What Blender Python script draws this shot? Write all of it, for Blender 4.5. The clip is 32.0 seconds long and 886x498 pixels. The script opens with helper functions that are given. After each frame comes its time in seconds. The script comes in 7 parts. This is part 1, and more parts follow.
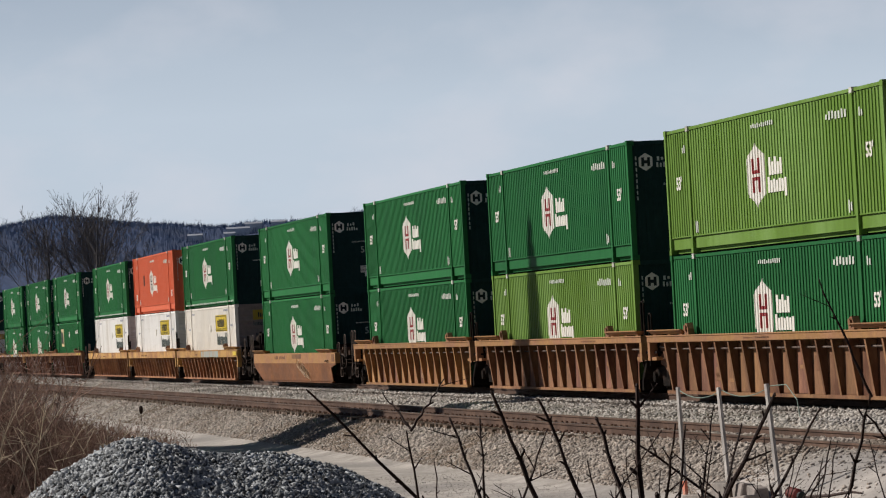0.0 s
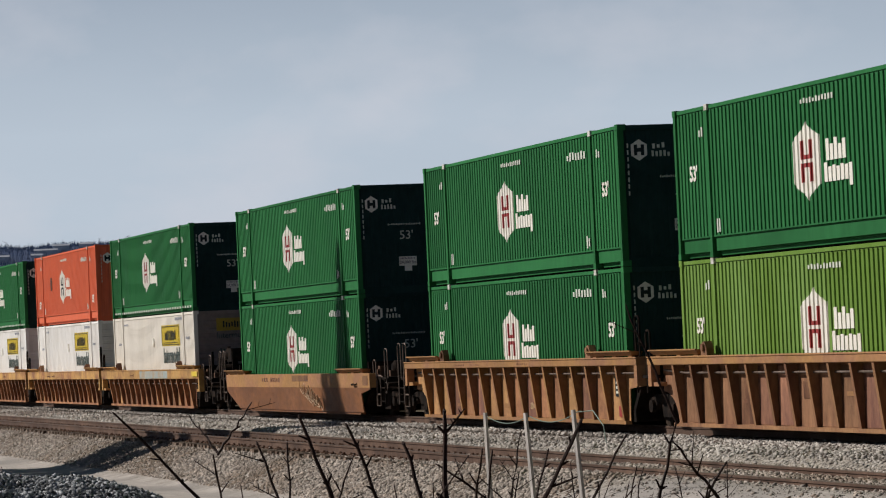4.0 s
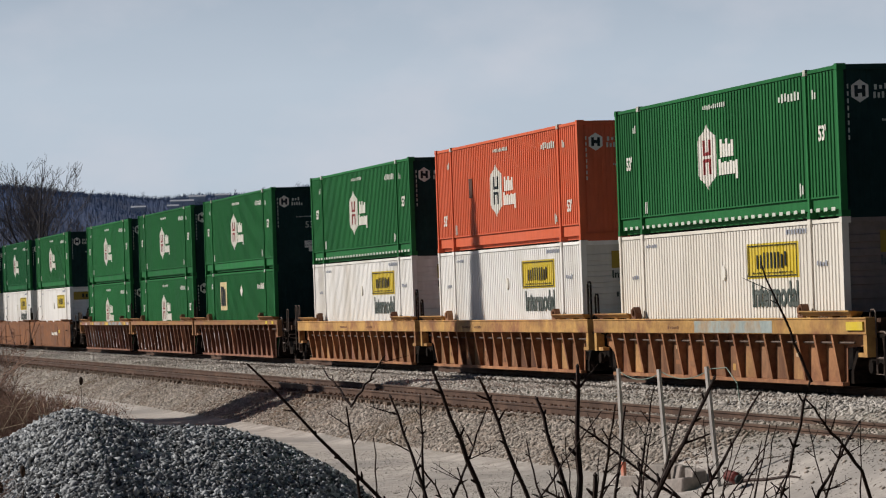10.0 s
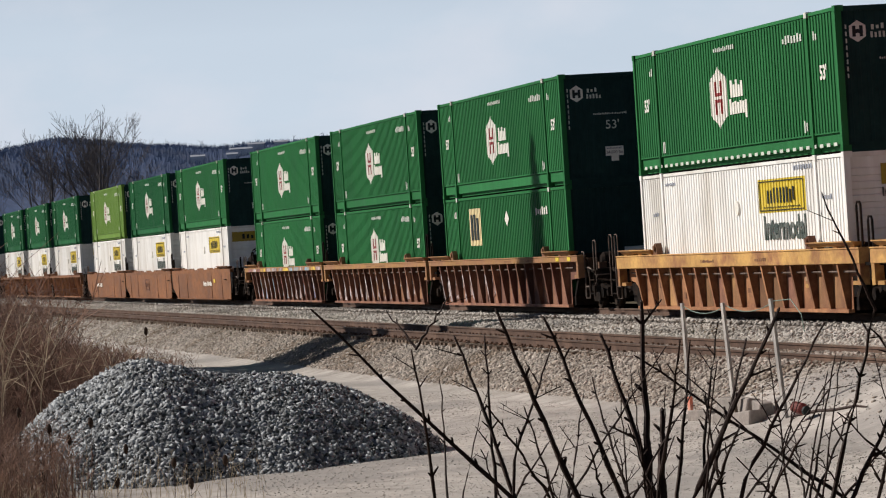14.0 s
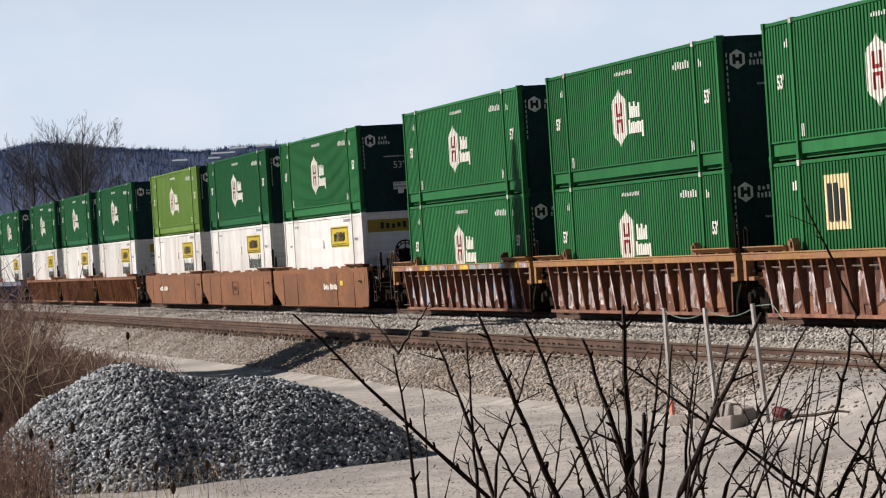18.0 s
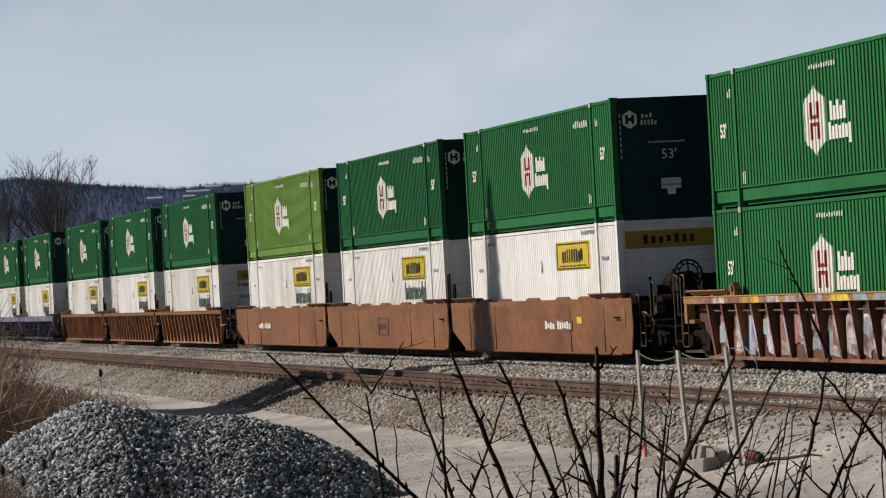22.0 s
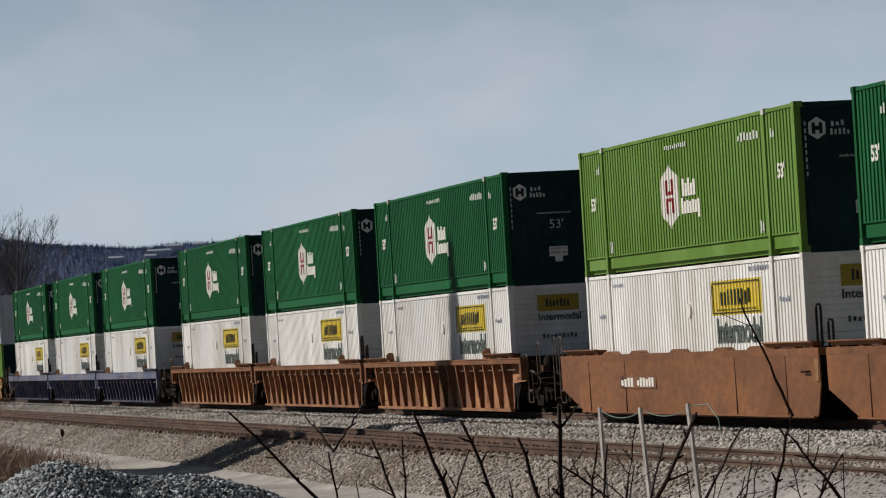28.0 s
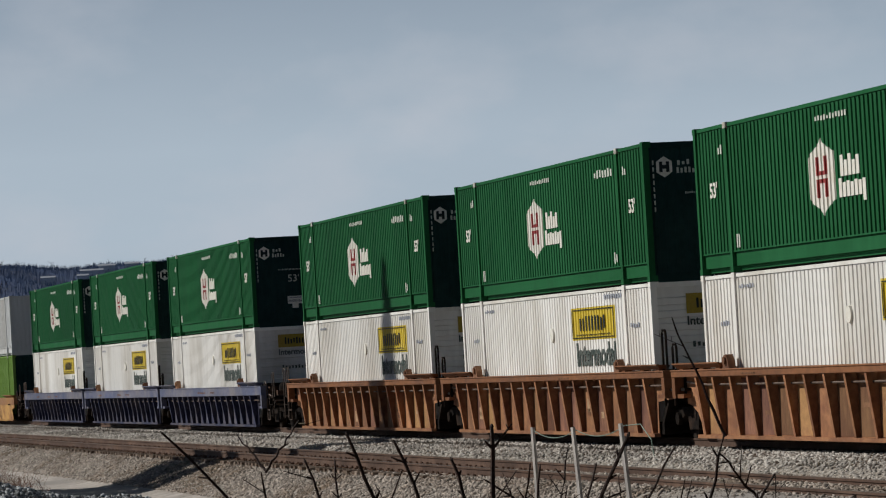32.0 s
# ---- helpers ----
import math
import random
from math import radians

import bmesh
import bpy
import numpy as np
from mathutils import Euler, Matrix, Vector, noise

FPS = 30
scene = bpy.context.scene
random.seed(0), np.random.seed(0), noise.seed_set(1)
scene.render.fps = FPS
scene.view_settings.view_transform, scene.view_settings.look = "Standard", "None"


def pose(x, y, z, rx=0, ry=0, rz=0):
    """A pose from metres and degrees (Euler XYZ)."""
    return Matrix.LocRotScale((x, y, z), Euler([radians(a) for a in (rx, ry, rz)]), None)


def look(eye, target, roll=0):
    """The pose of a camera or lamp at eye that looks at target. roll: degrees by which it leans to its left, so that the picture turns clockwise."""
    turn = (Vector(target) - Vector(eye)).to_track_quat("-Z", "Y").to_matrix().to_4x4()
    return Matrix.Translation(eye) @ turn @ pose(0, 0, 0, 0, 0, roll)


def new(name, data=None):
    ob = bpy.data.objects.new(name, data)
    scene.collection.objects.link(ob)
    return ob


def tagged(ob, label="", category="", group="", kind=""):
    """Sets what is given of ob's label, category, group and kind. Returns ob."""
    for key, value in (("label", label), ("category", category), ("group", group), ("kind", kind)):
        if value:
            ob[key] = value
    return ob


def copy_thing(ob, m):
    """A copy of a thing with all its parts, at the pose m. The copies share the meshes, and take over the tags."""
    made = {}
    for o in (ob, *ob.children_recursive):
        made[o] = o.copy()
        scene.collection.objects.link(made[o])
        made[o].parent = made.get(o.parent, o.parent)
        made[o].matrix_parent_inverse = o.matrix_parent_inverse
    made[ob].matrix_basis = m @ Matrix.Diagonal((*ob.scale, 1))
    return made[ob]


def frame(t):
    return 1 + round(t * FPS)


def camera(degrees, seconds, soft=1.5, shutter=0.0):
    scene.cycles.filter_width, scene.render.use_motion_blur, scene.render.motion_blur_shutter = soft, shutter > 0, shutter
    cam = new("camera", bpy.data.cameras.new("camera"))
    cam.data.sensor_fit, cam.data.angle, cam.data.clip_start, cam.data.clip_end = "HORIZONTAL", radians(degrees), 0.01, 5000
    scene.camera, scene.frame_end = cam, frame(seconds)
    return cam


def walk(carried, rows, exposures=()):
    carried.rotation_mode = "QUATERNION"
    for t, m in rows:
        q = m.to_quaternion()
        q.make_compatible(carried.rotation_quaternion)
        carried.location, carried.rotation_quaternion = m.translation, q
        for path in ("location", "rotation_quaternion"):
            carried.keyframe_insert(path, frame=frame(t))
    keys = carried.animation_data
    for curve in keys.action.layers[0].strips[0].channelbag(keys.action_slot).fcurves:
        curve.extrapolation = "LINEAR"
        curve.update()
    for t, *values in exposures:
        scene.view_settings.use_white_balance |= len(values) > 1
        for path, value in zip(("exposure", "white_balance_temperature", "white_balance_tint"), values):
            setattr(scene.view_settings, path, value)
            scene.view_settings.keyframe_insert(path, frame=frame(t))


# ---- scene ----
# x runs along the track in the train's direction, y away from the camera, z up from the far track's rail head.
EYE = (0.0, 0.0, 1.972)
cam = camera(13.821, 32.0, soft=1.15)


def view(turn, tilt, lean):
    """The pose of the camera: turn from the track's line, tilt upwards, lean, in degrees."""
    a, b, c = radians(turn), radians(tilt), radians(lean)
    ahead = Vector((-math.cos(a) * math.cos(b), math.sin(a) * math.cos(b), math.sin(b)))
    side = Vector((math.sin(a), math.cos(a), 0))
    up = side.cross(ahead)
    r, u = side * math.cos(c) - up * math.sin(c), side * math.sin(c) + up * math.cos(c)
    m = Matrix((r, u, -ahead)).transposed().to_4x4()
    m.translation = EYE
    return m


TURNS = (
    (0.0, 11.607, 1.172, 3.055), (0.5, 11.825, 1.049, 3.033), (1.0, 11.858, 1.125, 3.125), (1.5, 12.358, 1.169, 3.080),
    (2.0, 12.998, 1.476, 3.094), (2.5, 13.277, 1.705, 2.710), (3.0, 13.726, 1.683, 2.439), (3.5, 14.193, 1.522, 2.603),
    (5.5, 15.596, 1.490, 2.399), (6.0, 15.819, 1.627, 2.591), (6.5, 15.989, 1.820, 2.586), (7.0, 16.303, 1.824, 2.422),
    (7.5, 16.955, 1.667, 2.093), (8.0, 17.160, 1.421, 1.846), (8.5, 15.667, 0.823, 1.705), (9.0, 14.587, 0.740, 1.658),
    (9.5, 13.709, 0.821, 1.797), (10.0, 12.481, 0.778, 1.951), (10.5, 11.841, 1.059, 2.266), (11.0, 11.425, 1.041, 2.527),
    (11.5, 10.617, 0.724, 2.529), (12.0, 10.640, 0.456, 2.651), (12.5, 10.703, 0.270, 2.989), (13.0, 11.185, 0.164, 3.241),
    (13.5, 11.307, 0.112, 3.496), (14.0, 11.480, -0.102, 3.653), (14.5, 11.738, -0.122, 3.877), (16.5, 12.052, -0.174, 3.645),
    (17.0, 12.104, -0.029, 3.489), (17.5, 11.945, -0.064, 3.516), (18.0, 11.765, -0.046, 3.602), (18.5, 11.967, -0.311, 3.677),
    (19.0, 12.076, -0.324, 3.661), (19.5, 12.142, -0.375, 3.678), (20.0, 12.738, -0.068, 3.758), (20.5, 12.082, 0.158, 3.515),
    (21.0, 11.833, 0.743, 3.140), (21.5, 12.249, 0.638, 3.037), (22.0, 12.206, 0.558, 3.072), (22.5, 12.636, 0.249, 3.162),
    (23.0, 12.273, 0.405, 3.279), (23.5, 12.492, 0.338, 3.184), (24.0, 12.508, 0.278, 3.153), (24.5, 12.448, 0.283, 3.195),
    (26.5, 12.512, 0.698, 3.090), (27.0, 12.703, 0.969, 3.120), (27.5, 12.702, 1.300, 3.298), (28.0, 12.858, 1.434, 3.328),
    (28.5, 13.001, 1.367, 3.378), (29.0, 13.351, 1.480, 3.083), (29.5, 13.492, 1.545, 2.809), (30.0, 13.408, 1.655, 3.075),
    (30.5, 13.642, 1.665, 3.013), (31.0, 13.742, 1.723, 2.984), (31.5, 13.915, 1.660, 3.131), (32.0, 13.925, 1.686, 3.326),
)
walk(cam, [(t, view(a, b, c)) for t, a, b, c in TURNS], exposures=[(0.0, 0.01, 6500, 10), (3.0, -0.10, 6500, 10), (6.0, -0.05, 6500, 10), (8.0, 0.04, 6500, 10), (10.0, -0.08, 6500, 10), (12.0, -0.12, 6500, 10), (13.0, 0.02, 6500, 10), (14.0, 0.17, 6500, 10), (17.0, 0.34, 6500, 12), (20.0, 0.30, 6500, 12), (22.0, -0.04, 6500, 10), (24.0, -0.03, 6500, 10), (27.0, -0.18, 6450, 9), (30.0, -0.33, 6350, 7), (32.0, -0.32, 6350, 7)])

# ---- light ----
SUN_TURN, SUN_HEIGHT = 120.0, 36.0
SUN_DIR = Vector((math.cos(radians(SUN_TURN)) * math.cos(radians(SUN_HEIGHT)),
                  -math.sin(radians(SUN_TURN)) * math.cos(radians(SUN_HEIGHT)), math.sin(radians(SUN_HEIGHT))))
world = bpy.data.worlds.new("sky")
scene.world = world
world.use_nodes = True
wt = world.node_tree
wt.nodes.clear()
sky = wt.nodes.new("ShaderNodeTexSky")
sky.sky_type, sky.sun_disc = "NISHITA", False
sky.sun_elevation = radians(SUN_HEIGHT)
sky.sun_rotation = math.atan2(SUN_DIR.x, SUN_DIR.y)
sky.air_density, sky.dust_density, sky.ozone_density = 0.4, 0.3, 2.5
# haze that is thickest at the horizon and thins towards the zenith, with faint streaks
wcoord = wt.nodes.new("ShaderNodeTexCoord")
wmap = wt.nodes.new("ShaderNodeMapping")
wmap.inputs["Scale"].default_value = (3.0, 3.0, 14.0)
wnoise = wt.nodes.new("ShaderNodeTexNoise")
wnoise.inputs["Scale"].default_value, wnoise.inputs["Detail"].default_value = 1.6, 6
wsep = wt.nodes.new("ShaderNodeSeparateXYZ")
wramp = wt.nodes.new("ShaderNodeMapRange")
for slot, value in zip((1, 2, 3, 4), (0.06, 0.26, 1.0, 0.0)):
    wramp.inputs[slot].default_value = value
wpow = wt.nodes.new("ShaderNodeMath")
wpow.operation, wpow.inputs[1].default_value = "POWER", 1.7
wstreak = wt.nodes.new("ShaderNodeMapRange")
for slot, value in zip((1, 2, 3, 4), (0.35, 0.7, 0.90, 1.0)):
    wstreak.inputs[slot].default_value = value
wmul = wt.nodes.new("ShaderNodeMath")
wmul.operation = "MULTIPLY"
wmix = wt.nodes.new("ShaderNodeMixRGB")
wmix.inputs["Color2"].default_value = (12.6, 14.5, 16.7, 1)
wback = wt.nodes.new("ShaderNodeBackground")
wback.inputs["Strength"].default_value = 0.042
wout = wt.nodes.new("ShaderNodeOutputWorld")
wt.links.new(wcoord.outputs["Generated"], wmap.inputs["Vector"])
wt.links.new(wmap.outputs["Vector"], wnoise.inputs["Vector"])
wt.links.new(wcoord.outputs["Generated"], wsep.inputs["Vector"])
wt.links.new(wsep.outputs["Z"], wramp.inputs[0])
wt.links.new(wramp.outputs[0], wpow.inputs[0])
wt.links.new(wnoise.outputs["Fac"], wstreak.inputs[0])
wt.links.new(wpow.outputs[0], wmul.inputs[0])
wt.links.new(wstreak.outputs[0], wmul.inputs[1])
wt.links.new(wmul.outputs[0], wmix.inputs["Fac"])
wt.links.new(sky.outputs["Color"], wmix.inputs["Color1"])
# thin broken cloud
cmap = wt.nodes.new("ShaderNodeMapping")
cmap.inputs["Scale"].default_value = (13.0, 13.0, 24.0)
cnoise = wt.nodes.new("ShaderNodeTexNoise")
cnoise.inputs["Scale"].default_value, cnoise.inputs["Detail"].default_value = 1.7, 7
crange = wt.nodes.new("ShaderNodeMapRange")
for slot, value in zip((1, 2, 3, 4), (0.45, 0.72, 0.0, 0.45)):
    crange.inputs[slot].default_value = value
cmix = wt.nodes.new("ShaderNodeMixRGB")
cmix.inputs["Color2"].default_value = (16.0, 16.0, 17.4, 1)
wt.links.new(wcoord.outputs["Generated"], cmap.inputs["Vector"])
wt.links.new(cmap.outputs["Vector"], cnoise.inputs["Vector"])
wt.links.new(cnoise.outputs["Fac"], crange.inputs[0])
cthin = wt.nodes.new("ShaderNodeMath")
cthin.operation = "MULTIPLY"
wt.links.new(crange.outputs[0], cthin.inputs[0])
wt.links.new(wpow.outputs[0], cthin.inputs[1])
wt.links.new(cthin.outputs[0], cmix.inputs["Fac"])
wt.links.new(wmix.outputs["Color"], cmix.inputs["Color1"])
wt.links.new(cmix.outputs["Color"], wback.inputs["Color"])
wt.links.new(wback.outputs["Background"], wout.inputs["Surface"])
sun = new("sun", bpy.data.lights.new("sun", "SUN"))
sun.data.energy, sun.data.angle, sun.data.color = 5.0, radians(0.55), (1.0, 0.94, 0.86)
sun.matrix_world = look(SUN_DIR * 200, (0, 0, 0))


# ---- materials ----
def material(name, colour, rough=0.6, metal=0.0, vary=0.15, scale=1.5, stain=None, stain_scale=0.6, stain_amount=0.3,
             stretch=(1, 1, 1), bump=0.0, bump_scale=40, shift=0.0, spec=0.2, island=0.0):
    """A surface with fine and broad variation; stain is a second colour that shows in patches, shift varies it from thing to thing."""
    m = bpy.data.materials.new(name)
    m.use_nodes = True
    nt = m.node_tree
    n, l = nt.nodes, nt.links
    bsdf = n["Principled BSDF"]
    bsdf.inputs["Roughness"].default_value, bsdf.inputs["Metallic"].default_value = rough, metal
    bsdf.inputs["Specular IOR Level"].default_value = spec
    tc, info = n.new("ShaderNodeTexCoord"), n.new("ShaderNodeObjectInfo")
    add = n.new("ShaderNodeVectorMath")
    mul = n.new("ShaderNodeMath")
    mul.operation, mul.inputs[1].default_value = "MULTIPLY", 37.0
    l.new(info.outputs["Random"], mul.inputs[0])
    l.new(tc.outputs["Object"], add.inputs[0])
    l.new(mul.outputs[0], add.inputs[1])
    mp = n.new("ShaderNodeMapping")
    mp.inputs["Scale"].default_value = stretch
    l.new(add.outputs[0], mp.inputs["Vector"])

    def noise_of(size, detail, rough_=0.6):
        t = n.new("ShaderNodeTexNoise")
        t.inputs["Scale"].default_value, t.inputs["Detail"].default_value = size, detail
        t.inputs["Roughness"].default_value = rough_
        l.new(mp.outputs["Vector"], t.inputs["Vector"])
        return t

    def ranged(src, a, b, c, d):
        r = n.new("ShaderNodeMapRange")
        for i, v in enumerate((a, b, c, d)):
            r.inputs[i + 1].default_value = v
        l.new(src, r.inputs[0])
        return r.outputs[0]

    fine, broad = noise_of(scale * 9, 4), noise_of(scale, 3)
    rgb = n.new("ShaderNodeRGB")
    rgb.outputs[0].default_value = (*colour, 1)
    out = rgb.outputs[0]
    if stain:
        mix = n.new("ShaderNodeMixRGB")
        mix.inputs["Color2"].default_value = (*stain, 1)
        st = noise_of(stain_scale, 5, 0.65)
        l.new(ranged(st.outputs["Fac"], 0.62 - stain_amount * 0.5, 0.78 - stain_amount * 0.35, 0, 1), mix.inputs["Fac"])
        l.new(out, mix.inputs["Color1"])
        out = mix.outputs["Color"]
    for tex, k in ((fine, vary), (broad, vary)):
        hsv = n.new("ShaderNodeHueSaturation")
        l.new(ranged(tex.outputs["Fac"], 0.3, 0.7, 1 - k, 1 + k), hsv.inputs["Value"])
        l.new(out, hsv.inputs["Color"])
        out = hsv.outputs["Color"]
    for amount, source in ((shift, info.outputs["Random"]), (island, None)):
        if amount:
            if source is None:
                source = n.new("ShaderNodeNewGeometry").outputs["Random Per Island"]
            hsv = n.new("ShaderNodeHueSaturation")
            l.new(ranged(source, 0, 1, 1 - amount, 1 + amount), hsv.inputs["Value"])
            l.new(out, hsv.inputs["Color"])
            out = hsv.outputs["Color"]
    l.new(out, bsdf.inputs["Base Color"])
    l.new(ranged(broad.outputs["Fac"], 0.3, 0.7, max(rough - 0.12, 0.05), min(rough + 0.12, 1)), bsdf.inputs["Roughness"])
    if bump:
        bn = noise_of(bump_scale, 5)
        b = n.new("ShaderNodeBump")
        b.inputs["Strength"].default_value, b.inputs["Distance"].default_value = bump, 0.02
        l.new(bn.outputs["Fac"], b.inputs["Height"])
        l.new(b.outputs["Normal"], bsdf.inputs["Normal"])
    return m


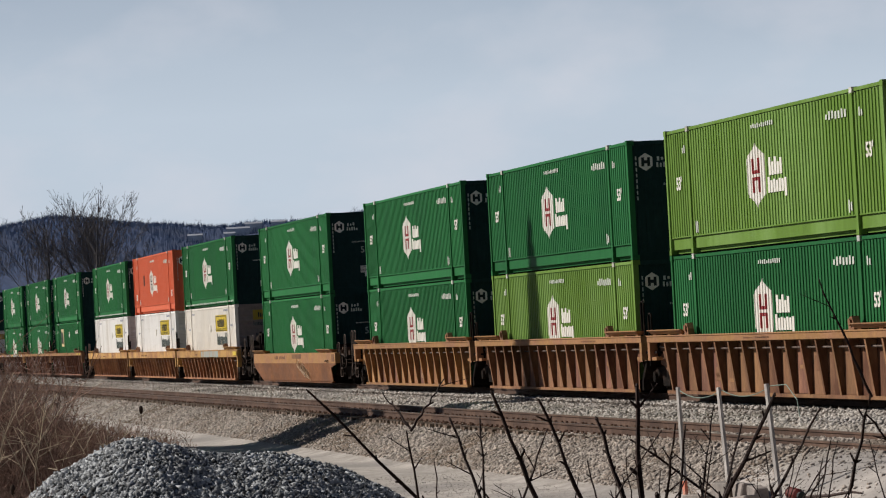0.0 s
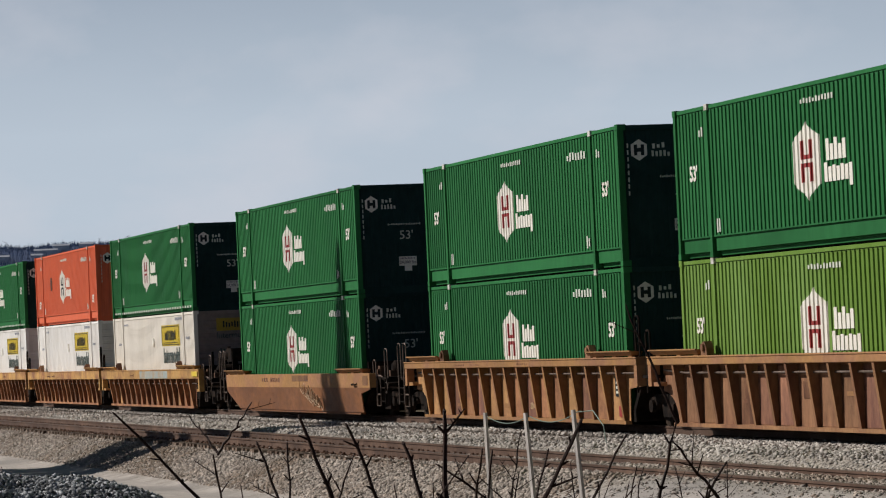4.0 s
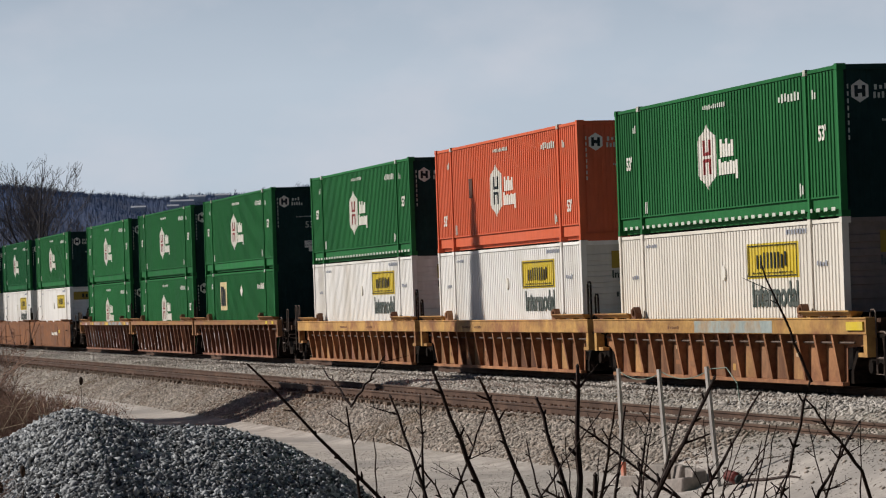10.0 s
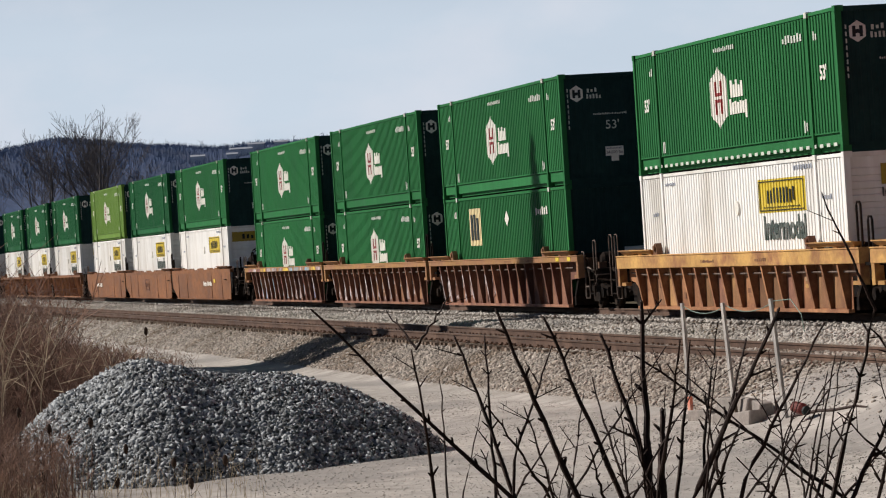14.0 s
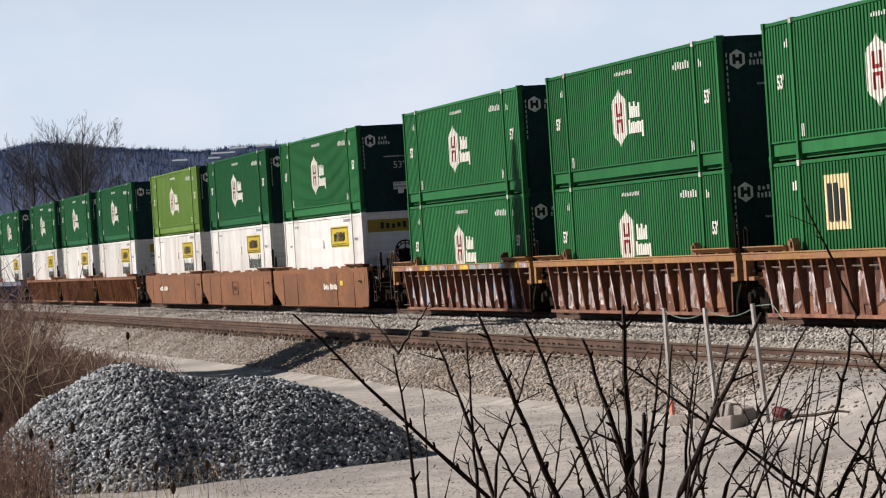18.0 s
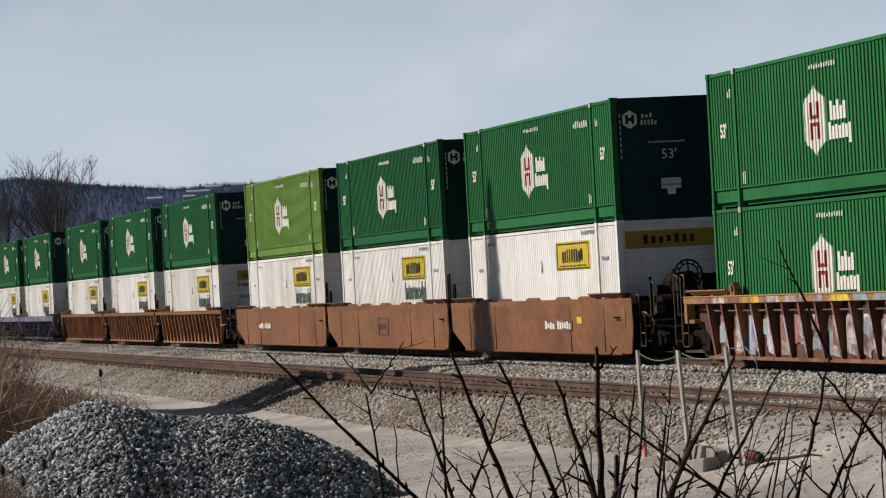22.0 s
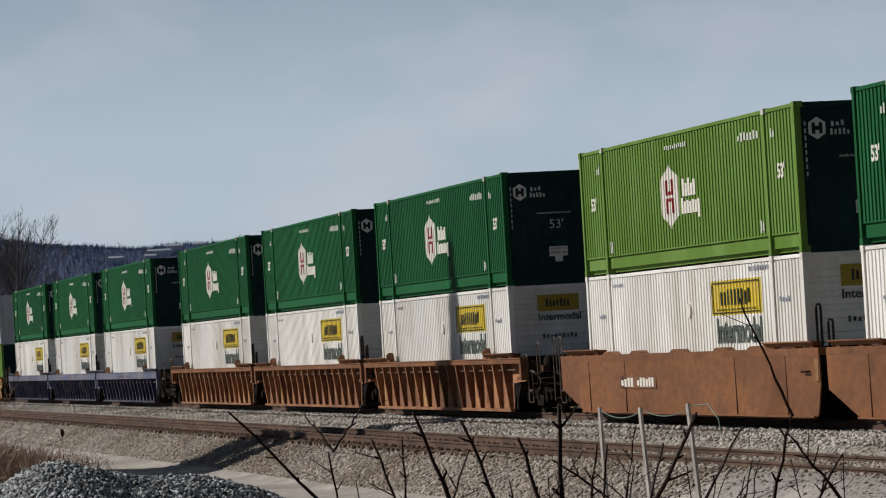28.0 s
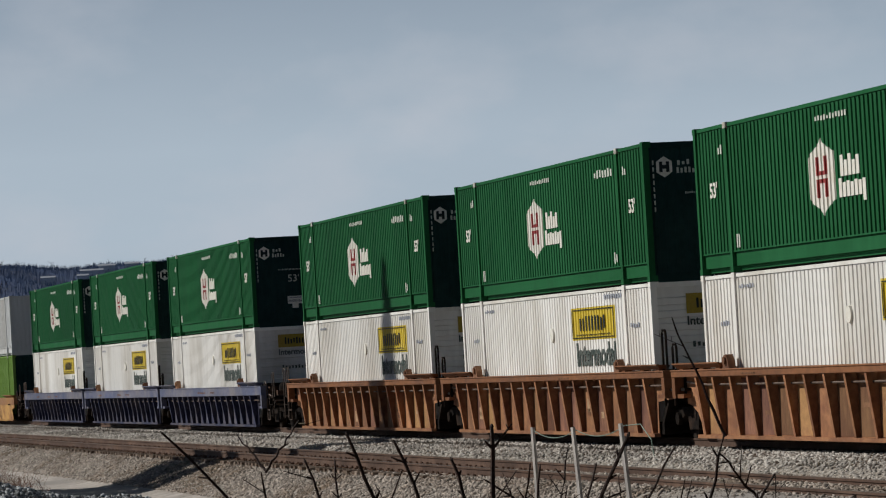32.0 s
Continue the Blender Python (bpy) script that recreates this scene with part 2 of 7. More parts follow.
M = {
    "green": material("green_paint", (0.026, 0.134, 0.047), 0.6, 0, 0.10, 0.5, (0.028, 0.140, 0.050), 0.5, 0.45, (1, 1, 0.35), shift=0.18, spec=0.03),
    "green_deep": material("deep_green_paint", (0.017, 0.098, 0.037), 0.6, 0, 0.10, 0.5, (0.020, 0.104, 0.042), 0.5, 0.45, (1, 1, 0.35), shift=0.10, spec=0.03),
    "lime": material("light_green_paint", (0.125, 0.222, 0.042), 0.6, 0, 0.10, 0.5, (0.15, 0.25, 0.07), 0.5, 0.4, (1, 1, 0.35), shift=0.08, spec=0.04),
    "orange": material("orange_paint", (0.62, 0.13, 0.06), 0.6, 0, 0.08, 0.5, (0.55, 0.13, 0.07), 0.5, 0.4, (1, 1, 0.35), spec=0.08),
    "white": material("white_paint", (0.80, 0.79, 0.765), 0.5, 0, 0.05, 0.5, (0.58, 0.55, 0.5), 0.45, 0.35, (1, 1, 0.25), shift=0.08),
    "ivory": material("ivory_paint", (0.74, 0.70, 0.63), 0.5, 0, 0.05, 0.5, (0.64, 0.60, 0.53), 0.45, 0.35, (1, 1, 0.25)),
    "taupe": material("dull_taupe", (0.23, 0.185, 0.17), 0.6, 0, 0.12, 0.6, (0.18, 0.145, 0.13), 0.5, 0.4),
    "teal_pale": material("faded_pale_teal_paint", (0.30, 0.35, 0.34), 0.65, 0, 0.14, 1.0, (0.36, 0.26, 0.16), 1.2, 0.35),
    "scrawl_tan": material("thin_tan_sprayed_paint", (0.46, 0.33, 0.21), 0.6, 0, 0.2, 3, (0.3, 0.17, 0.09), 2.2, 0.45),
    "grey": material("pale_grey_paint", (0.5, 0.52, 0.53), 0.5, 0, 0.06, 0.5, (0.42, 0.42, 0.41), 0.45, 0.35, (1, 1, 0.25)),
    "fitting": material("pale_fitting", (0.6, 0.6, 0.56), 0.55, 0.2, 0.15, 6, (0.3, 0.27, 0.22), 5, 0.4),
    "decal": material("white_decal", (0.74, 0.72, 0.66), 0.5, 0, 0.06, 3, (0.6, 0.57, 0.5), 3, 0.3),
    "decal_dim": material("faded_decal", (0.52, 0.55, 0.49), 0.6, 0, 0.1, 3),
    "red": material("dark_red_decal", (0.27, 0.035, 0.035), 0.5, 0, 0.1, 3),
    "black": material("black_decal", (0.012, 0.018, 0.02), 0.5, 0, 0.1, 3),
    "yellow": material("yellow_decal", (0.64, 0.48, 0.04), 0.5, 0, 0.08, 2, (0.52, 0.40, 0.08), 2, 0.3),
    "cream": material("cream_decal", (0.74, 0.62, 0.36), 0.5, 0, 0.06, 2),
    "sheet_rust": material("rusty_brown_steel", (0.10, 0.042, 0.024), 0.75, 0, 0.2, 1.2, (0.25, 0.13, 0.07), 0.9, 0.45, (1, 1, 0.4), 0.3, 30, shift=0.22),
    "tan": material("tan_painted_steel", (0.29, 0.155, 0.06), 0.7, 0, 0.14, 1.0, (0.26, 0.13, 0.07), 1.2, 0.4, (0.7, 1, 1), 0.2, 30, shift=0.14),
    "ochre": material("ochre_painted_steel", (0.47, 0.275, 0.09), 0.65, 0, 0.14, 1.0, (0.22, 0.10, 0.05), 1.1, 0.42, (0.7, 1, 1), 0.2, 30, shift=0.16),
    "brown": material("red_brown_painted_steel", (0.195, 0.082, 0.034), 0.62, 0, 0.2, 0.7, (0.15, 0.066, 0.034), 0.9, 0.42, (0.6, 1, 1), 0.15, 30, shift=0.08),
    "maroon": material("dark_maroon_steel", (0.075, 0.03, 0.022), 0.72, 0, 0.2, 1.2, (0.16, 0.075, 0.05), 0.9, 0.42, (1, 1, 0.4), 0.25, 30, shift=0.2),
    "blue": material("dark_blue_steel", (0.030, 0.034, 0.072), 0.65, 0, 0.16, 1.0, (0.10, 0.09, 0.11), 0.9, 0.4, (0.7, 1, 1), 0.2, 30, shift=0.15),
    "blue_light": material("faded_blue_steel", (0.085, 0.098, 0.165), 0.65, 0, 0.14, 1.0, (0.17, 0.16, 0.18), 0.9, 0.4, (0.7, 1, 1), 0.2, 30, shift=0.1),
    "scrawl_pale": material("pale_sprayed_paint", (0.55, 0.5, 0.5), 0.6, 0, 0.25, 3, (0.16, 0.08, 0.06), 2.2, 0.5, shift=0.25),
    "scrawl_blue": material("blue_sprayed_paint", (0.10, 0.16, 0.38), 0.6, 0, 0.25, 3, (0.5, 0.42, 0.46), 2.2, 0.5, shift=0.25),
    "ochre_sheet": material("dirty_brown_sheet", (0.34, 0.165, 0.08), 0.7, 0, 0.16, 1.0, (0.20, 0.09, 0.05), 1.4, 0.45, (0.7, 1, 1), 0.2, 30, shift=0.25),
    "rust_sheet_pale": material("scuffed_tan_sheet", (0.235, 0.125, 0.06), 0.72, 0, 0.18, 1.2, (0.15, 0.07, 0.04), 1.1, 0.42, (1, 1, 0.4), 0.3, 30, shift=0.25),
    "ochre_pale": material("scuffed_ochre_sheet", (0.36, 0.20, 0.085), 0.7, 0, 0.16, 1.0, (0.24, 0.12, 0.06), 1.2, 0.4, (0.7, 1, 1), 0.2, 30, shift=0.12),
    "rust_rose": material("weathered_rose_brown_sheet", (0.245, 0.118, 0.072), 0.75, 0, 0.2, 1.2, (0.13, 0.06, 0.045), 1.3, 0.45, (1, 1, 0.4), 0.3, 30, shift=0.25),
    "blue_grey": material("faded_blue_grey_sheet", (0.055, 0.060, 0.095), 0.7, 0, 0.2, 1.2, (0.10, 0.09, 0.11), 1.3, 0.4, (1, 1, 0.4), 0.2, 30, shift=0.2),
    "scrawl_yellow": material("yellow_sprayed_paint", (0.6, 0.42, 0.06), 0.6, 0, 0.2, 3, (0.3, 0.16, 0.07), 2.2, 0.4, shift=0.2),
    "scrawl_rose": material("dull_rose_sprayed_paint", (0.36, 0.15, 0.14), 0.6, 0, 0.25, 3, (0.16, 0.08, 0.06), 2.2, 0.5, shift=0.25),
    "scrawl_sky": material("sky_blue_sprayed_paint", (0.26, 0.40, 0.52), 0.6, 0, 0.2, 3, (0.3, 0.26, 0.2), 2.2, 0.45, shift=0.2),
    "pipe": material("dull_grey_pipe", (0.13, 0.10, 0.085), 0.6, 0.2, 0.2, 5, (0.09, 0.06, 0.045), 4, 0.4),
    # panel yellow with the shade of the container end put into the colour
    "yellow_shaded": material("shaded_yellow_decal", (0.38, 0.27, 0.03), 0.55, 0, 0.1, 2, (0.3, 0.2, 0.05), 2, 0.35),
    "faded_ink": material("faded_dark_lettering", (0.045, 0.062, 0.055), 0.6, 0, 0.2, 6, (0.14, 0.15, 0.14), 5, 0.35),
    "end_dark": material("blackish_green", (0.010, 0.030, 0.030), 0.6, 0, 0.12, 0.6, (0.016, 0.042, 0.04), 0.5, 0.4, spec=0.05),
    "undergear": material("dirty_black_steel", (0.010, 0.008, 0.007), 0.9, 0.0, 0.3, 3, (0.026, 0.017, 0.013), 3, 0.32, spec=0.06, bump=0.3, bump_scale=30),
    "wheel": material("worn_wheel_steel", (0.016, 0.012, 0.010), 0.8, 0.0, 0.3, 4, (0.045, 0.03, 0.02), 3, 0.35, spec=0.1),
    "rail": material("rusty_rail_steel", (0.075, 0.045, 0.033), 0.75, 0.1, 0.2, 0.8, (0.12, 0.075, 0.055), 0.6, 0.4, bump=0.2),
    "railhead": material("worn_rail_head", (0.16, 0.125, 0.105), 0.5, 0.4, 0.15, 0.8),
    "tie": material("weathered_wooden_tie", (0.12, 0.082, 0.06), 0.9, 0, 0.25, 2, (0.2, 0.16, 0.13), 2, 0.4, (0.3, 1, 1), 0.5, 20, shift=0.25),
    "plate": material("rusty_tie_plate", (0.1, 0.055, 0.035), 0.8, 0.2, 0.25, 6),
    "ballast": material("ballast_bed", (0.2, 0.18, 0.155), 0.9, 0, 0.3, 0.9, (0.2, 0.165, 0.13), 0.35, 0.4, bump=0.9, bump_scale=14),
    "stone": material("ballast_stone", (0.33, 0.287, 0.252), 0.85, 0, 0.2, 0.5, (0.16, 0.12, 0.09), 0.25, 0.35, bump=0.4, bump_scale=30, island=0.38),
    "stone_white": material("fresh_pale_ballast_stone", (0.41, 0.38, 0.35), 0.85, 0, 0.2, 0.5, (0.2, 0.18, 0.16), 0.25, 0.35, bump=0.4, bump_scale=30, island=0.35),
    "stone_blue": material("fresh_blue_grey_stone", (0.245, 0.257, 0.268), 0.75, 0, 0.2, 0.5, (0.19, 0.20, 0.21), 0.3, 0.32, bump=0.4, bump_scale=30, island=0.92),
    # near-black, painting in the shade of the gaps between the heap's stones
    "pile_core": material("pile_gap_shade", (0.012, 0.013, 0.014), 0.9, 0, 0.3, 3),
    "bark": material("grey_brown_bark", (0.075, 0.068, 0.072), 0.9, 0, 0.25, 1.5, (0.085, 0.076, 0.078), 1.0, 0.4),
    "shrub": material("dark_shrub_bark", (0.030, 0.017, 0.014), 0.7, 0, 0.25, 20, (0.05, 0.028, 0.022), 9, 0.4, bump=0.3, bump_scale=90),
    "thicket": material("bare_thicket_twigs", (0.085, 0.058, 0.052), 0.9, 0, 0.2, 0.05, (0.065, 0.052, 0.055), 0.03, 0.4, island=0.35),
    "brush": material("pale_brush_twigs", (0.20, 0.145, 0.125), 0.9, 0, 0.2, 0.2, (0.13, 0.09, 0.075), 0.15, 0.4, island=0.35),
    "weed": material("dry_weed_stalks", (0.30, 0.19, 0.145), 0.85, 0, 0.25, 0.6, (0.10, 0.055, 0.042), 0.4, 0.42, island=0.4),
    "straw": material("pale_straw_stalks", (0.50, 0.41, 0.29), 0.85, 0, 0.2, 0.6, island=0.3),
    "seed": material("dark_seed_head", (0.045, 0.028, 0.02), 0.95, 0, 0.3, 20, bump=0.5, bump_scale=120),
    # the blue of distance haze is painted into these three colours
    "forest": material("far_woods_haze_blue", (0.070, 0.095, 0.165), 1.0, 0, 0.14, 0.05, (0.082, 0.10, 0.16), 0.02, 0.5, island=0.12, spec=0.0),
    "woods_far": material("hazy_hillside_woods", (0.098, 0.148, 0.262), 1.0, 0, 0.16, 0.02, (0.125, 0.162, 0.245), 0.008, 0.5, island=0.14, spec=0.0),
    "hill": material("far_hillside_haze_blue", (0.062, 0.090, 0.168), 1.0, 0, 0.20, 0.03, (0.080, 0.092, 0.135), 0.008, 0.5, (0.09, 1, 0.2), spec=0.0),
    "far_pale": material("far_pale_wall", (0.42, 0.46, 0.52), 0.9, 0, 0.1, 0.3),
    "far_roof": material("far_grey_roof", (0.27, 0.29, 0.34), 0.9, 0, 0.1, 0.3),
    "stake": material("weathered_pale_stake", (0.25, 0.235, 0.225), 0.8, 0, 0.2, 5, (0.46, 0.43, 0.40), 4, 0.4, (1, 1, 0.3)),
    "stake_dark": material("bare_dark_wood", (0.16, 0.12, 0.09), 0.85, 0, 0.2, 5),
    "flag_paint": material("faded_red_paint", (0.55, 0.16, 0.10), 0.7, 0, 0.2, 5, (0.5, 0.3, 0.24), 4, 0.4),
    "red_cap": material("dark_red_plastic", (0.11, 0.02, 0.017), 0.5, 0, 0.2, 5),
    "concrete": material("weathered_concrete", (0.27, 0.235, 0.215), 0.9, 0, 0.15, 2, (0.17, 0.155, 0.14), 1.5, 0.4, bump=0.4, bump_scale=25),
    "wire": material("grey_green_wire", (0.14, 0.19, 0.16), 0.6, 0.3, 0.1, 5),
}


def ground_material():
    """Pale gravelly dirt, with dry grass towards the weeds, and a smoother track worn into it."""
    m = bpy.data.materials.new("gravelly_ground")
    m.use_nodes = True
    n, l = m.node_tree.nodes, m.node_tree.links
    bsdf = n["Principled BSDF"]
    bsdf.inputs["Roughness"].default_value, bsdf.inputs["Specular IOR Level"].default_value = 0.95, 0.2
    tc = n.new("ShaderNodeTexCoord")

    def tex(size, detail):
        t = n.new("ShaderNodeTexNoise")
        t.inputs["Scale"].default_value, t.inputs["Detail"].default_value = size, detail
        l.new(tc.outputs["Object"], t.inputs["Vector"])
        return t.outputs["Fac"]

    def ranged(src, a, b, c, d):
        r = n.new("ShaderNodeMapRange")
        for i, v in enumerate((a, b, c, d)):
            r.inputs[i + 1].default_value = v
        l.new(src, r.inputs[0])
        return r.outputs[0]

    def mixed(fac, one, two):
        x = n.new("ShaderNodeMixRGB")
        l.new(fac, x.inputs["Fac"])
        for sock, v in (("Color1", one), ("Color2", two)):
            if isinstance(v, tuple):
                x.inputs[sock].default_value = (*v, 1)
            else:
                l.new(v, x.inputs[sock])
        return x.outputs["Color"]

    dirt = mixed(ranged(tex(0.35, 5), 0.35, 0.65, 0, 1), (0.48, 0.435, 0.402), (0.39, 0.355, 0.328))
    dirt = mixed(ranged(tex(1.7, 7), 0.42, 0.66, 0, 0.7), dirt, (0.27, 0.245, 0.225))
    dirt = mixed(ranged(tex(9.0, 4), 0.5, 0.72, 0, 0.55), dirt, (0.27, 0.245, 0.215))
    dirt = mixed(ranged(tex(0.2, 7), 0.50, 0.62, 0, 0.75), dirt, (0.25, 0.232, 0.22))
    grass = mixed(ranged(tex(1.5, 5), 0.35, 0.65, 0, 1), (0.25, 0.17, 0.12), (0.15, 0.10, 0.07))
    cell = n.new("ShaderNodeVectorMath")
    cell.operation = "DISTANCE"
    cell.inputs[1].default_value = (-78, 3.0, 0)
    sep = n.new("ShaderNodeMapping")
    sep.inputs["Scale"].default_value = (0.45, 1.0, 0.0)
    sep.inputs["Location"].default_value = (-78 * 0.55, 0, 0)
    l.new(tc.outputs["Object"], sep.inputs["Vector"])
    l.new(sep.outputs["Vector"], cell.inputs[0])
    wob = n.new("ShaderNodeMath")
    wob.operation = "MULTIPLY_ADD"
    wob.inputs[1].default_value = 3.0
    l.new(tex(0.5, 4), wob.inputs[0])
    l.new(cell.outputs["Value"], wob.inputs[2])
    split = n.new("ShaderNodeSeparateXYZ")
    l.new(tc.outputs["Object"], split.inputs["Vector"])
    rock = mixed(ranged(tex(13.0, 5), 0.42, 0.62, 0, 1), (0.17, 0.147, 0.125), (0.42, 0.38, 0.34))
    edge = n.new("ShaderNodeMath")
    edge.operation = "MULTIPLY_ADD"
    edge.inputs[1].default_value = 1.6
    l.new(tex(0.8, 4), edge.inputs[0])
    l.new(split.outputs["Y"], edge.inputs[2])
    fill = n.new("ShaderNodeMath")
    fill.operation = "MULTIPLY_ADD"
    fill.inputs[1].default_value = -1.7
    l.new(ranged(split.outputs["X"], -59.0, -54.0, 0, 1), fill.inputs[0])
    l.new(edge.outputs[0], fill.inputs[2])
    beside = mixed(ranged(wob.outputs[0], 8.6, 9.9, 1, 0), dirt, grass)
    # darker ground, mostly out of view, added to cut bounce onto container ends
    beyond = mixed(ranged(tex(0.7, 5), 0.35, 0.65, 0, 1), (0.11, 0.085, 0.05), (0.06, 0.05, 0.03))
    for axis, a, b in (("X", -30, -25), ("Y", 4.5, 1.5)):
        wide = n.new("ShaderNodeMath")
        wide.operation = "MULTIPLY_ADD"
        wide.inputs[1].default_value = 4.0
        l.new(tex(0.4, 4), wide.inputs[0])
        l.new(split.outputs[axis], wide.inputs[2])
        beside = mixed(ranged(wide.outputs[0], a + 2, b + 2, 0, 1), beside, beyond)
    rock = mixed(ranged(split.outputs["Y"], 27.0, 28.0, 0, 1), rock, beyond)
    l.new(mixed(ranged(fill.outputs[0], 16.2, 16.9, 0, 1), beside, rock), bsdf.inputs["Base Color"])
    b = n.new("ShaderNodeBump")
    b.inputs["Strength"].default_value, b.inputs["Distance"].default_value = 0.8, 0.04
    l.new(tex(7.0, 6), b.inputs["Height"])
    l.new(b.outputs["Normal"], bsdf.inputs["Normal"])
    return m


M["ground"] = ground_material()


# ---- mesh helpers ----
def box(bm, x0, x1, y0, y1, z0, z1, tx=0.0, ty=0.0):
    """A block; tx and ty draw its top in at the sides."""
    v = [bm.verts.new(c) for c in ((x0, y0, z0), (x1, y0, z0), (x1, y1, z0), (x0, y1, z0),
                                   (x0 + tx, y0 + ty, z1), (x1 - tx, y0 + ty, z1), (x1 - tx, y1 - ty, z1), (x0 + tx, y1 - ty, z1))]
    for f in ((3, 2, 1, 0), (4, 5, 6, 7), (0, 1, 5, 4), (1, 2, 6, 5), (2, 3, 7, 6), (3, 0, 4, 7)):
        bm.faces.new([v[i] for i in f])
    return bm


def blocks(*dims):
    bm = bmesh.new()
    for d in dims:
        box(bm, *d)
    return bm


def prism(bm, outline, axis, a, b):
    """An outline of (u, w) pairs drawn out along an axis from a to b."""
    def at(u, w, k):
        return {"x": (k, u, w), "y": (u, k, w), "z": (u, w, k)}[axis]
    lo, hi = [bm.verts.new(at(u, w, a)) for u, w in outline], [bm.verts.new(at(u, w, b)) for u, w in outline]
    n = len(outline)
    bm.faces.new(lo)
    bm.faces.new(list(reversed(hi)))
    for i in range(n):
        bm.faces.new((lo[(i + 1) % n], lo[i], hi[i], hi[(i + 1) % n]))
    return bm


def tube(bm, pts, radii, sides=6):
    """A round bar along points, with a radius at each."""
    rings = []
    for i, pt in enumerate(pts):
        p0, p1 = Vector(pts[max(i - 1, 0)]), Vector(pts[min(i + 1, len(pts) - 1)])
        d = (p1 - p0).normalized() if (p1 - p0).length > 1e-9 else Vector((0, 0, 1))
        s = d.cross(Vector((0, 0, 1)) if abs(d.z) < 0.95 else Vector((1, 0, 0))).normalized()
        u = s.cross(d)
        rings.append([bm.verts.new(Vector(pt) + radii[i] * (s * math.cos(k * math.tau / sides) + u * math.sin(k * math.tau / sides)))
                      for k in range(sides)])
    for a, b in zip(rings, rings[1:]):
        for k in range(sides):
            bm.faces.new((a[k], a[(k + 1) % sides], b[(k + 1) % sides], b[k]))
    bm.faces.new(list(reversed(rings[0])))
    bm.faces.new(rings[-1])
    return bm


def disc(bm, centre, radius, y0, y1, sides=20):
    """A drum with its axle along y."""
    return prism(bm, [(centre[0] + radius * math.cos(k * math.tau / sides), centre[1] + radius * math.sin(k * math.tau / sides))
                      for k in range(sides)], "y", y0, y1)


def mesh_of(name, bm, mat, smooth=False):
    bmesh.ops.recalc_face_normals(bm, faces=bm.faces)
    me = bpy.data.meshes.new(name)
    bm.to_mesh(me)
    bm.free()
    me.materials.append(mat)
    if smooth:
        me.shade_smooth()
    return me


def part(name, bm, mat, parent, label="", m=None, smooth=False):
    ob = new(name, bm if isinstance(bm, bpy.types.Mesh) else mesh_of(name, bm, mat, smooth))
    ob.parent = parent
    if m is not None:
        ob.matrix_basis = m
    return tagged(ob, label) if label else ob


def letters(text, size, mat, name="lettering", bold=0.0):
    """Raised characters as a mesh, standing in the x-z plane and facing -y, centred."""
    cu = bpy.data.curves.new(name, "FONT")
    cu.body, cu.size, cu.extrude, cu.align_x, cu.align_y = text, size, 0.004, "CENTER", "CENTER"
    cu.resolution_u, cu.offset = 3, bold
    ob = bpy.data.objects.new(name, cu)
    scene.collection.objects.link(ob)
    me = bpy.data.meshes.new_from_object(ob.evaluated_get(bpy.context.evaluated_depsgraph_get()))
    bpy.data.objects.remove(ob)
    bpy.data.curves.remove(cu)
    me.transform(Euler((radians(90), 0, 0)).to_matrix().to_4x4())
    me.materials.clear()
    me.materials.append(mat)
    return me


def bar_row(bm, x0, x1, z0, z1, y, count, seed, thick=0.004, gap=0.45, axis="y"):
    """A row of upright bars in place of small writing."""
    rnd = random.Random(seed)
    w = (x1 - x0) / count
    for i in range(count):
        a, b = x0 + i * w, x0 + (i + 1 - gap) * w
        lo = z0 + (z1 - z0) * rnd.choice((0, 0, 0, 0.12))
        hi = z1 - (z1 - z0) * rnd.choice((0, 0, 0.3, 0.15))
        if axis == "y":
            box(bm, a, b, y - thick, y, lo, hi)
        else:
            box(bm, y, y + thick, a, b, lo, hi)
    return bm


# ---- containers ----
LENGTH, HALF, HIGH, POST = 16.154, 1.295, 2.915, 1.98
# one fold of the side sheets: broad outer flat, narrow groove
FOLD, FOLD_IN = (0.0, 0.58, 0.66, 0.92, 1.0), (0, 0, 1, 1, 0)


def corrugated(x0, x1, z0, z1, y_out, depth, pitch, side):
    """An upright corrugated sheet along x; side -1 faces -y."""
    n = max(1, round((x1 - x0) / pitch))
    p = (x1 - x0) / n
    xs, ys = [], []
    for i in range(n):
        for fx, fy in zip(FOLD[:-1], FOLD_IN):
            xs.append(x0 + (i + fx) * p)
            ys.append(side * (y_out - depth * fy))
    xs.append(x1)
    ys.append(side * y_out)
    bm = bmesh.new()
    lo, hi = [bm.verts.new((x, y, z0)) for x, y in zip(xs, ys)], [bm.verts.new((x, y, z1)) for x, y in zip(xs, ys)]
    for i in range(len(xs) - 1):
        bm.faces.new((lo[i], lo[i + 1], hi[i + 1], hi[i]))
    return bm


MESHES = {}


def bars_part(name, parent, mat, x0, x1, z0, z1, count, seed):
    """A stencilled row as a part of its own."""
    ob = part(name, shared((name, x0, z0, count), lambda: mesh_of(name, bar_row(bmesh.new(), x0, x1, z0, z1, -HALF - 0.002, count, seed), mat)), mat, parent)
    return tagged(ob, kind="stuff")


def shared(key, make):
    if key not in MESHES:
        MESHES[key] = make()
    return MESHES[key]


def wall_y(x, deep=0.034):
    """Where the near side's folded sheet lies at x, between the inner posts."""
    a, b = POST + 0.06, LENGTH - POST - 0.06
    f = (x - a) / ((b - a) / round((b - a) / 0.21)) % 1
    d = np.interp(f, FOLD, FOLD_IN)
    return -(HALF - 0.012 - deep * d)


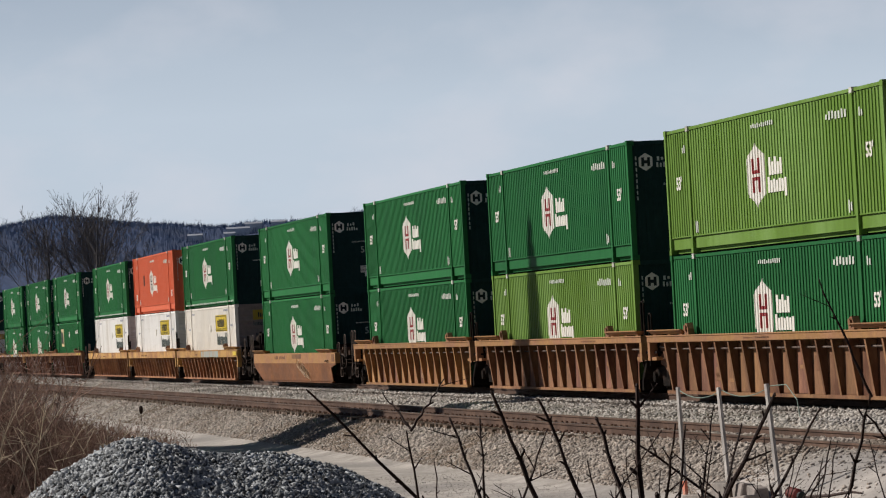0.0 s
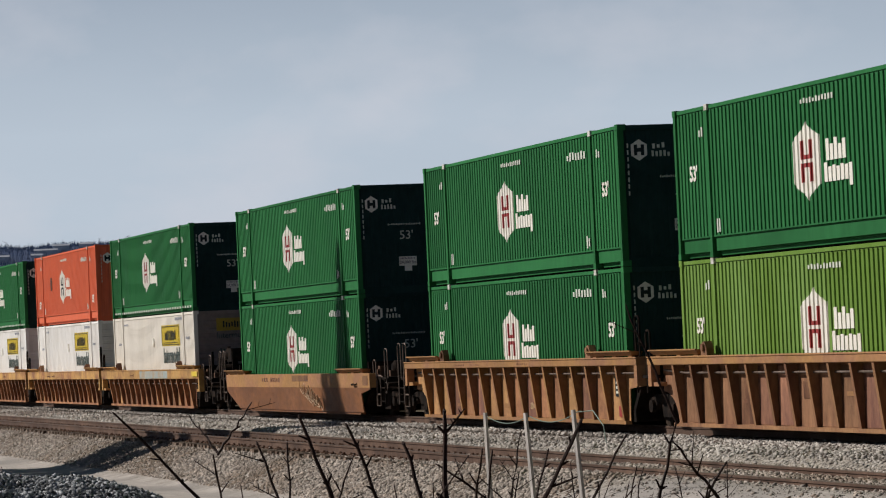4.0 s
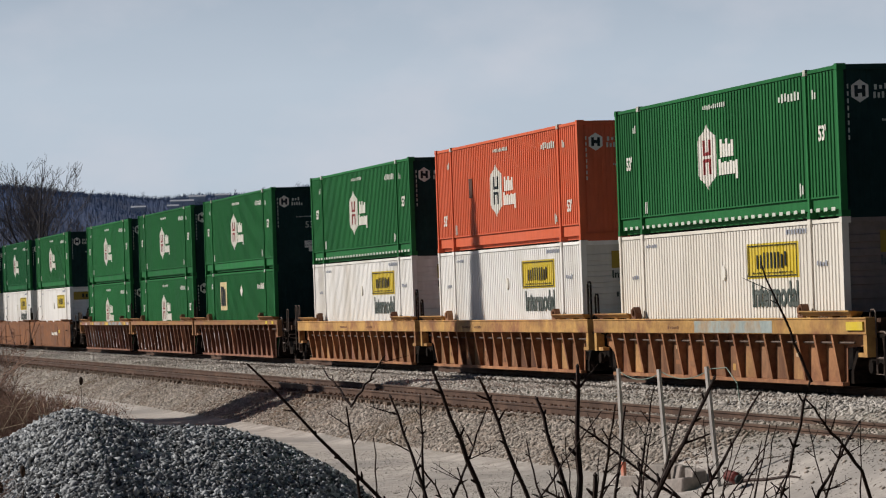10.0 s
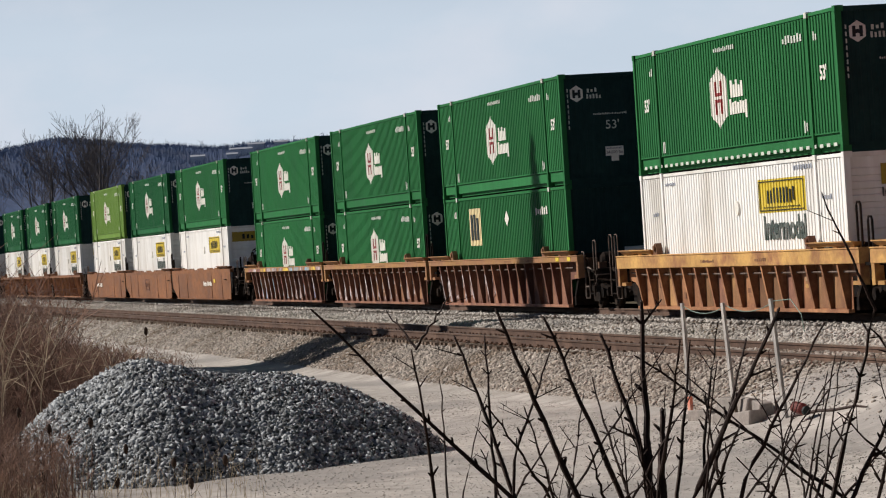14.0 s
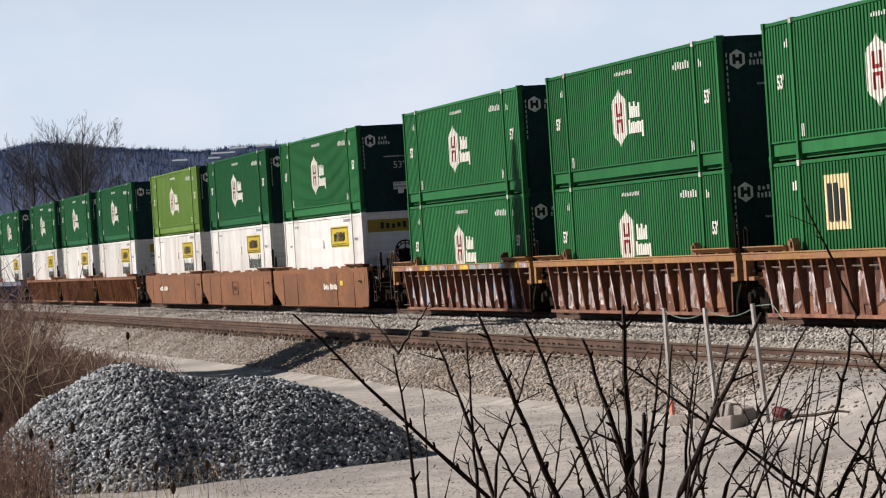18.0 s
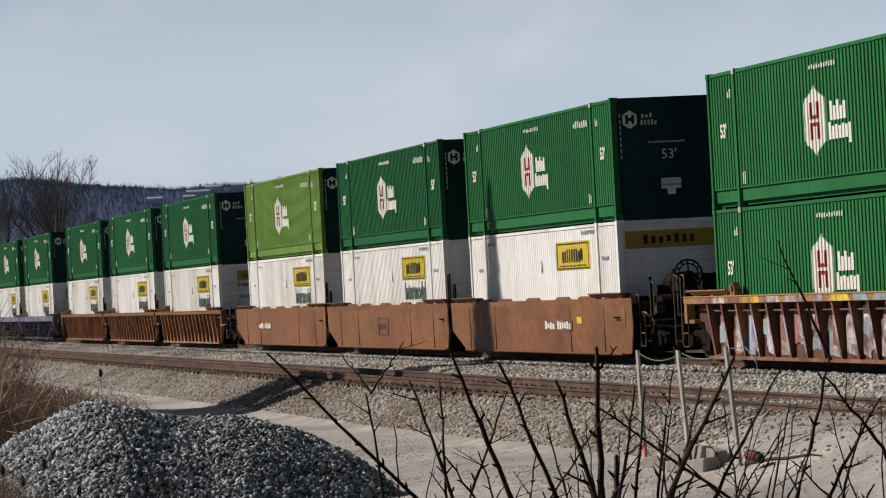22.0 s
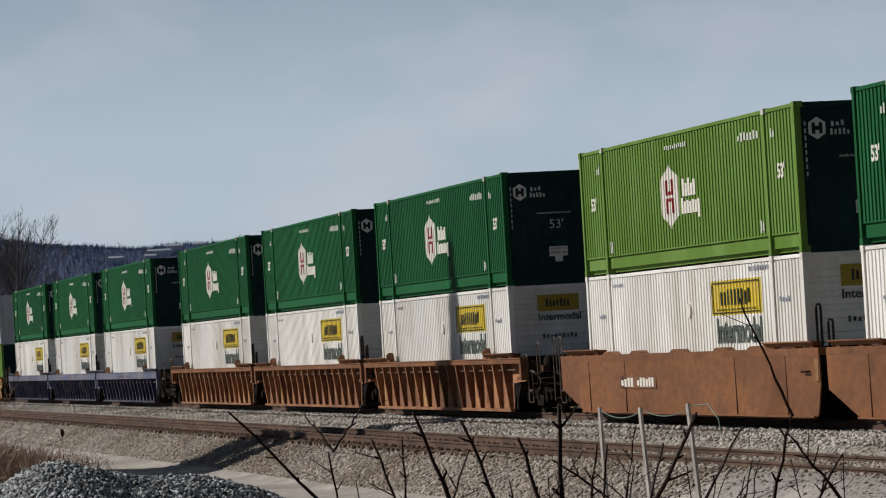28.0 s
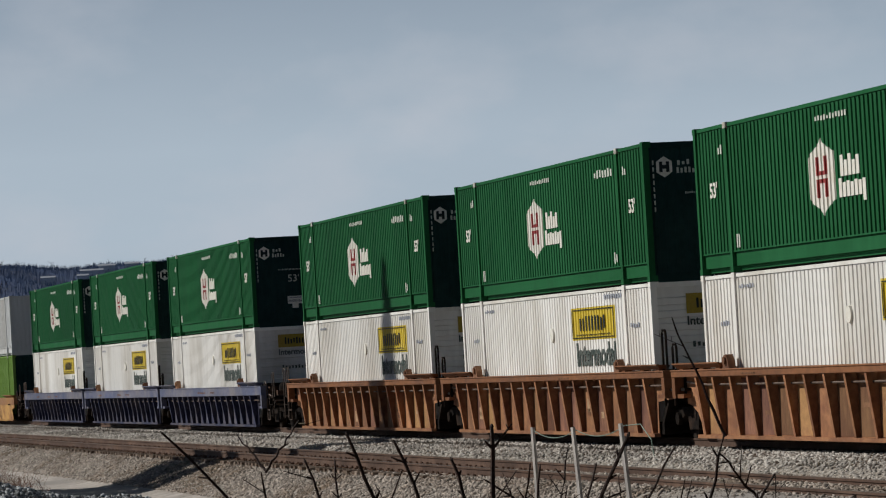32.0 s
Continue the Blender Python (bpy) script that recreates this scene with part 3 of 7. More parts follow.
def clad(bm, x0, x1, low, high, off, deep=0.034):
    """Paint on the folded sheet: a skin that follows its folds between two outlines of x."""
    a, b = POST + 0.06, LENGTH - POST - 0.06
    p = (b - a) / round((b - a) / 0.21)
    cuts = {x0, x1}
    for i in range(int((x0 - a) / p) - 1, int((x1 - a) / p) + 2):
        cuts |= {a + (i + f) * p for f in (0, 0.2, 0.4, 0.58, 0.66, 0.92) if x0 < a + (i + f) * p < x1}
    cuts = sorted(cuts)
    lo = [bm.verts.new((x, wall_y(x, deep) - off, low(x))) for x in cuts]
    hi = [bm.verts.new((x, wall_y(x, deep) - off, high(x))) for x in cuts]
    for k in range(len(cuts) - 1):
        bm.faces.new((lo[k], lo[k + 1], hi[k + 1], hi[k]))
    return bm


def emblem(parent, face, mark, x=7.28, z=1.52):
    """A tall pale six-sided badge with two bracket marks, and two lines of writing as bars."""
    y = -HALF - 0.002
    hw, hh = 0.69, 0.73
    steps, tall = (0.0, 0.10, 0.30, 0.60, 0.90, 1.0), (1.0, 0.88, 0.78, 0.69, 0.60, 0.50)

    def reach(v):
        return hh * float(np.interp(abs(v - x) / hw, steps, tall))
    badge = part("badge", shared(("badge", face.name), lambda: mesh_of("badge", clad(bmesh.new(), x - hw, x + hw, lambda v: z - reach(v), lambda v: z + reach(v), 0.004), face)), face, parent, "pale six-sided badge")

    def marks():
        bm = bmesh.new()
        for s in (1, -1):
            for a, b, z0, z1 in ((-0.30, -0.13, 0.035, 0.37), (0.13, 0.30, 0.035, 0.37), (-0.13, 0.13, 0.035, 0.11)):
                lo, hi = sorted((z + s * z0, z + s * z1))
                clad(bm, x + a, x + b, lambda v: lo, lambda v: hi, 0.008)
        return mesh_of("badge_mark", bm, mark)
    tagged(part("badge_mark", shared(("badgemark", mark.name), marks), mark, badge), kind="stuff")
    # two lines of writing as plain bars
    for row, (x0, w, z0, tops) in enumerate(((x + 1.00, 0.20, z - 0.05, (0.38, 0.28, 0.38, 0.26, 0.34)), (x + 0.88, 0.20, z - 0.42, (0.34, 0.26, 0.28, 0.25, 0.28, 0.26, 0.28)))):
        for k, top in enumerate(tops):
            drop = 0.11 if row and k == 6 else 0.0
            part("letter_bar", shared(("letterbar", top, drop), lambda: mesh_of("letter_bar", blocks((0, 0.15, y - 0.004, y + 0.012, -drop, top)), M["decal"])), face, parent, m=pose(x0 + k * w, 0, z0))


def container(label, paint, kind, group):
    """A 53-foot box; kind: badge, panel, plain or cream."""
    mat = M[paint]
    box_thing = tagged(new("container"), label, "container", group)
    rail_top = 0.16 if kind in ("panel", "panel_bare") else 0.40
    zb, zt = rail_top, HIGH - 0.11
    ribs = 0.21
    for side in (-1, 1):
        s = "near" if side < 0 else "far"
        for i, (a, b) in enumerate(((0.13, POST - 0.06), (POST + 0.06, LENGTH - POST - 0.06), (LENGTH - POST + 0.06, LENGTH - 0.13))):
            part("side_panel", shared((paint, kind == "panel_bare", s, i), lambda: mesh_of("side_panel", corrugated(a, b, zb, zt, HALF - 0.012, 0.012 if kind == "panel_bare" else 0.021 if paint in ("white", "ivory") else 0.034, ribs, side), mat)), mat, box_thing)
        # the rail stands back under the sheet's lower lip, and its foot further still
        foot = min(0.115, rail_top - 0.07)
        lower = [(side * (HALF - o), z) for o, z in ((0.004, rail_top + 0.012), (0.004, rail_top - 0.016), (0.046, rail_top - 0.016), (0.046, foot), (0.13, foot), (0.13, 0.025), (0.22, 0.025), (0.22, rail_top + 0.012))]
        part("bottom_rail", shared((paint, rail_top, "brail", s), lambda: mesh_of("bottom_rail", prism(bmesh.new(), lower, "x", 0.1, LENGTH - 0.1), mat)), mat, box_thing)
        upper = [(side * (HALF - o), z) for o, z in ((0.004, HIGH - 0.02), (0.004, zt + 0.02), (0.03, zt + 0.02), (0.03, zt - 0.01), (0.10, zt - 0.01), (0.10, HIGH - 0.02))]
        part("top_rail", shared((paint, "trail", s), lambda: mesh_of("top_rail", prism(bmesh.new(), upper, "x", 0.1, LENGTH - 0.1), mat)), mat, box_thing)
        for x in (0.0, POST - 0.06, LENGTH - POST - 0.06, LENGTH - 0.12):
            y0, y1 = sorted((side * (HALF + 0.026), side * (HALF - 0.11)))
            part("corner_post" if x in (0.0, LENGTH - 0.12) else "side_post",
                 shared((paint, "post", s), lambda: mesh_of("post", blocks((0, 0.12, y0, y1, 0.10, HIGH - 0.10)), mat)), mat, box_thing, m=pose(x, 0, 0))
            for z in (0.0, HIGH - 0.118):
                y0, y1 = sorted((side * (HALF + 0.034), side * (HALF - 0.15)))
                pale = z > 1 and x not in (0.0, LENGTH - 0.12) and kind not in ("panel", "panel_bare")
                key = ("casting", s, paint if not pale else "pale")
                part("corner_casting", shared(key, lambda: mesh_of("corner_casting", blocks((-0.02, 0.15, y0, y1, 0, 0.118)), M["fitting"] if pale else mat)), mat, box_thing,
                     "pale steel corner casting" if pale else "", m=pose(x, 0, z))
    part("roof", shared((paint, "roof"), lambda: mesh_of("roof", blocks((0.05, LENGTH - 0.05, -HALF + 0.05, HALF - 0.05, HIGH - 0.06, HIGH - 0.025), *[(0.6 + k * 0.62, 0.85 + k * 0.62, -1.1, 1.1, HIGH - 0.026, HIGH - 0.012) for k in range(25)]), mat)), mat, box_thing)
    part("floor", shared((paint, "floor"), lambda: mesh_of("floor", blocks((0.05, LENGTH - 0.05, -HALF + 0.24, HALF - 0.24, -0.008, 0.16)), M["undergear"])), mat, box_thing)
    # the end towards the train's front, darker on the green boxes, taupe on the ivory
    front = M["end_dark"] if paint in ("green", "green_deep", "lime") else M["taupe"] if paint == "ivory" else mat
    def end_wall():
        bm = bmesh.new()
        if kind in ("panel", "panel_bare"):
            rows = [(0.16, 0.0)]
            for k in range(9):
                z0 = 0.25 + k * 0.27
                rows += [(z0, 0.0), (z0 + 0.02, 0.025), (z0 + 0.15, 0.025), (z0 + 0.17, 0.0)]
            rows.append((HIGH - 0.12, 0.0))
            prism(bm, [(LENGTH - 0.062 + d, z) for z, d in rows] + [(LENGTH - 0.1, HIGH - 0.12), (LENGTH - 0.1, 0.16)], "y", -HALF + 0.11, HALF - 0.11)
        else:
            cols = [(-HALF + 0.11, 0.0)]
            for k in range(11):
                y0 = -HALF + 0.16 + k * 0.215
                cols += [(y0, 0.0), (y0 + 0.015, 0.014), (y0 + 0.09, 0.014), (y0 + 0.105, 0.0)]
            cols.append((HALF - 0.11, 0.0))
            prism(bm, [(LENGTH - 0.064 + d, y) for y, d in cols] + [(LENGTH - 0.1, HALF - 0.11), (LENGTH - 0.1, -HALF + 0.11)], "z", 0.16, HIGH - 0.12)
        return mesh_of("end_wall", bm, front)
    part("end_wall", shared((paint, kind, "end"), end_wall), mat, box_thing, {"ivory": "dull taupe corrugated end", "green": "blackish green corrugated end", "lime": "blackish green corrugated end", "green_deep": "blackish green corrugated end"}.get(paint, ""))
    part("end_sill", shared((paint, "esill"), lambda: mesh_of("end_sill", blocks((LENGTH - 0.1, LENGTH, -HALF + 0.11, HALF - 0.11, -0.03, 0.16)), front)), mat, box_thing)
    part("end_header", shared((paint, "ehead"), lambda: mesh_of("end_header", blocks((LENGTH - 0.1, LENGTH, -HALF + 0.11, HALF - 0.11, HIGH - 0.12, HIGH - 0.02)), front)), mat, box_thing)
    for k in range(2):
        y0 = -HALF + 0.1 + k * (HALF - 0.1)
        door = part("door", shared((paint, "door", k), lambda: mesh_of("door", blocks((0.02, 0.07, y0 + 0.005, y0 + HALF - 0.105, 0.14, HIGH - 0.13)), mat)), mat, box_thing)
        for j in range(2):
            yy = y0 + 0.3 + 0.55 * j
            part("lock_rod", shared(("rod", k, j), lambda: mesh_of("lock_rod", tube(bmesh.new(), [(0.0, yy, 0.1), (0.0, yy, HIGH - 0.1)], [0.018, 0.018], 6), M["fitting"])), mat, door)
    y = -HALF - 0.002
    if kind in ("badge", "dashed"):
        for row in ((7.1, 8.8, 2.53, 2.63, 11, 11), (12.4, 13.85, 2.36, 2.54, 7, 12), (1.45, 1.75, 2.32, 2.5, 2, 13), (14.55, 14.85, 2.32, 2.5, 2, 14), (2.3, 2.55, 0.46, 0.72, 2, 15), (13.6, 13.9, 0.46, 0.76, 2, 16)):
            bars_part("marking", box_thing, M["decal_dim"], *row)
        for x in (1.05, 15.1):
            low = 0.85 if paint == "orange" else 1.62
            part("length_number", shared("len", lambda: letters("53'", 0.40, M["decal"], bold=0.012)), mat, box_thing, "white painted 53'", m=pose(x, y, low))
        emblem(box_thing, M["decal"], M["red"] if paint != "orange" else M["black"])
        part("end_badge", shared("endbadge", lambda: mesh_of("end_badge", prism(bmesh.new(), [(-0.85 + 0.2 * math.sin(k * math.tau / 6), 2.38 + 0.22 * math.cos(k * math.tau / 6)) for k in range(6)], "x", LENGTH - 0.05, LENGTH - 0.042), M["decal"])), mat, box_thing, "white six-sided badge")
        part("end_badge_mark", shared("endmark", lambda: mesh_of("end_badge_mark", blocks((LENGTH - 0.042, LENGTH - 0.036, -0.96, -0.89, 2.27, 2.49), (LENGTH - 0.042, LENGTH - 0.036, -0.81, -0.74, 2.27, 2.49), (LENGTH - 0.042, LENGTH - 0.036, -0.89, -0.81, 2.34, 2.42)), M["black"])), mat, box_thing)

        def end_marks():
            bm = bar_row(bmesh.new(), -0.56, -0.25, 2.40, 2.52, LENGTH - 0.05, 3, 21, axis="x")
            bar_row(bm, -0.58, -0.15, 2.24, 2.36, LENGTH - 0.05, 5, 22, axis="x")
            bar_row(bm, -0.42, 0.5, 1.80, 1.85, LENGTH - 0.05, 20, 23, axis="x")
            for side in (-1, 1):
                for k in range(8):
                    box(bm, LENGTH - 0.05, LENGTH - 0.046, side * 1.1 - 0.008, side * 1.1 + 0.022, 1.45 + k * 0.14, 1.54 + k * 0.14)
            return mesh_of("end_markings", bm, M["decal_dim"])
        tagged(part("end_marking", shared("endmarks", end_marks), mat, box_thing), "small pale end markings", kind="stuff")
        part("end_number", shared("endnum", lambda: letters("53'", 0.33, M["decal_dim"])), mat, box_thing, m=pose(LENGTH - 0.048, 0.08, 1.52, 0, 0, 90))

        def sticker():
            return mesh_of("sticker", blocks((LENGTH - 0.05, LENGTH - 0.044, -0.15, 0.34, 0.70, 0.95), (LENGTH - 0.05, LENGTH - 0.044, 0.0, 0.2, 0.56, 0.70)), M["decal"])
        st = part("sticker", shared("sticker", sticker), mat, box_thing, "white sticker")
        tagged(part("writing", shared("stickbars", lambda: mesh_of("writing", bar_row(bmesh.new(), -0.11, 0.3, 0.88, 0.92, LENGTH - 0.044, 10, 4, axis="x"), M["blue_light"])), mat, st), kind="stuff")
        tagged(part("weight_number", shared("weight", lambda: letters("24,000 lbs", 0.115, M["blue"])), mat, st, "dark lettering 24,000 lbs", m=pose(LENGTH - 0.042, 0.095, 0.79, 0, 0, 90)), kind="stuff")
    if paint == "orange":
        part("placard", blocks((4.1, 4.5, y - 0.006, y + 0.012, 1.42, 1.95)), M["maroon"], box_thing, "small dark placard")
    if kind == "dashed":
        for k in range(33):
            part("dash", shared("dash", lambda: mesh_of("dash", blocks((0, 0.22, y - 0.012, y, 0.12, 0.19)), M["decal_dim"])), mat, box_thing, m=pose(0.5 + k * 0.47, 0, 0))
    if kind in ("panel", "panel_bare"):
        pan = part("yellow_panel", shared(("ypanel", kind), lambda: mesh_of("yellow_panel", clad(bmesh.new(), 9.9, 13.35, lambda v: 1.80, lambda v: 2.52, 0.004, 0.012 if kind == "panel_bare" else 0.021), M["yellow"])), mat, box_thing, "yellow panel with dark border")

        def panel_marks():
            bm = bmesh.new()
            for z0, z1 in ((1.84, 1.86), (2.46, 2.48)):
                box(bm, 9.98, 13.26, y - 0.009, y - 0.0055, z0, z1)
            for x0 in (9.98, 13.22):
                box(bm, x0, x0 + 0.04, y - 0.009, y - 0.0055, 1.87, 2.45)
            bar_row(bm, 10.6, 12.7, 2.0, 2.33, y - 0.0055, 9, 31, gap=0.58)
            bar_row(bm, 10.3, 13.0, 1.90, 1.93, y - 0.0055, 18, 32, gap=0.4)
            return mesh_of("panel_bar", bm, M["black"])
        tagged(part("panel_bar", shared("ybars", panel_marks), mat, pan), kind="stuff")
        if kind == "panel":
            part("lettering", shared("inter", lambda: letters("Intermodal", 0.70, M["faded_ink"], bold=0.022)), mat, box_thing, "dark lettering", m=pose(11.75, y, 1.45))
        for row in ((2.25, 3.2, 2.60, 2.68, 6, 41), (12.6, 14.0, 2.66, 2.76, 8, 42), (1.0, 1.6, 1.9, 2.0, 4, 43), (14.5, 15.2, 2.0, 2.1, 4, 44)):
            bars_part("marking", box_thing, M["far_roof"], *row)
        part("vent", shared("vent", lambda: mesh_of("vent", prism(bmesh.new(), [(8.3 + 0.13 * math.cos(k * math.tau / 12), 1.95 + 0.16 * math.sin(k * math.tau / 12)) for k in range(12)], "y", y - 0.03, y + 0.03), M["decal"])), mat, box_thing)
        if kind == "panel":
            part("end_lettering", shared("einter", lambda: letters("Intermodal", 0.26, M["faded_ink"], bold=0.006)), mat, box_thing, "dark green lettering", m=pose(LENGTH - 0.034, 0.02, 2.06, 0, 0, 90))
            tagged(part("end_marking", shared("enumbars", lambda: mesh_of("end_marking", bar_row(bmesh.new(), -0.45, 0.5, 1.52, 1.64, LENGTH - 0.036, 9, 47, axis="x"), M["faded_ink"])), mat, box_thing), kind="stuff")
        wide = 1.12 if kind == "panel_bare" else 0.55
        ep = part("end_panel", shared(("epanel", wide), lambda: mesh_of("end_panel", blocks((LENGTH - 0.036, LENGTH - 0.028, -wide, wide, 2.22, 2.64)), M["yellow_shaded"])), mat, box_thing, "yellow panel with dark bars")
        tagged(part("panel_bar", shared(("ebars", wide), lambda: mesh_of("panel_bar", bar_row(bmesh.new(), -wide * 0.6, wide * 0.6, 2.33, 2.54, LENGTH - 0.028, 7, 33, axis="x", gap=0.45), M["black"])), mat, ep), kind="stuff")
    if kind == "cream":
        pan = part("cream_panel", shared("cpanel", lambda: mesh_of("cream_panel", clad(bmesh.new(), 3.5, 5.1, lambda v: 1.45, lambda v: 2.55, 0.004), M["cream"])), mat, box_thing, "cream panel with dark bars")
        part("panel_bar", shared("cbars", lambda: mesh_of("panel_bar", bar_row(bmesh.new(), 3.75, 4.95, 1.62, 2.38, y - 0.0055, 3, 35, gap=0.35), M["black"])), mat, pan)
        part("placard", shared("placard", lambda: mesh_of("placard", prism(bmesh.new(), [(8.7, 1.95), (8.98, 2.17), (8.7, 2.4), (8.42, 2.17)], "y", y - 0.005, y), M["decal"])), mat, box_thing, "small pale diamond placard")
        for row in ((12.4, 13.9, 2.2, 2.42, 6, 45), (1.45, 1.8, 2.3, 2.5, 2, 46)):
            bars_part("marking", box_thing, M["decal"], *row)
        part("end_sticker", shared("csticker", lambda: mesh_of("end_sticker", blocks((LENGTH - 0.05, LENGTH - 0.044, 0.2, 0.95, 0.9, 1.2)), M["decal"])), mat, box_thing, "white sticker")
    return box_thing


LABELS = {
    ("green", "badge"): "dark green corrugated steel container with a white badge",
    ("green", "dashed"): "dark green corrugated container with dashes along its bottom rail",
    ("green", "cream"): "dark green corrugated container with a cream panel",
    ("green_deep", "badge"): "deep green corrugated steel container with a white badge",
    ("lime", "badge"): "light green corrugated steel container with a white badge",
    ("orange", "badge"): "orange corrugated steel container with a white badge",
    ("white", "panel"): "white corrugated container with a yellow panel",
    ("ivory", "panel"): "ivory corrugated container with a yellow panel and taupe end",
    ("white", "panel_bare"): "white container with a yellow panel and no lettering",
    ("grey", "plain"): "pale grey corrugated steel container",
    ("lime", "plain"): "light green corrugated steel container",
}
G, D, W = ("green", "badge"), ("green_deep", "badge"), ("white", "panel")
# one row a unit, from the front of the train: rear end of the boxes, upper box, lower box, car
UNITS = (
    (0.0, ("lime", "badge"), G), (-19.67, G, ("lime", "badge")), (-39.5, G, G),
    (-63.21, G, G),
    (-87.18, ("green", "dashed"), ("ivory", "panel")), (-106.86, ("orange", "badge"), W), (-126.67, ("green", "dashed"), W),
    (-150.65, G, ("green", "cream")), (-170.25, G, G), (-189.78, G, G),
    (-214.05, G, ("white", "panel_bare")), (-233.68, D, W), (-253.24, ("lime", "badge"), W),
    (-277.13, D, W), (-296.75, D, W), (-316.4, D, W),
    (-340.5, D, W), (-360.1, D, W), (-379.7, D, W),
    (-403.7, ("grey", "plain"), ("lime", "plain")),
)
TRACK_Y = 23.78
LOW_Z, UP_Z = 0.36, 3.285
MOVING = []
protos = {}
for off, upper, lower in UNITS:
    for z, kind in ((UP_Z, upper), (LOW_Z, lower)):
        if kind not in protos:
            protos[kind] = container(LABELS[kind], *kind, "containers on the train")
            thing = protos[kind]
            thing.matrix_basis = pose(off, TRACK_Y, z)
        else:
            thing = copy_thing(protos[kind], pose(off, TRACK_Y, z))
        MOVING.append((thing, off, z))


# ---- well cars ----
WHEELS = []
OUT = 1.62


def truck(car, x):
    """A two-axle truck: side frames with springs, bolster and turning wheelsets."""
    for s in (-1, 1):
        def frame_mesh():
            bm = prism(bmesh.new(), [(-1.2, 0.36), (-1.2, 0.56), (-0.75, 0.66), (0.75, 0.66), (1.2, 0.56), (1.2, 0.36), (0.95, 0.34), (0.55, 0.50), (0.36, 0.46), (0.30, 0.20), (-0.30, 0.20), (-0.36, 0.46), (-0.55, 0.50), (-0.95, 0.34)],
                       "y", *sorted((s * 0.96, s * 1.10)))
            for a in (-0.89, 0.89):
                disc(bm, (a, 0.42), 0.13, *sorted((s * 1.08, s * 1.17)), 12)
            return mesh_of("side_frame", bm, M["undergear"])
        sf = part("side_frame", shared(("sideframe", s), frame_mesh), None, car, m=pose(x, 0, 0))
        for k in (-0.16, 0, 0.16):
            part("spring", shared(("spring", s), lambda: mesh_of("spring", tube(bmesh.new(), [(0, s * 1.03, 0.24), (0, s * 1.03, 0.47)], [0.07, 0.07], 8), M["plate"])), None, sf, m=pose(k, 0, 0))
    part("bolster", shared("bolster", lambda: mesh_of("bolster", blocks((-0.2, 0.2, -0.96, 0.96, 0.47, 0.68), (-0.75, 0.75, -0.4, 0.4, 0.66, 0.80)), M["undergear"])), None, car, m=pose(x, 0, 0))
    for a in (-0.89, 0.89):
        def wheelset():
            bm = bmesh.new()
            for s in (-1, 1):
                disc(bm, (0, 0), 0.42, *sorted((s * 0.70, s * 0.80)), 24)
                disc(bm, (0, 0), 0.45, *sorted((s * 0.665, s * 0.70)), 24)
                disc(bm, (0, 0), 0.15, *sorted((s * 0.80, s * 0.86)), 12)
                for k in range(5):
                    t = k * math.tau / 5
                    disc(bm, (0.28 * math.cos(t), 0.28 * math.sin(t)), 0.045, *sorted((s * 0.79, s * 0.812)), 6)
            disc(bm, (0, 0), 0.085, -0.9, 0.9, 10)
            return mesh_of("wheelset", bm, M["wheel"])
        ws = part("wheelset", shared("wheelset", wheelset), None, car, m=pose(x + a, 0, 0.42))
        WHEELS.append((ws, x + a))


def well_sides(ends, low):
    """The outline of a recessed side sheet: square at its forward end, arched over the wheels at its rear."""
    L = LENGTH
    arch = [(-ends[0] + 0.2, 0.74), (-0.95, 0.70), (-0.62, 0.56), (-0.42, 0.36), (-0.34, 0.12)]
    return [(-ends[0] + 0.2, low), *arch, (L + 0.14, 0.12), (L + 0.20, 0.78), (L + ends[1] - 0.25, 0.84), (L + ends[1] - 0.25, low)]


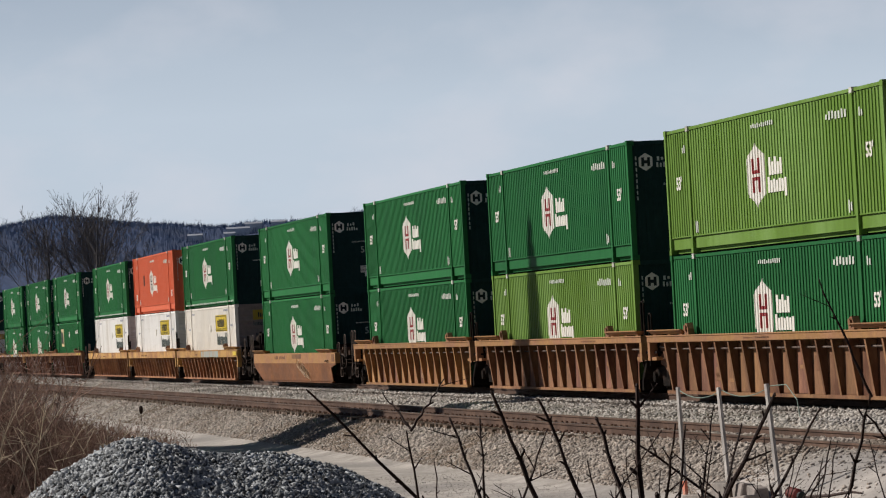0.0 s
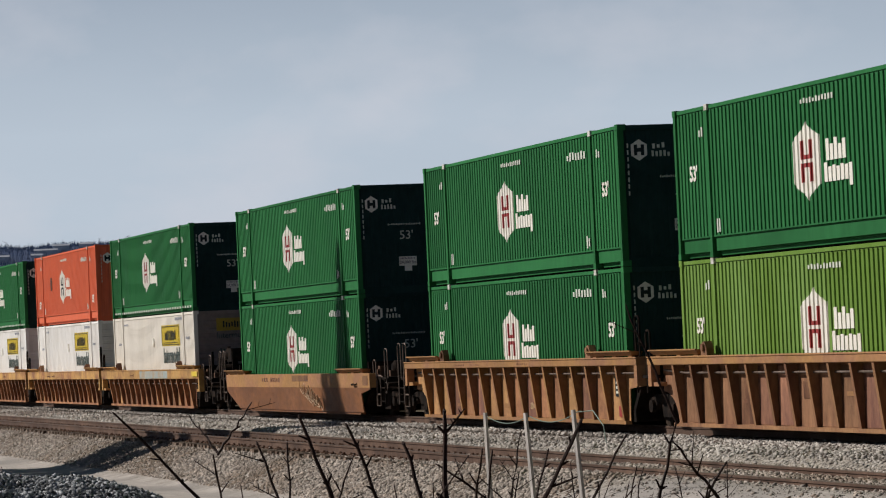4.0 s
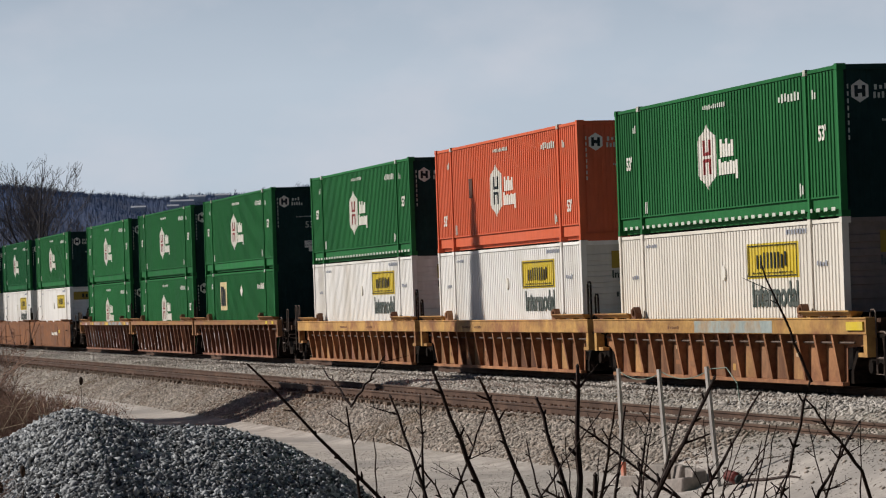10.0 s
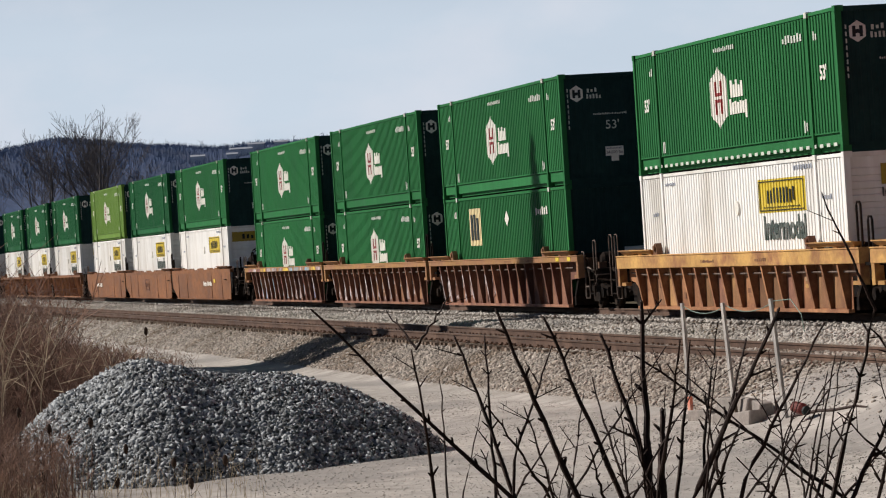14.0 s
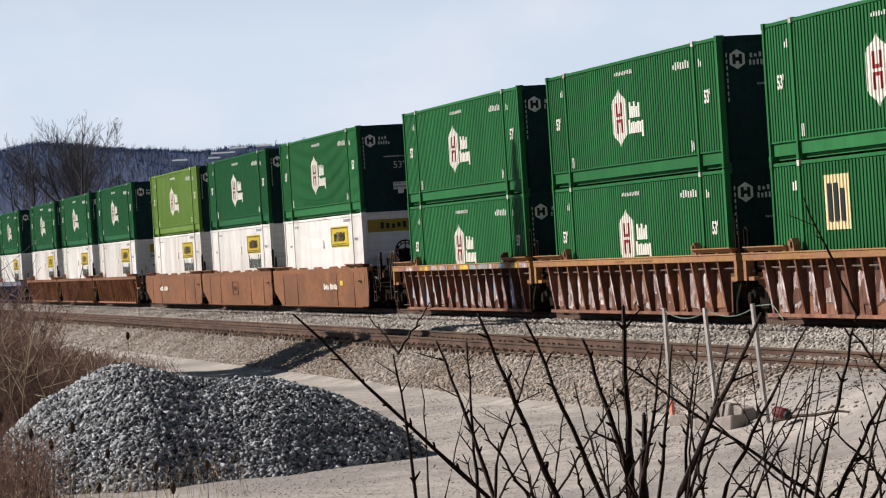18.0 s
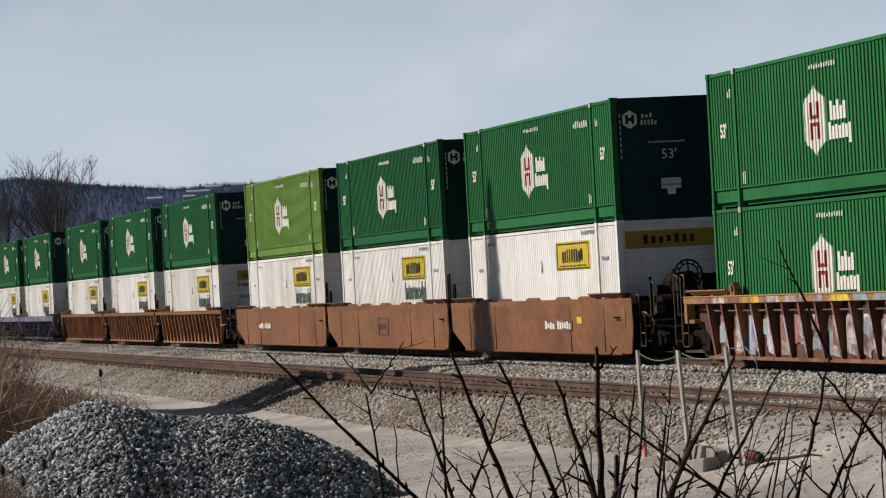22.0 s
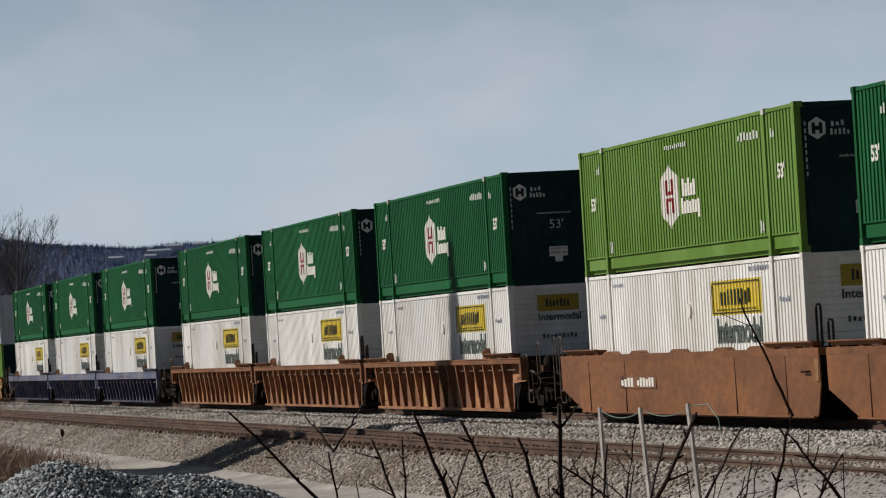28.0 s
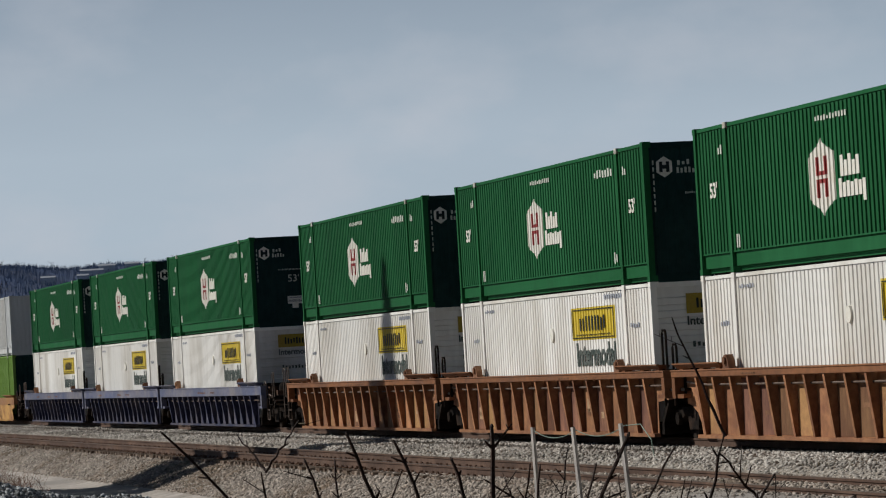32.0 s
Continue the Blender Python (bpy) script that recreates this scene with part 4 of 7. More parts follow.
def ribbed_unit(car, x, sheet, sill, seed, top, face, ends, scrawl=None, rib_paint=None):
    """One well with ribbed sides: boxed top sill, tapered ribs, recessed sheets, sloping ends."""
    rnd = random.Random(seed)
    L = LENGTH
    low = top - face
    ribbed = rib_paint or sheet
    key = (top, ends)
    for s in (-1, 1):
        def sill_mesh():
            bm = blocks((-ends[0], L + ends[1], *sorted((s * OUT, s * (OUT - 0.22))), low, top - 0.036), (-ends[0] - 0.02, L + ends[1] + 0.02, *sorted((s * (OUT + 0.014), s * (OUT - 0.22))), top - 0.036, top))
            bmesh.ops.bevel(bm, geom=[e for e in bm.edges if e.calc_length() > 1], offset=0.012, segments=1, affect="EDGES")
            return mesh_of("top_sill", bm, M[sill])
        part("top_sill", shared(("sill", sill, s, key), sill_mesh), None, car, m=pose(x, 0, 0))
        sh = part("side_sheet", shared(("sheet", sheet, s, key), lambda: mesh_of("side_sheet", prism(bmesh.new(), well_sides(ends, low), "y", *sorted((s * (OUT - 0.285), s * (OUT - 0.265)))), M[sheet])), None, car, m=pose(x, 0, 0))
        part("bottom_sill", shared(("bsill", ribbed, s), lambda: mesh_of("bottom_sill", blocks((-0.36, L + 0.16, *sorted((s * (OUT - 0.15), s * (OUT - 0.285))), 0.055, 0.125)), M[ribbed])), None, car, m=pose(x, 0, 0))
        part("brake_pipe", shared(("bpipe", s, low), lambda: mesh_of("brake_pipe", tube(bmesh.new(), [(-0.9, s * (OUT - 0.17), low - 0.10), (0.4, s * (OUT - 0.17), low - 0.16), (L * 0.5, s * (OUT - 0.17), low - 0.165), (L + 0.9, s * (OUT - 0.17), low - 0.16)], [0.022] * 4, 6), M["pipe"])), None, car, m=pose(x, 0, 0))
        n = 16
        for k in range(n):
            xx = 0.05 + k * (L - 0.1) / (n - 1)

            def rib():
                bm = bmesh.new()
                o, i, b = s * (OUT - 0.04), s * (OUT - 0.266), s * (OUT - 0.19)
                prism(bm, [(o, low), (i, low), (i, 0.126), (b, 0.126)], "x", -0.018, 0.018)
                w, d = 0.052, s * 0.014
                rim = [[bm.verts.new(c) for c in ((-w, b + e, 0.126), (w, b + e, 0.126), (w, o + e, low), (-w, o + e, low))] for e in (0.0, d)]
                bm.faces.new(rim[0])
                bm.faces.new(list(reversed(rim[1])))
                for q in range(4):
                    bm.faces.new((rim[0][q], rim[1][q], rim[1][(q + 1) % 4], rim[0][(q + 1) % 4]))
                return mesh_of("rib", bm, M[ribbed])
            part("rib", shared(("rib", ribbed, s, low), rib), None, sh, m=pose(xx, 0, 0))
            w = (L - 0.1) / (n - 1)
            if s < 0 and k < n - 1 and scrawl and (seed != 57 or k < 7):
                for j in range(8):
                    col = rnd.choice(scrawl)
                    mid, wide = rnd.uniform(0.2, w - 0.25), rnd.uniform(0.10, 0.36)
                    a, b = max(mid - wide, 0.03), min(mid + wide, w - 0.04)
                    z0 = rnd.uniform(0.15, 0.75)
                    z1 = rnd.uniform(z0 + 0.2, low - 0.12)
                    tilt = rnd.uniform(-0.14, 0.14)
                    skin = -OUT + 0.262 - 0.003 * j
                    part("paint_patch", prism(bmesh.new(), [(a, z0), (b, max(z0 + tilt, 0.15)), (b - 0.06, z1), ((a + b) / 2, min(z1 + 0.1, low - 0.08)), (a + 0.04, z1 - tilt)], "y", skin - 0.0028, skin), M[col], sh, m=pose(xx, 0, 0))
                # a stroke carried over the rib's own face
                if rnd.random() < 0.8:
                    def stroke():
                        z0, z1 = 0.2, low * 0.8
                        def at(z, e):
                            return s * (OUT - 0.19 + 0.15 * (z - 0.126) / (low - 0.126) + 0.015 + e)
                        bm = bmesh.new()
                        ring = [[bm.verts.new((px, at(z, e), z)) for px, z in ((-0.05, z0), (0.05, z0 + 0.08), (0.05, z1), (-0.05, z1 - 0.06))] for e in (0.0, 0.004)]
                        bm.faces.new(ring[0])
                        bm.faces.new(list(reversed(ring[1])))
                        for q in range(4):
                            bm.faces.new((ring[0][q], ring[1][q], ring[1][(q + 1) % 4], ring[0][(q + 1) % 4]))
                        return mesh_of("paint_patch", bm, M[col])
                    col = rnd.choice(scrawl)
                    part("paint_patch", shared(("stroke", col, low), stroke), None, sh, m=pose(xx, 0, 0))
            if s < 0 and not scrawl and k < n - 1 and rnd.random() < 0.7:
                worn = rnd.choice({"sheet_rust": ("rust_sheet_pale", "rust_rose", "sheet_rust"), "ochre_pale": ("ochre_sheet", "rust_rose", "ochre_pale"), "ochre_sheet": ("rust_rose", "rust_sheet_pale", "ochre_pale", "sheet_rust"), "blue": ("blue", "blue_grey")}.get(sheet, (sheet,)))
                part("scuffed_panel", shared(("scuff", worn, low), lambda: mesh_of("scuffed_panel", blocks((0.07, w - 0.06, -OUT + 0.258, -OUT + 0.264, 0.14, low - 0.05)), M[worn])), None, sh, m=pose(xx, 0, 0))
        if s < 0:
            for k in range(5):
                xx, z0 = rnd.uniform(1, 14), rnd.uniform(0.25, 0.7)
                col = rnd.choice((sill, "scrawl_tan", "sheet_rust", "sheet_rust"))
                tall, wide = rnd.choice(((0.30, 0.40), (0.10, 0.32), (0.14, 0.22), (0.08, 0.36)))
                part("stencil", shared(("stencil", col, tall, wide), lambda: mesh_of("stencil", blocks((0.3, 0.3 + wide, -OUT + 0.252, -OUT + 0.257, 0, tall)), M[col])), None, sh, m=pose(0.05 + int(xx) * (L - 0.1) / 15, 0, z0))
            # stencilled rows on the sill's face
            for k in range(3):
                a = rnd.uniform(2.5, 12.5)
                tagged(part("writing", shared(("sillrow", k, top), lambda: mesh_of("writing", bar_row(bmesh.new(), 0, 0.9, low + face * 0.3, low + face * 0.52, -OUT - 0.001, 6, 90 + k), M["sheet_rust"])), None, car, m=pose(x + a, 0, 0)), kind="stuff")
    unit_common(car, x, sheet, sill, top, face, ends)


def unit_common(car, x, sheet, sill, top, face, ends):
    """Floor beams, sloping ends, deck over the trucks, and the guides on the sills."""
    L = LENGTH
    key = (top, ends)
    part("well_floor", shared(("wfloor", sheet), lambda: mesh_of("well_floor", blocks((-0.2, L + 0.2, -1.3, -0.9, 0.18, 0.30), (-0.2, L + 0.2, 0.9, 1.3, 0.18, 0.30), *[(k * 2.3, k * 2.3 + 0.4, -1.3, 1.3, 0.10, 0.34) for k in range(8)]), M["undergear"])), None, car, m=pose(x, 0, 0))
    for e in (0, 1):
        d, o = (1, L) if e else (-1, 0)

        def end():
            return mesh_of("end_slope", prism(bmesh.new(), [(o + d * 0.12, 0.14), (o + d * 0.80, 0.84), (o + d * (ends[e] - 0.1), 0.84), (o + d * (ends[e] - 0.1), 0.99), (o + d * 0.75, 0.99), (o + d * 0.06, 0.24)], "y", -1.29, 1.29), M["undergear"])
        part("end_slope", shared(("end", e, ends), end), None, car, m=pose(x, 0, 0))
        part("end_wall", shared(("ebulk", e), lambda: mesh_of("end_wall", blocks((*sorted((o + d * 0.55, o + d * 0.62)), -1.29, 1.29, 0.95, 1.45)), M["undergear"])), None, car, m=pose(x, 0, 0))
        for s in (-1, 1):
            def bracket():
                a, b = sorted((o + d * (ends[e] - 0.2), o + d * ends[e]))
                low = top - face
                return mesh_of("end_bracket", blocks((a, b, *sorted((s * (OUT - 0.01), s * (OUT - 0.20))), low - 0.42, low), (*sorted((o + d * (ends[e] - 0.62), o + d * (ends[e] - 0.2))), *sorted((s * (OUT - 0.05), s * (OUT - 0.20))), low - 0.42, low - 0.34)), M[sill])
            if sheet != "brown" and sheet != "ochre":
                part("end_bracket", shared(("ebracket", sill, s, e, key), bracket), None, car, m=pose(x, 0, 0))

            def guide():
                bm = bmesh.new()
                x0, x1 = (L - 1.85, L + 1.25) if e else (-1.25, 1.75)
                # a shallow tray on two feet, flaring outwards at its rim
                lo = [bm.verts.new(c) for c in ((x0 + 0.12, s * (OUT - 0.04), top + 0.03), (x1 - 0.12, s * (OUT - 0.04), top + 0.03), (x1 - 0.12, s * (OUT - 0.24), top + 0.03), (x0 + 0.12, s * (OUT - 0.24), top + 0.03))]
                hi = [bm.verts.new(c) for c in ((x0, s * (OUT + 0.04), top + 0.125), (x1, s * (OUT + 0.04), top + 0.125), (x1, s * (OUT - 0.24), top + 0.11), (x0, s * (OUT - 0.24), top + 0.11))]
                bm.faces.new(lo)
                bm.faces.new(list(reversed(hi)))
                for q in range(4):
                    bm.faces.new((lo[q], hi[q], hi[(q + 1) % 4], lo[(q + 1) % 4]))
                bmesh.ops.recalc_face_normals(bm, faces=bm.faces)
                box(bm, x0 + 0.02, x1 - 0.02, *sorted((s * (OUT + 0.052), s * (OUT + 0.0))), top + 0.11, top + 0.135)
                for a in (x0 + 0.2, (x0 + x1) / 2, x1 - 0.45):
                    box(bm, a, a + 0.25, *sorted((s * (OUT - 0.06), s * (OUT - 0.22))), top + 0.002, top + 0.032)
                return mesh_of("guide_block", bm, M[sill])
            part("guide_block", shared(("guide", sill, e, s, top), guide), None, car, m=pose(x, 0, 0))
            if sheet not in ("brown", "ochre"):
                xx = L - 1.98 if e else 1.95

                def horn():
                    bm = prism(bmesh.new(), [(-0.19, top + 0.002), (0.19, top + 0.002), (0.15, top + 0.14), (0.05, top + 0.27), (-0.09, top + 0.25), (-0.16, top + 0.12)], "y", *sorted((s * (OUT - 0.05), s * (OUT - 0.20))))
                    disc(bm, (0.0, top + 0.15), 0.075, *sorted((s * (OUT - 0.05), s * (OUT - 0.005))), 10)
                    return mesh_of("guide_horn", bm, M["sheet_rust"])
                part("guide_horn", shared(("horn", s, top), horn), None, car, m=pose(x + xx, 0, 0))


def smooth_unit(car, x, sheet, band, seed, top, face, ends):
    """One well with plain plate sides, cut away over the rear wheels."""
    L = LENGTH
    low = top - face
    two = band != sheet
    lean = 0.10 if two else 0.02
    rear, foot = (ends[0] if not two else 1.1), (0.5 if two else 0.2)
    key = (sheet, band, ends)
    for s in (-1, 1):
        def y_skin(z):
            return s * (OUT + 0.001 - lean * (low - min(z, low)) / low)
        part("top_sill", shared(("ssill", key, s), lambda: mesh_of("top_sill", blocks((-rear, L + ends[1], *sorted((s * OUT, s * (OUT - 0.2))), low, top)), M[band])), None, car, m=pose(x, 0, 0))

        def plate():
            bm = bmesh.new()
            outline = [(-rear, low), (L + ends[1], low), (L + ends[1], 0.74), (L + ends[1] - (1.1 if two else 0.25), 0.62 if two else 0.16), (L + ends[1] - (1.15 if two else 0.35), 0.12), (foot, 0.12), (-rear, 0.64)]

            def y_at(z, d):
                return s * (OUT - 0.004 - lean * (low - min(z, low)) / low - d)
            a = [bm.verts.new((px, y_at(z, 0), z)) for px, z in outline]
            b = [bm.verts.new((px, y_at(z, 0.03), z)) for px, z in outline]
            n = len(outline)
            bm.faces.new(a)
            bm.faces.new(list(reversed(b)))
            for q in range(n):
                bm.faces.new((a[q], b[q], b[(q + 1) % n], a[(q + 1) % n]))
            return mesh_of("side_plate", bm, M[sheet])
        pl = part("side_plate", shared(("plate", key, s), plate), None, car, m=pose(x, 0, 0))
        part("bottom_sill", shared(("sbsill", sheet, s), lambda: mesh_of("bottom_sill", blocks((foot, L + 0.4, *sorted((s * (OUT - lean - 0.02), s * (OUT - 0.26))), 0.06, 0.118)), M[sheet])), None, car, m=pose(x, 0, 0))
        if s < 0:
            y = -OUT - 0.002
            if not two:
                where = {0: 9.6, 1: 7.2, 2: 3.6}[seed % 10]
                if seed % 10 == 1:
                    part("square_emblem", blocks((7.3, 8.9, y - 0.002, y + 0.03, 0.50, 0.56), (7.3, 8.9, y - 0.002, y + 0.03, 1.0, 1.06), (7.3, 7.45, y - 0.002, y + 0.03, 0.56, 1.0), (8.75, 8.9, y - 0.002, y + 0.03, 0.56, 1.0)), M["maroon"], pl, "dark square outline emblem")
                    tagged(part("writing", bar_row(bmesh.new(), 7.65, 8.6, 0.68, 0.88, y, 3, seed), M["maroon"], pl), kind="stuff")
                else:
                    part("number_board", blocks((where, where + 2.9, y - 0.002, y + 0.03, 0.66, 0.94)), M["sheet_rust"], pl, "dark board with pale bars")
                    tagged(part("writing", bar_row(bar_row(bmesh.new(), where + 0.1, where + 1.15, 0.70, 0.90, y - 0.0025, 4, seed, gap=0.3), where + 1.4, where + 2.8, 0.70, 0.90, y - 0.0025, 6, seed + 1, gap=0.3), M["decal"], pl), kind="stuff")
                for xx in (2.6, 4.9, 8.1, 11.3, 13.6):
                    part("top_lug", shared("toplug", lambda: mesh_of("top_lug", prism(bmesh.new(), [(-0.5, 1.43), (0.5, 1.43), (0.40, 1.47), (0.26, 1.50), (-0.26, 1.50), (-0.40, 1.47)], "y", -OUT + 0.02, -OUT + 0.2), M["brown"])), None, pl, m=pose(xx, 0, 0))
                for xx in (0.9, 4.0, 12.3, 15.6):
                    part("seam", shared("seam", lambda: mesh_of("seam", blocks((0, 0.014, y - 0.001, y + 0.03, 0.14, 1.28)), M["maroon"])), None, pl, m=pose(xx, 0, 0))
                part("bottom_flange", shared("bflange", lambda: mesh_of("bottom_flange", blocks((0.2, L + 1.1, -OUT - 0.03, -OUT + 0.05, 0.10, 0.135)), M["brown"])), None, pl)
                part("grab_iron", shared("grab", lambda: mesh_of("grab_iron", tube(bmesh.new(), [(L + 0.6, -OUT, 0.98), (L + 0.6, -OUT - 0.06, 0.98), (L + 0.95, -OUT - 0.06, 0.98), (L + 0.95, -OUT, 0.98)], [0.02] * 4, 5), M["undergear"])), None, pl)
                part("end_placard", shared("eplacard", lambda: mesh_of("end_placard", blocks((L + 1.25, L + 1.45, y - 0.002, y + 0.03, 0.80, 1.22)), M["rust_sheet_pale"])), None, pl, "small scuffed placard")
                if seed % 10 == 0:
                    part("yellow_mark", blocks((13.0, 13.5, y - 0.003, y + 0.03, 0.84, 1.0)), M["yellow"], pl)
            else:
                tagged(part("writing", bar_row(bar_row(bmesh.new(), 4.4, 5.3, 0.93, 1.06, y + 0.001, 3, seed), 5.6, 7.0, 0.93, 1.06, y + 0.001, 5, seed + 1), M["maroon"], pl), kind="stuff")
                part("worn_panel", blocks((8.6, 10.7, y - 0.001, y + 0.02, 0.95, 1.12)), M["rust_sheet_pale"], pl)
                part("end_placard", blocks((L + 1.25, L + 1.85, y - 0.002, y + 0.02, 0.84, 1.10)), M["rust_sheet_pale"], pl)
                part("grab_iron", tube(bmesh.new(), [(L + 0.2, -OUT, 0.88), (L + 0.2, -OUT - 0.06, 0.86), (L + 0.6, -OUT - 0.06, 0.86), (L + 0.6, -OUT, 0.88)], [0.022] * 4, 5), M["undergear"], pl)
                rnd = random.Random(seed)
                for row in range(5):
                    pts, px = [], 9.5 + row * 0.30
                    for k in range(30):
                        t = k / 29 * math.tau * rnd.uniform(2.8, 3.2)
                        pz = 0.80 - row * 0.085 + 0.17 * math.sin(t) - 0.006 * k
                        qx = px + k * 0.058 + 0.13 * math.cos(t)
                        pts.append((qx, y_skin(pz) - 0.004, pz))
                    part("paint_scrawl", tube(bmesh.new(), pts, [0.011] * len(pts), 4), M["scrawl_tan"], pl, "pale sprayed looping scrawl")
    unit_common(car, x, sheet, band, top, face, (ends[0], ends[1]))


def end_gear(car, x, d, brake):
    """Coupler, hose, ladder and handrails at a car's end; d is the way it points."""
    def coupler():
        bm = blocks((-0.2, 1.55, -0.16, 0.16, 0.74, 0.98))
        prism(bm, [(1.5, -0.22), (2.05, -0.28), (2.08, 0.08), (1.85, 0.22), (1.5, 0.22)], "z", 0.70, 1.04)
        return mesh_of("coupler", bm, M["undergear"])
    part("coupler", shared("coupler", coupler), None, car, m=pose(x + d * 1.75, 0, 0, 0, 0, 0 if d > 0 else 180))
    part("end_platform", shared("eplat", lambda: mesh_of("end_platform", blocks((0, 1.5, -1.4, 1.4, 0.98, 1.05), (1.42, 1.5, -1.4, 1.4, 0.80, 1.05), (0, 1.35, -1.1, 1.1, 0.72, 0.978)), M["undergear"])), None, car, m=pose(x + d * 1.6, 0, 0, 0, 0, 0 if d > 0 else 180))
    part("air_hose", shared("hose", lambda: mesh_of("air_hose", tube(bmesh.new(), [(1.4, 0.35, 0.8), (1.8, 0.36, 0.5), (2.1, 0.32, 0.35), (2.3, 0.25, 0.42)], [0.03] * 4, 6), M["undergear"])), None, car, m=pose(x + d * 1.75, 0, 0, 0, 0, 0 if d > 0 else 180))
    turn_to = pose(x, 0, 0, 0, 0, 0 if d > 0 else 180)
    part("air_reservoir", shared("reservoir", lambda: mesh_of("air_reservoir", tube(bmesh.new(), [(2.3, -1.05, 1.27), (2.3, -0.98, 1.27), (2.3, 0.5, 1.27), (2.3, 0.57, 1.27)], [0.12, 0.20, 0.20, 0.12], 12), M["undergear"])), None, car, m=turn_to)
    part("valve", shared("valve", lambda: mesh_of("valve", blocks((1.75, 1.98, -1.30, -1.05, 1.06, 1.34), (1.80, 1.93, -1.36, -1.30, 1.12, 1.26), (2.62, 2.78, -1.22, -1.02, 1.06, 1.22)), M["plate"])), None, car, m=turn_to)
    part("uncoupling_lever", shared("lever", lambda: mesh_of("uncoupling_lever", tube(bmesh.new(), [(3.18, -1.45, 0.62), (3.20, -1.40, 0.90), (3.20, -0.3, 0.92), (3.5, -0.1, 0.85)], [0.018] * 4, 5), M["pipe"])), None, car, m=turn_to)
    part("brake_pipe", shared("endpipe", lambda: mesh_of("brake_pipe", tube(bmesh.new(), [(0.9, -1.36, 1.02), (1.6, -1.38, 1.10), (2.4, -1.38, 1.08), (3.0, -1.30, 0.80), (3.1, -0.9, 0.72)], [0.024] * 5, 6), M["pipe"])), None, car, m=turn_to)
    for s in (-1, 1):
        def ladder():
            bm = bmesh.new()
            for a in (2.55, 2.98):
                tube(bm, [(a, s * 1.42, 0.35), (a, s * 1.42, 1.02)], [0.02, 0.02], 5)
            for k in range(2):
                tube(bm, [(2.55, s * 1.42, 0.42 + k * 0.35), (2.98, s * 1.42, 0.42 + k * 0.35)], [0.018, 0.018], 5)
            return mesh_of("ladder", bm, M["undergear"])
        part("ladder", shared(("ladder", s), ladder), None, car, m=pose(x, 0, 0) if d > 0 else pose(x - 5.53, 0, 0))
        for a, low, top in (((3.1, 1.0, 1.78), (1.8, 0.9, 1.5)) if d > 0 else ((2.15, 0.35, 1.90), (2.72, 0.35, 1.90))) if s < 0 else ((2.2, 0.98, 1.75),):
            at = x + a if d > 0 else x - a - 0.3
            part("handrail", shared(("endrail", s, low, top), lambda: mesh_of("handrail", tube(bmesh.new(), [(0, s * 1.44, low), (0, s * 1.44, top - 0.06), (0.05, s * 1.44, top), (0.25, s * 1.44, top), (0.30, s * 1.44, top - 0.06), (0.30, s * 1.44, 1.02)], [0.016] * 6, 6), M["pipe"])), None, car, m=pose(at, 0, 0))
        part("step", shared(("estep", s), lambda: mesh_of("step", tube(tube(bmesh.new(), [(0, s * 1.42, 0.98), (0, s * 1.42, 0.3), (0.4, s * 1.42, 0.3), (0.4, s * 1.42, 0.98)], [0.022] * 4, 5), [(0, s * 1.42, 0.6), (0.4, s * 1.42, 0.6)], [0.02, 0.02], 5), M["pipe"])), None, car, m=pose(x + 2.05 if d > 0 else x - 2.45, 0, 0))
    if brake:
        def stand():
            bm = tube(bmesh.new(), [(2.2, -0.6, 1.0), (2.2, -0.6, 2.05)], [0.06, 0.05], 8)
            box(bm, 2.10, 2.84, -0.66, -0.30, 1.55, 1.98)
            box(bm, 1.9, 2.45, -1.1, 0.0, 1.05, 1.30)
            return mesh_of("brake_stand", bm, M["undergear"])
        part("brake_cylinder", shared("bcyl", lambda: mesh_of("brake_cylinder", tube(blocks((1.45, 1.6, -0.85, -0.2, 1.05, 1.7)), [(1.5, -0.55, 1.76), (1.56, -0.55, 1.76), (2.2, -0.55, 1.76), (2.3, -0.55, 1.76)], [0.12, 0.17, 0.17, 0.08], 12), M["undergear"])), None, car, m=turn_to)
        for yy in (-1.12, -0.02, 0.85):
            part("post", shared("bpost", lambda: mesh_of("post", tube(bmesh.new(), [(2.0, 0, 0.98), (2.0, 0, 1.9)], [0.045, 0.04], 5), M["undergear"])), None, car, m=pose(x if d > 0 else x - 4.4, yy, 0))
        part("brake_stand", shared("bstand", stand), None, car, m=pose(x, 0, 0) if d > 0 else pose(x - 4.4, 0, 0))

        part("brake_cylinder_box", shared("bbox", lambda: mesh_of("brake_cylinder_box", prism(bmesh.new(), [(1.95, 1.0), (2.4, 1.0), (2.4, 1.62), (2.2, 1.92), (1.95, 1.92)], "y", 0.05, 0.75), M["undergear"])), None, car, m=pose(x, 0, 0) if d > 0 else pose(x - 4.4, 0, 0))

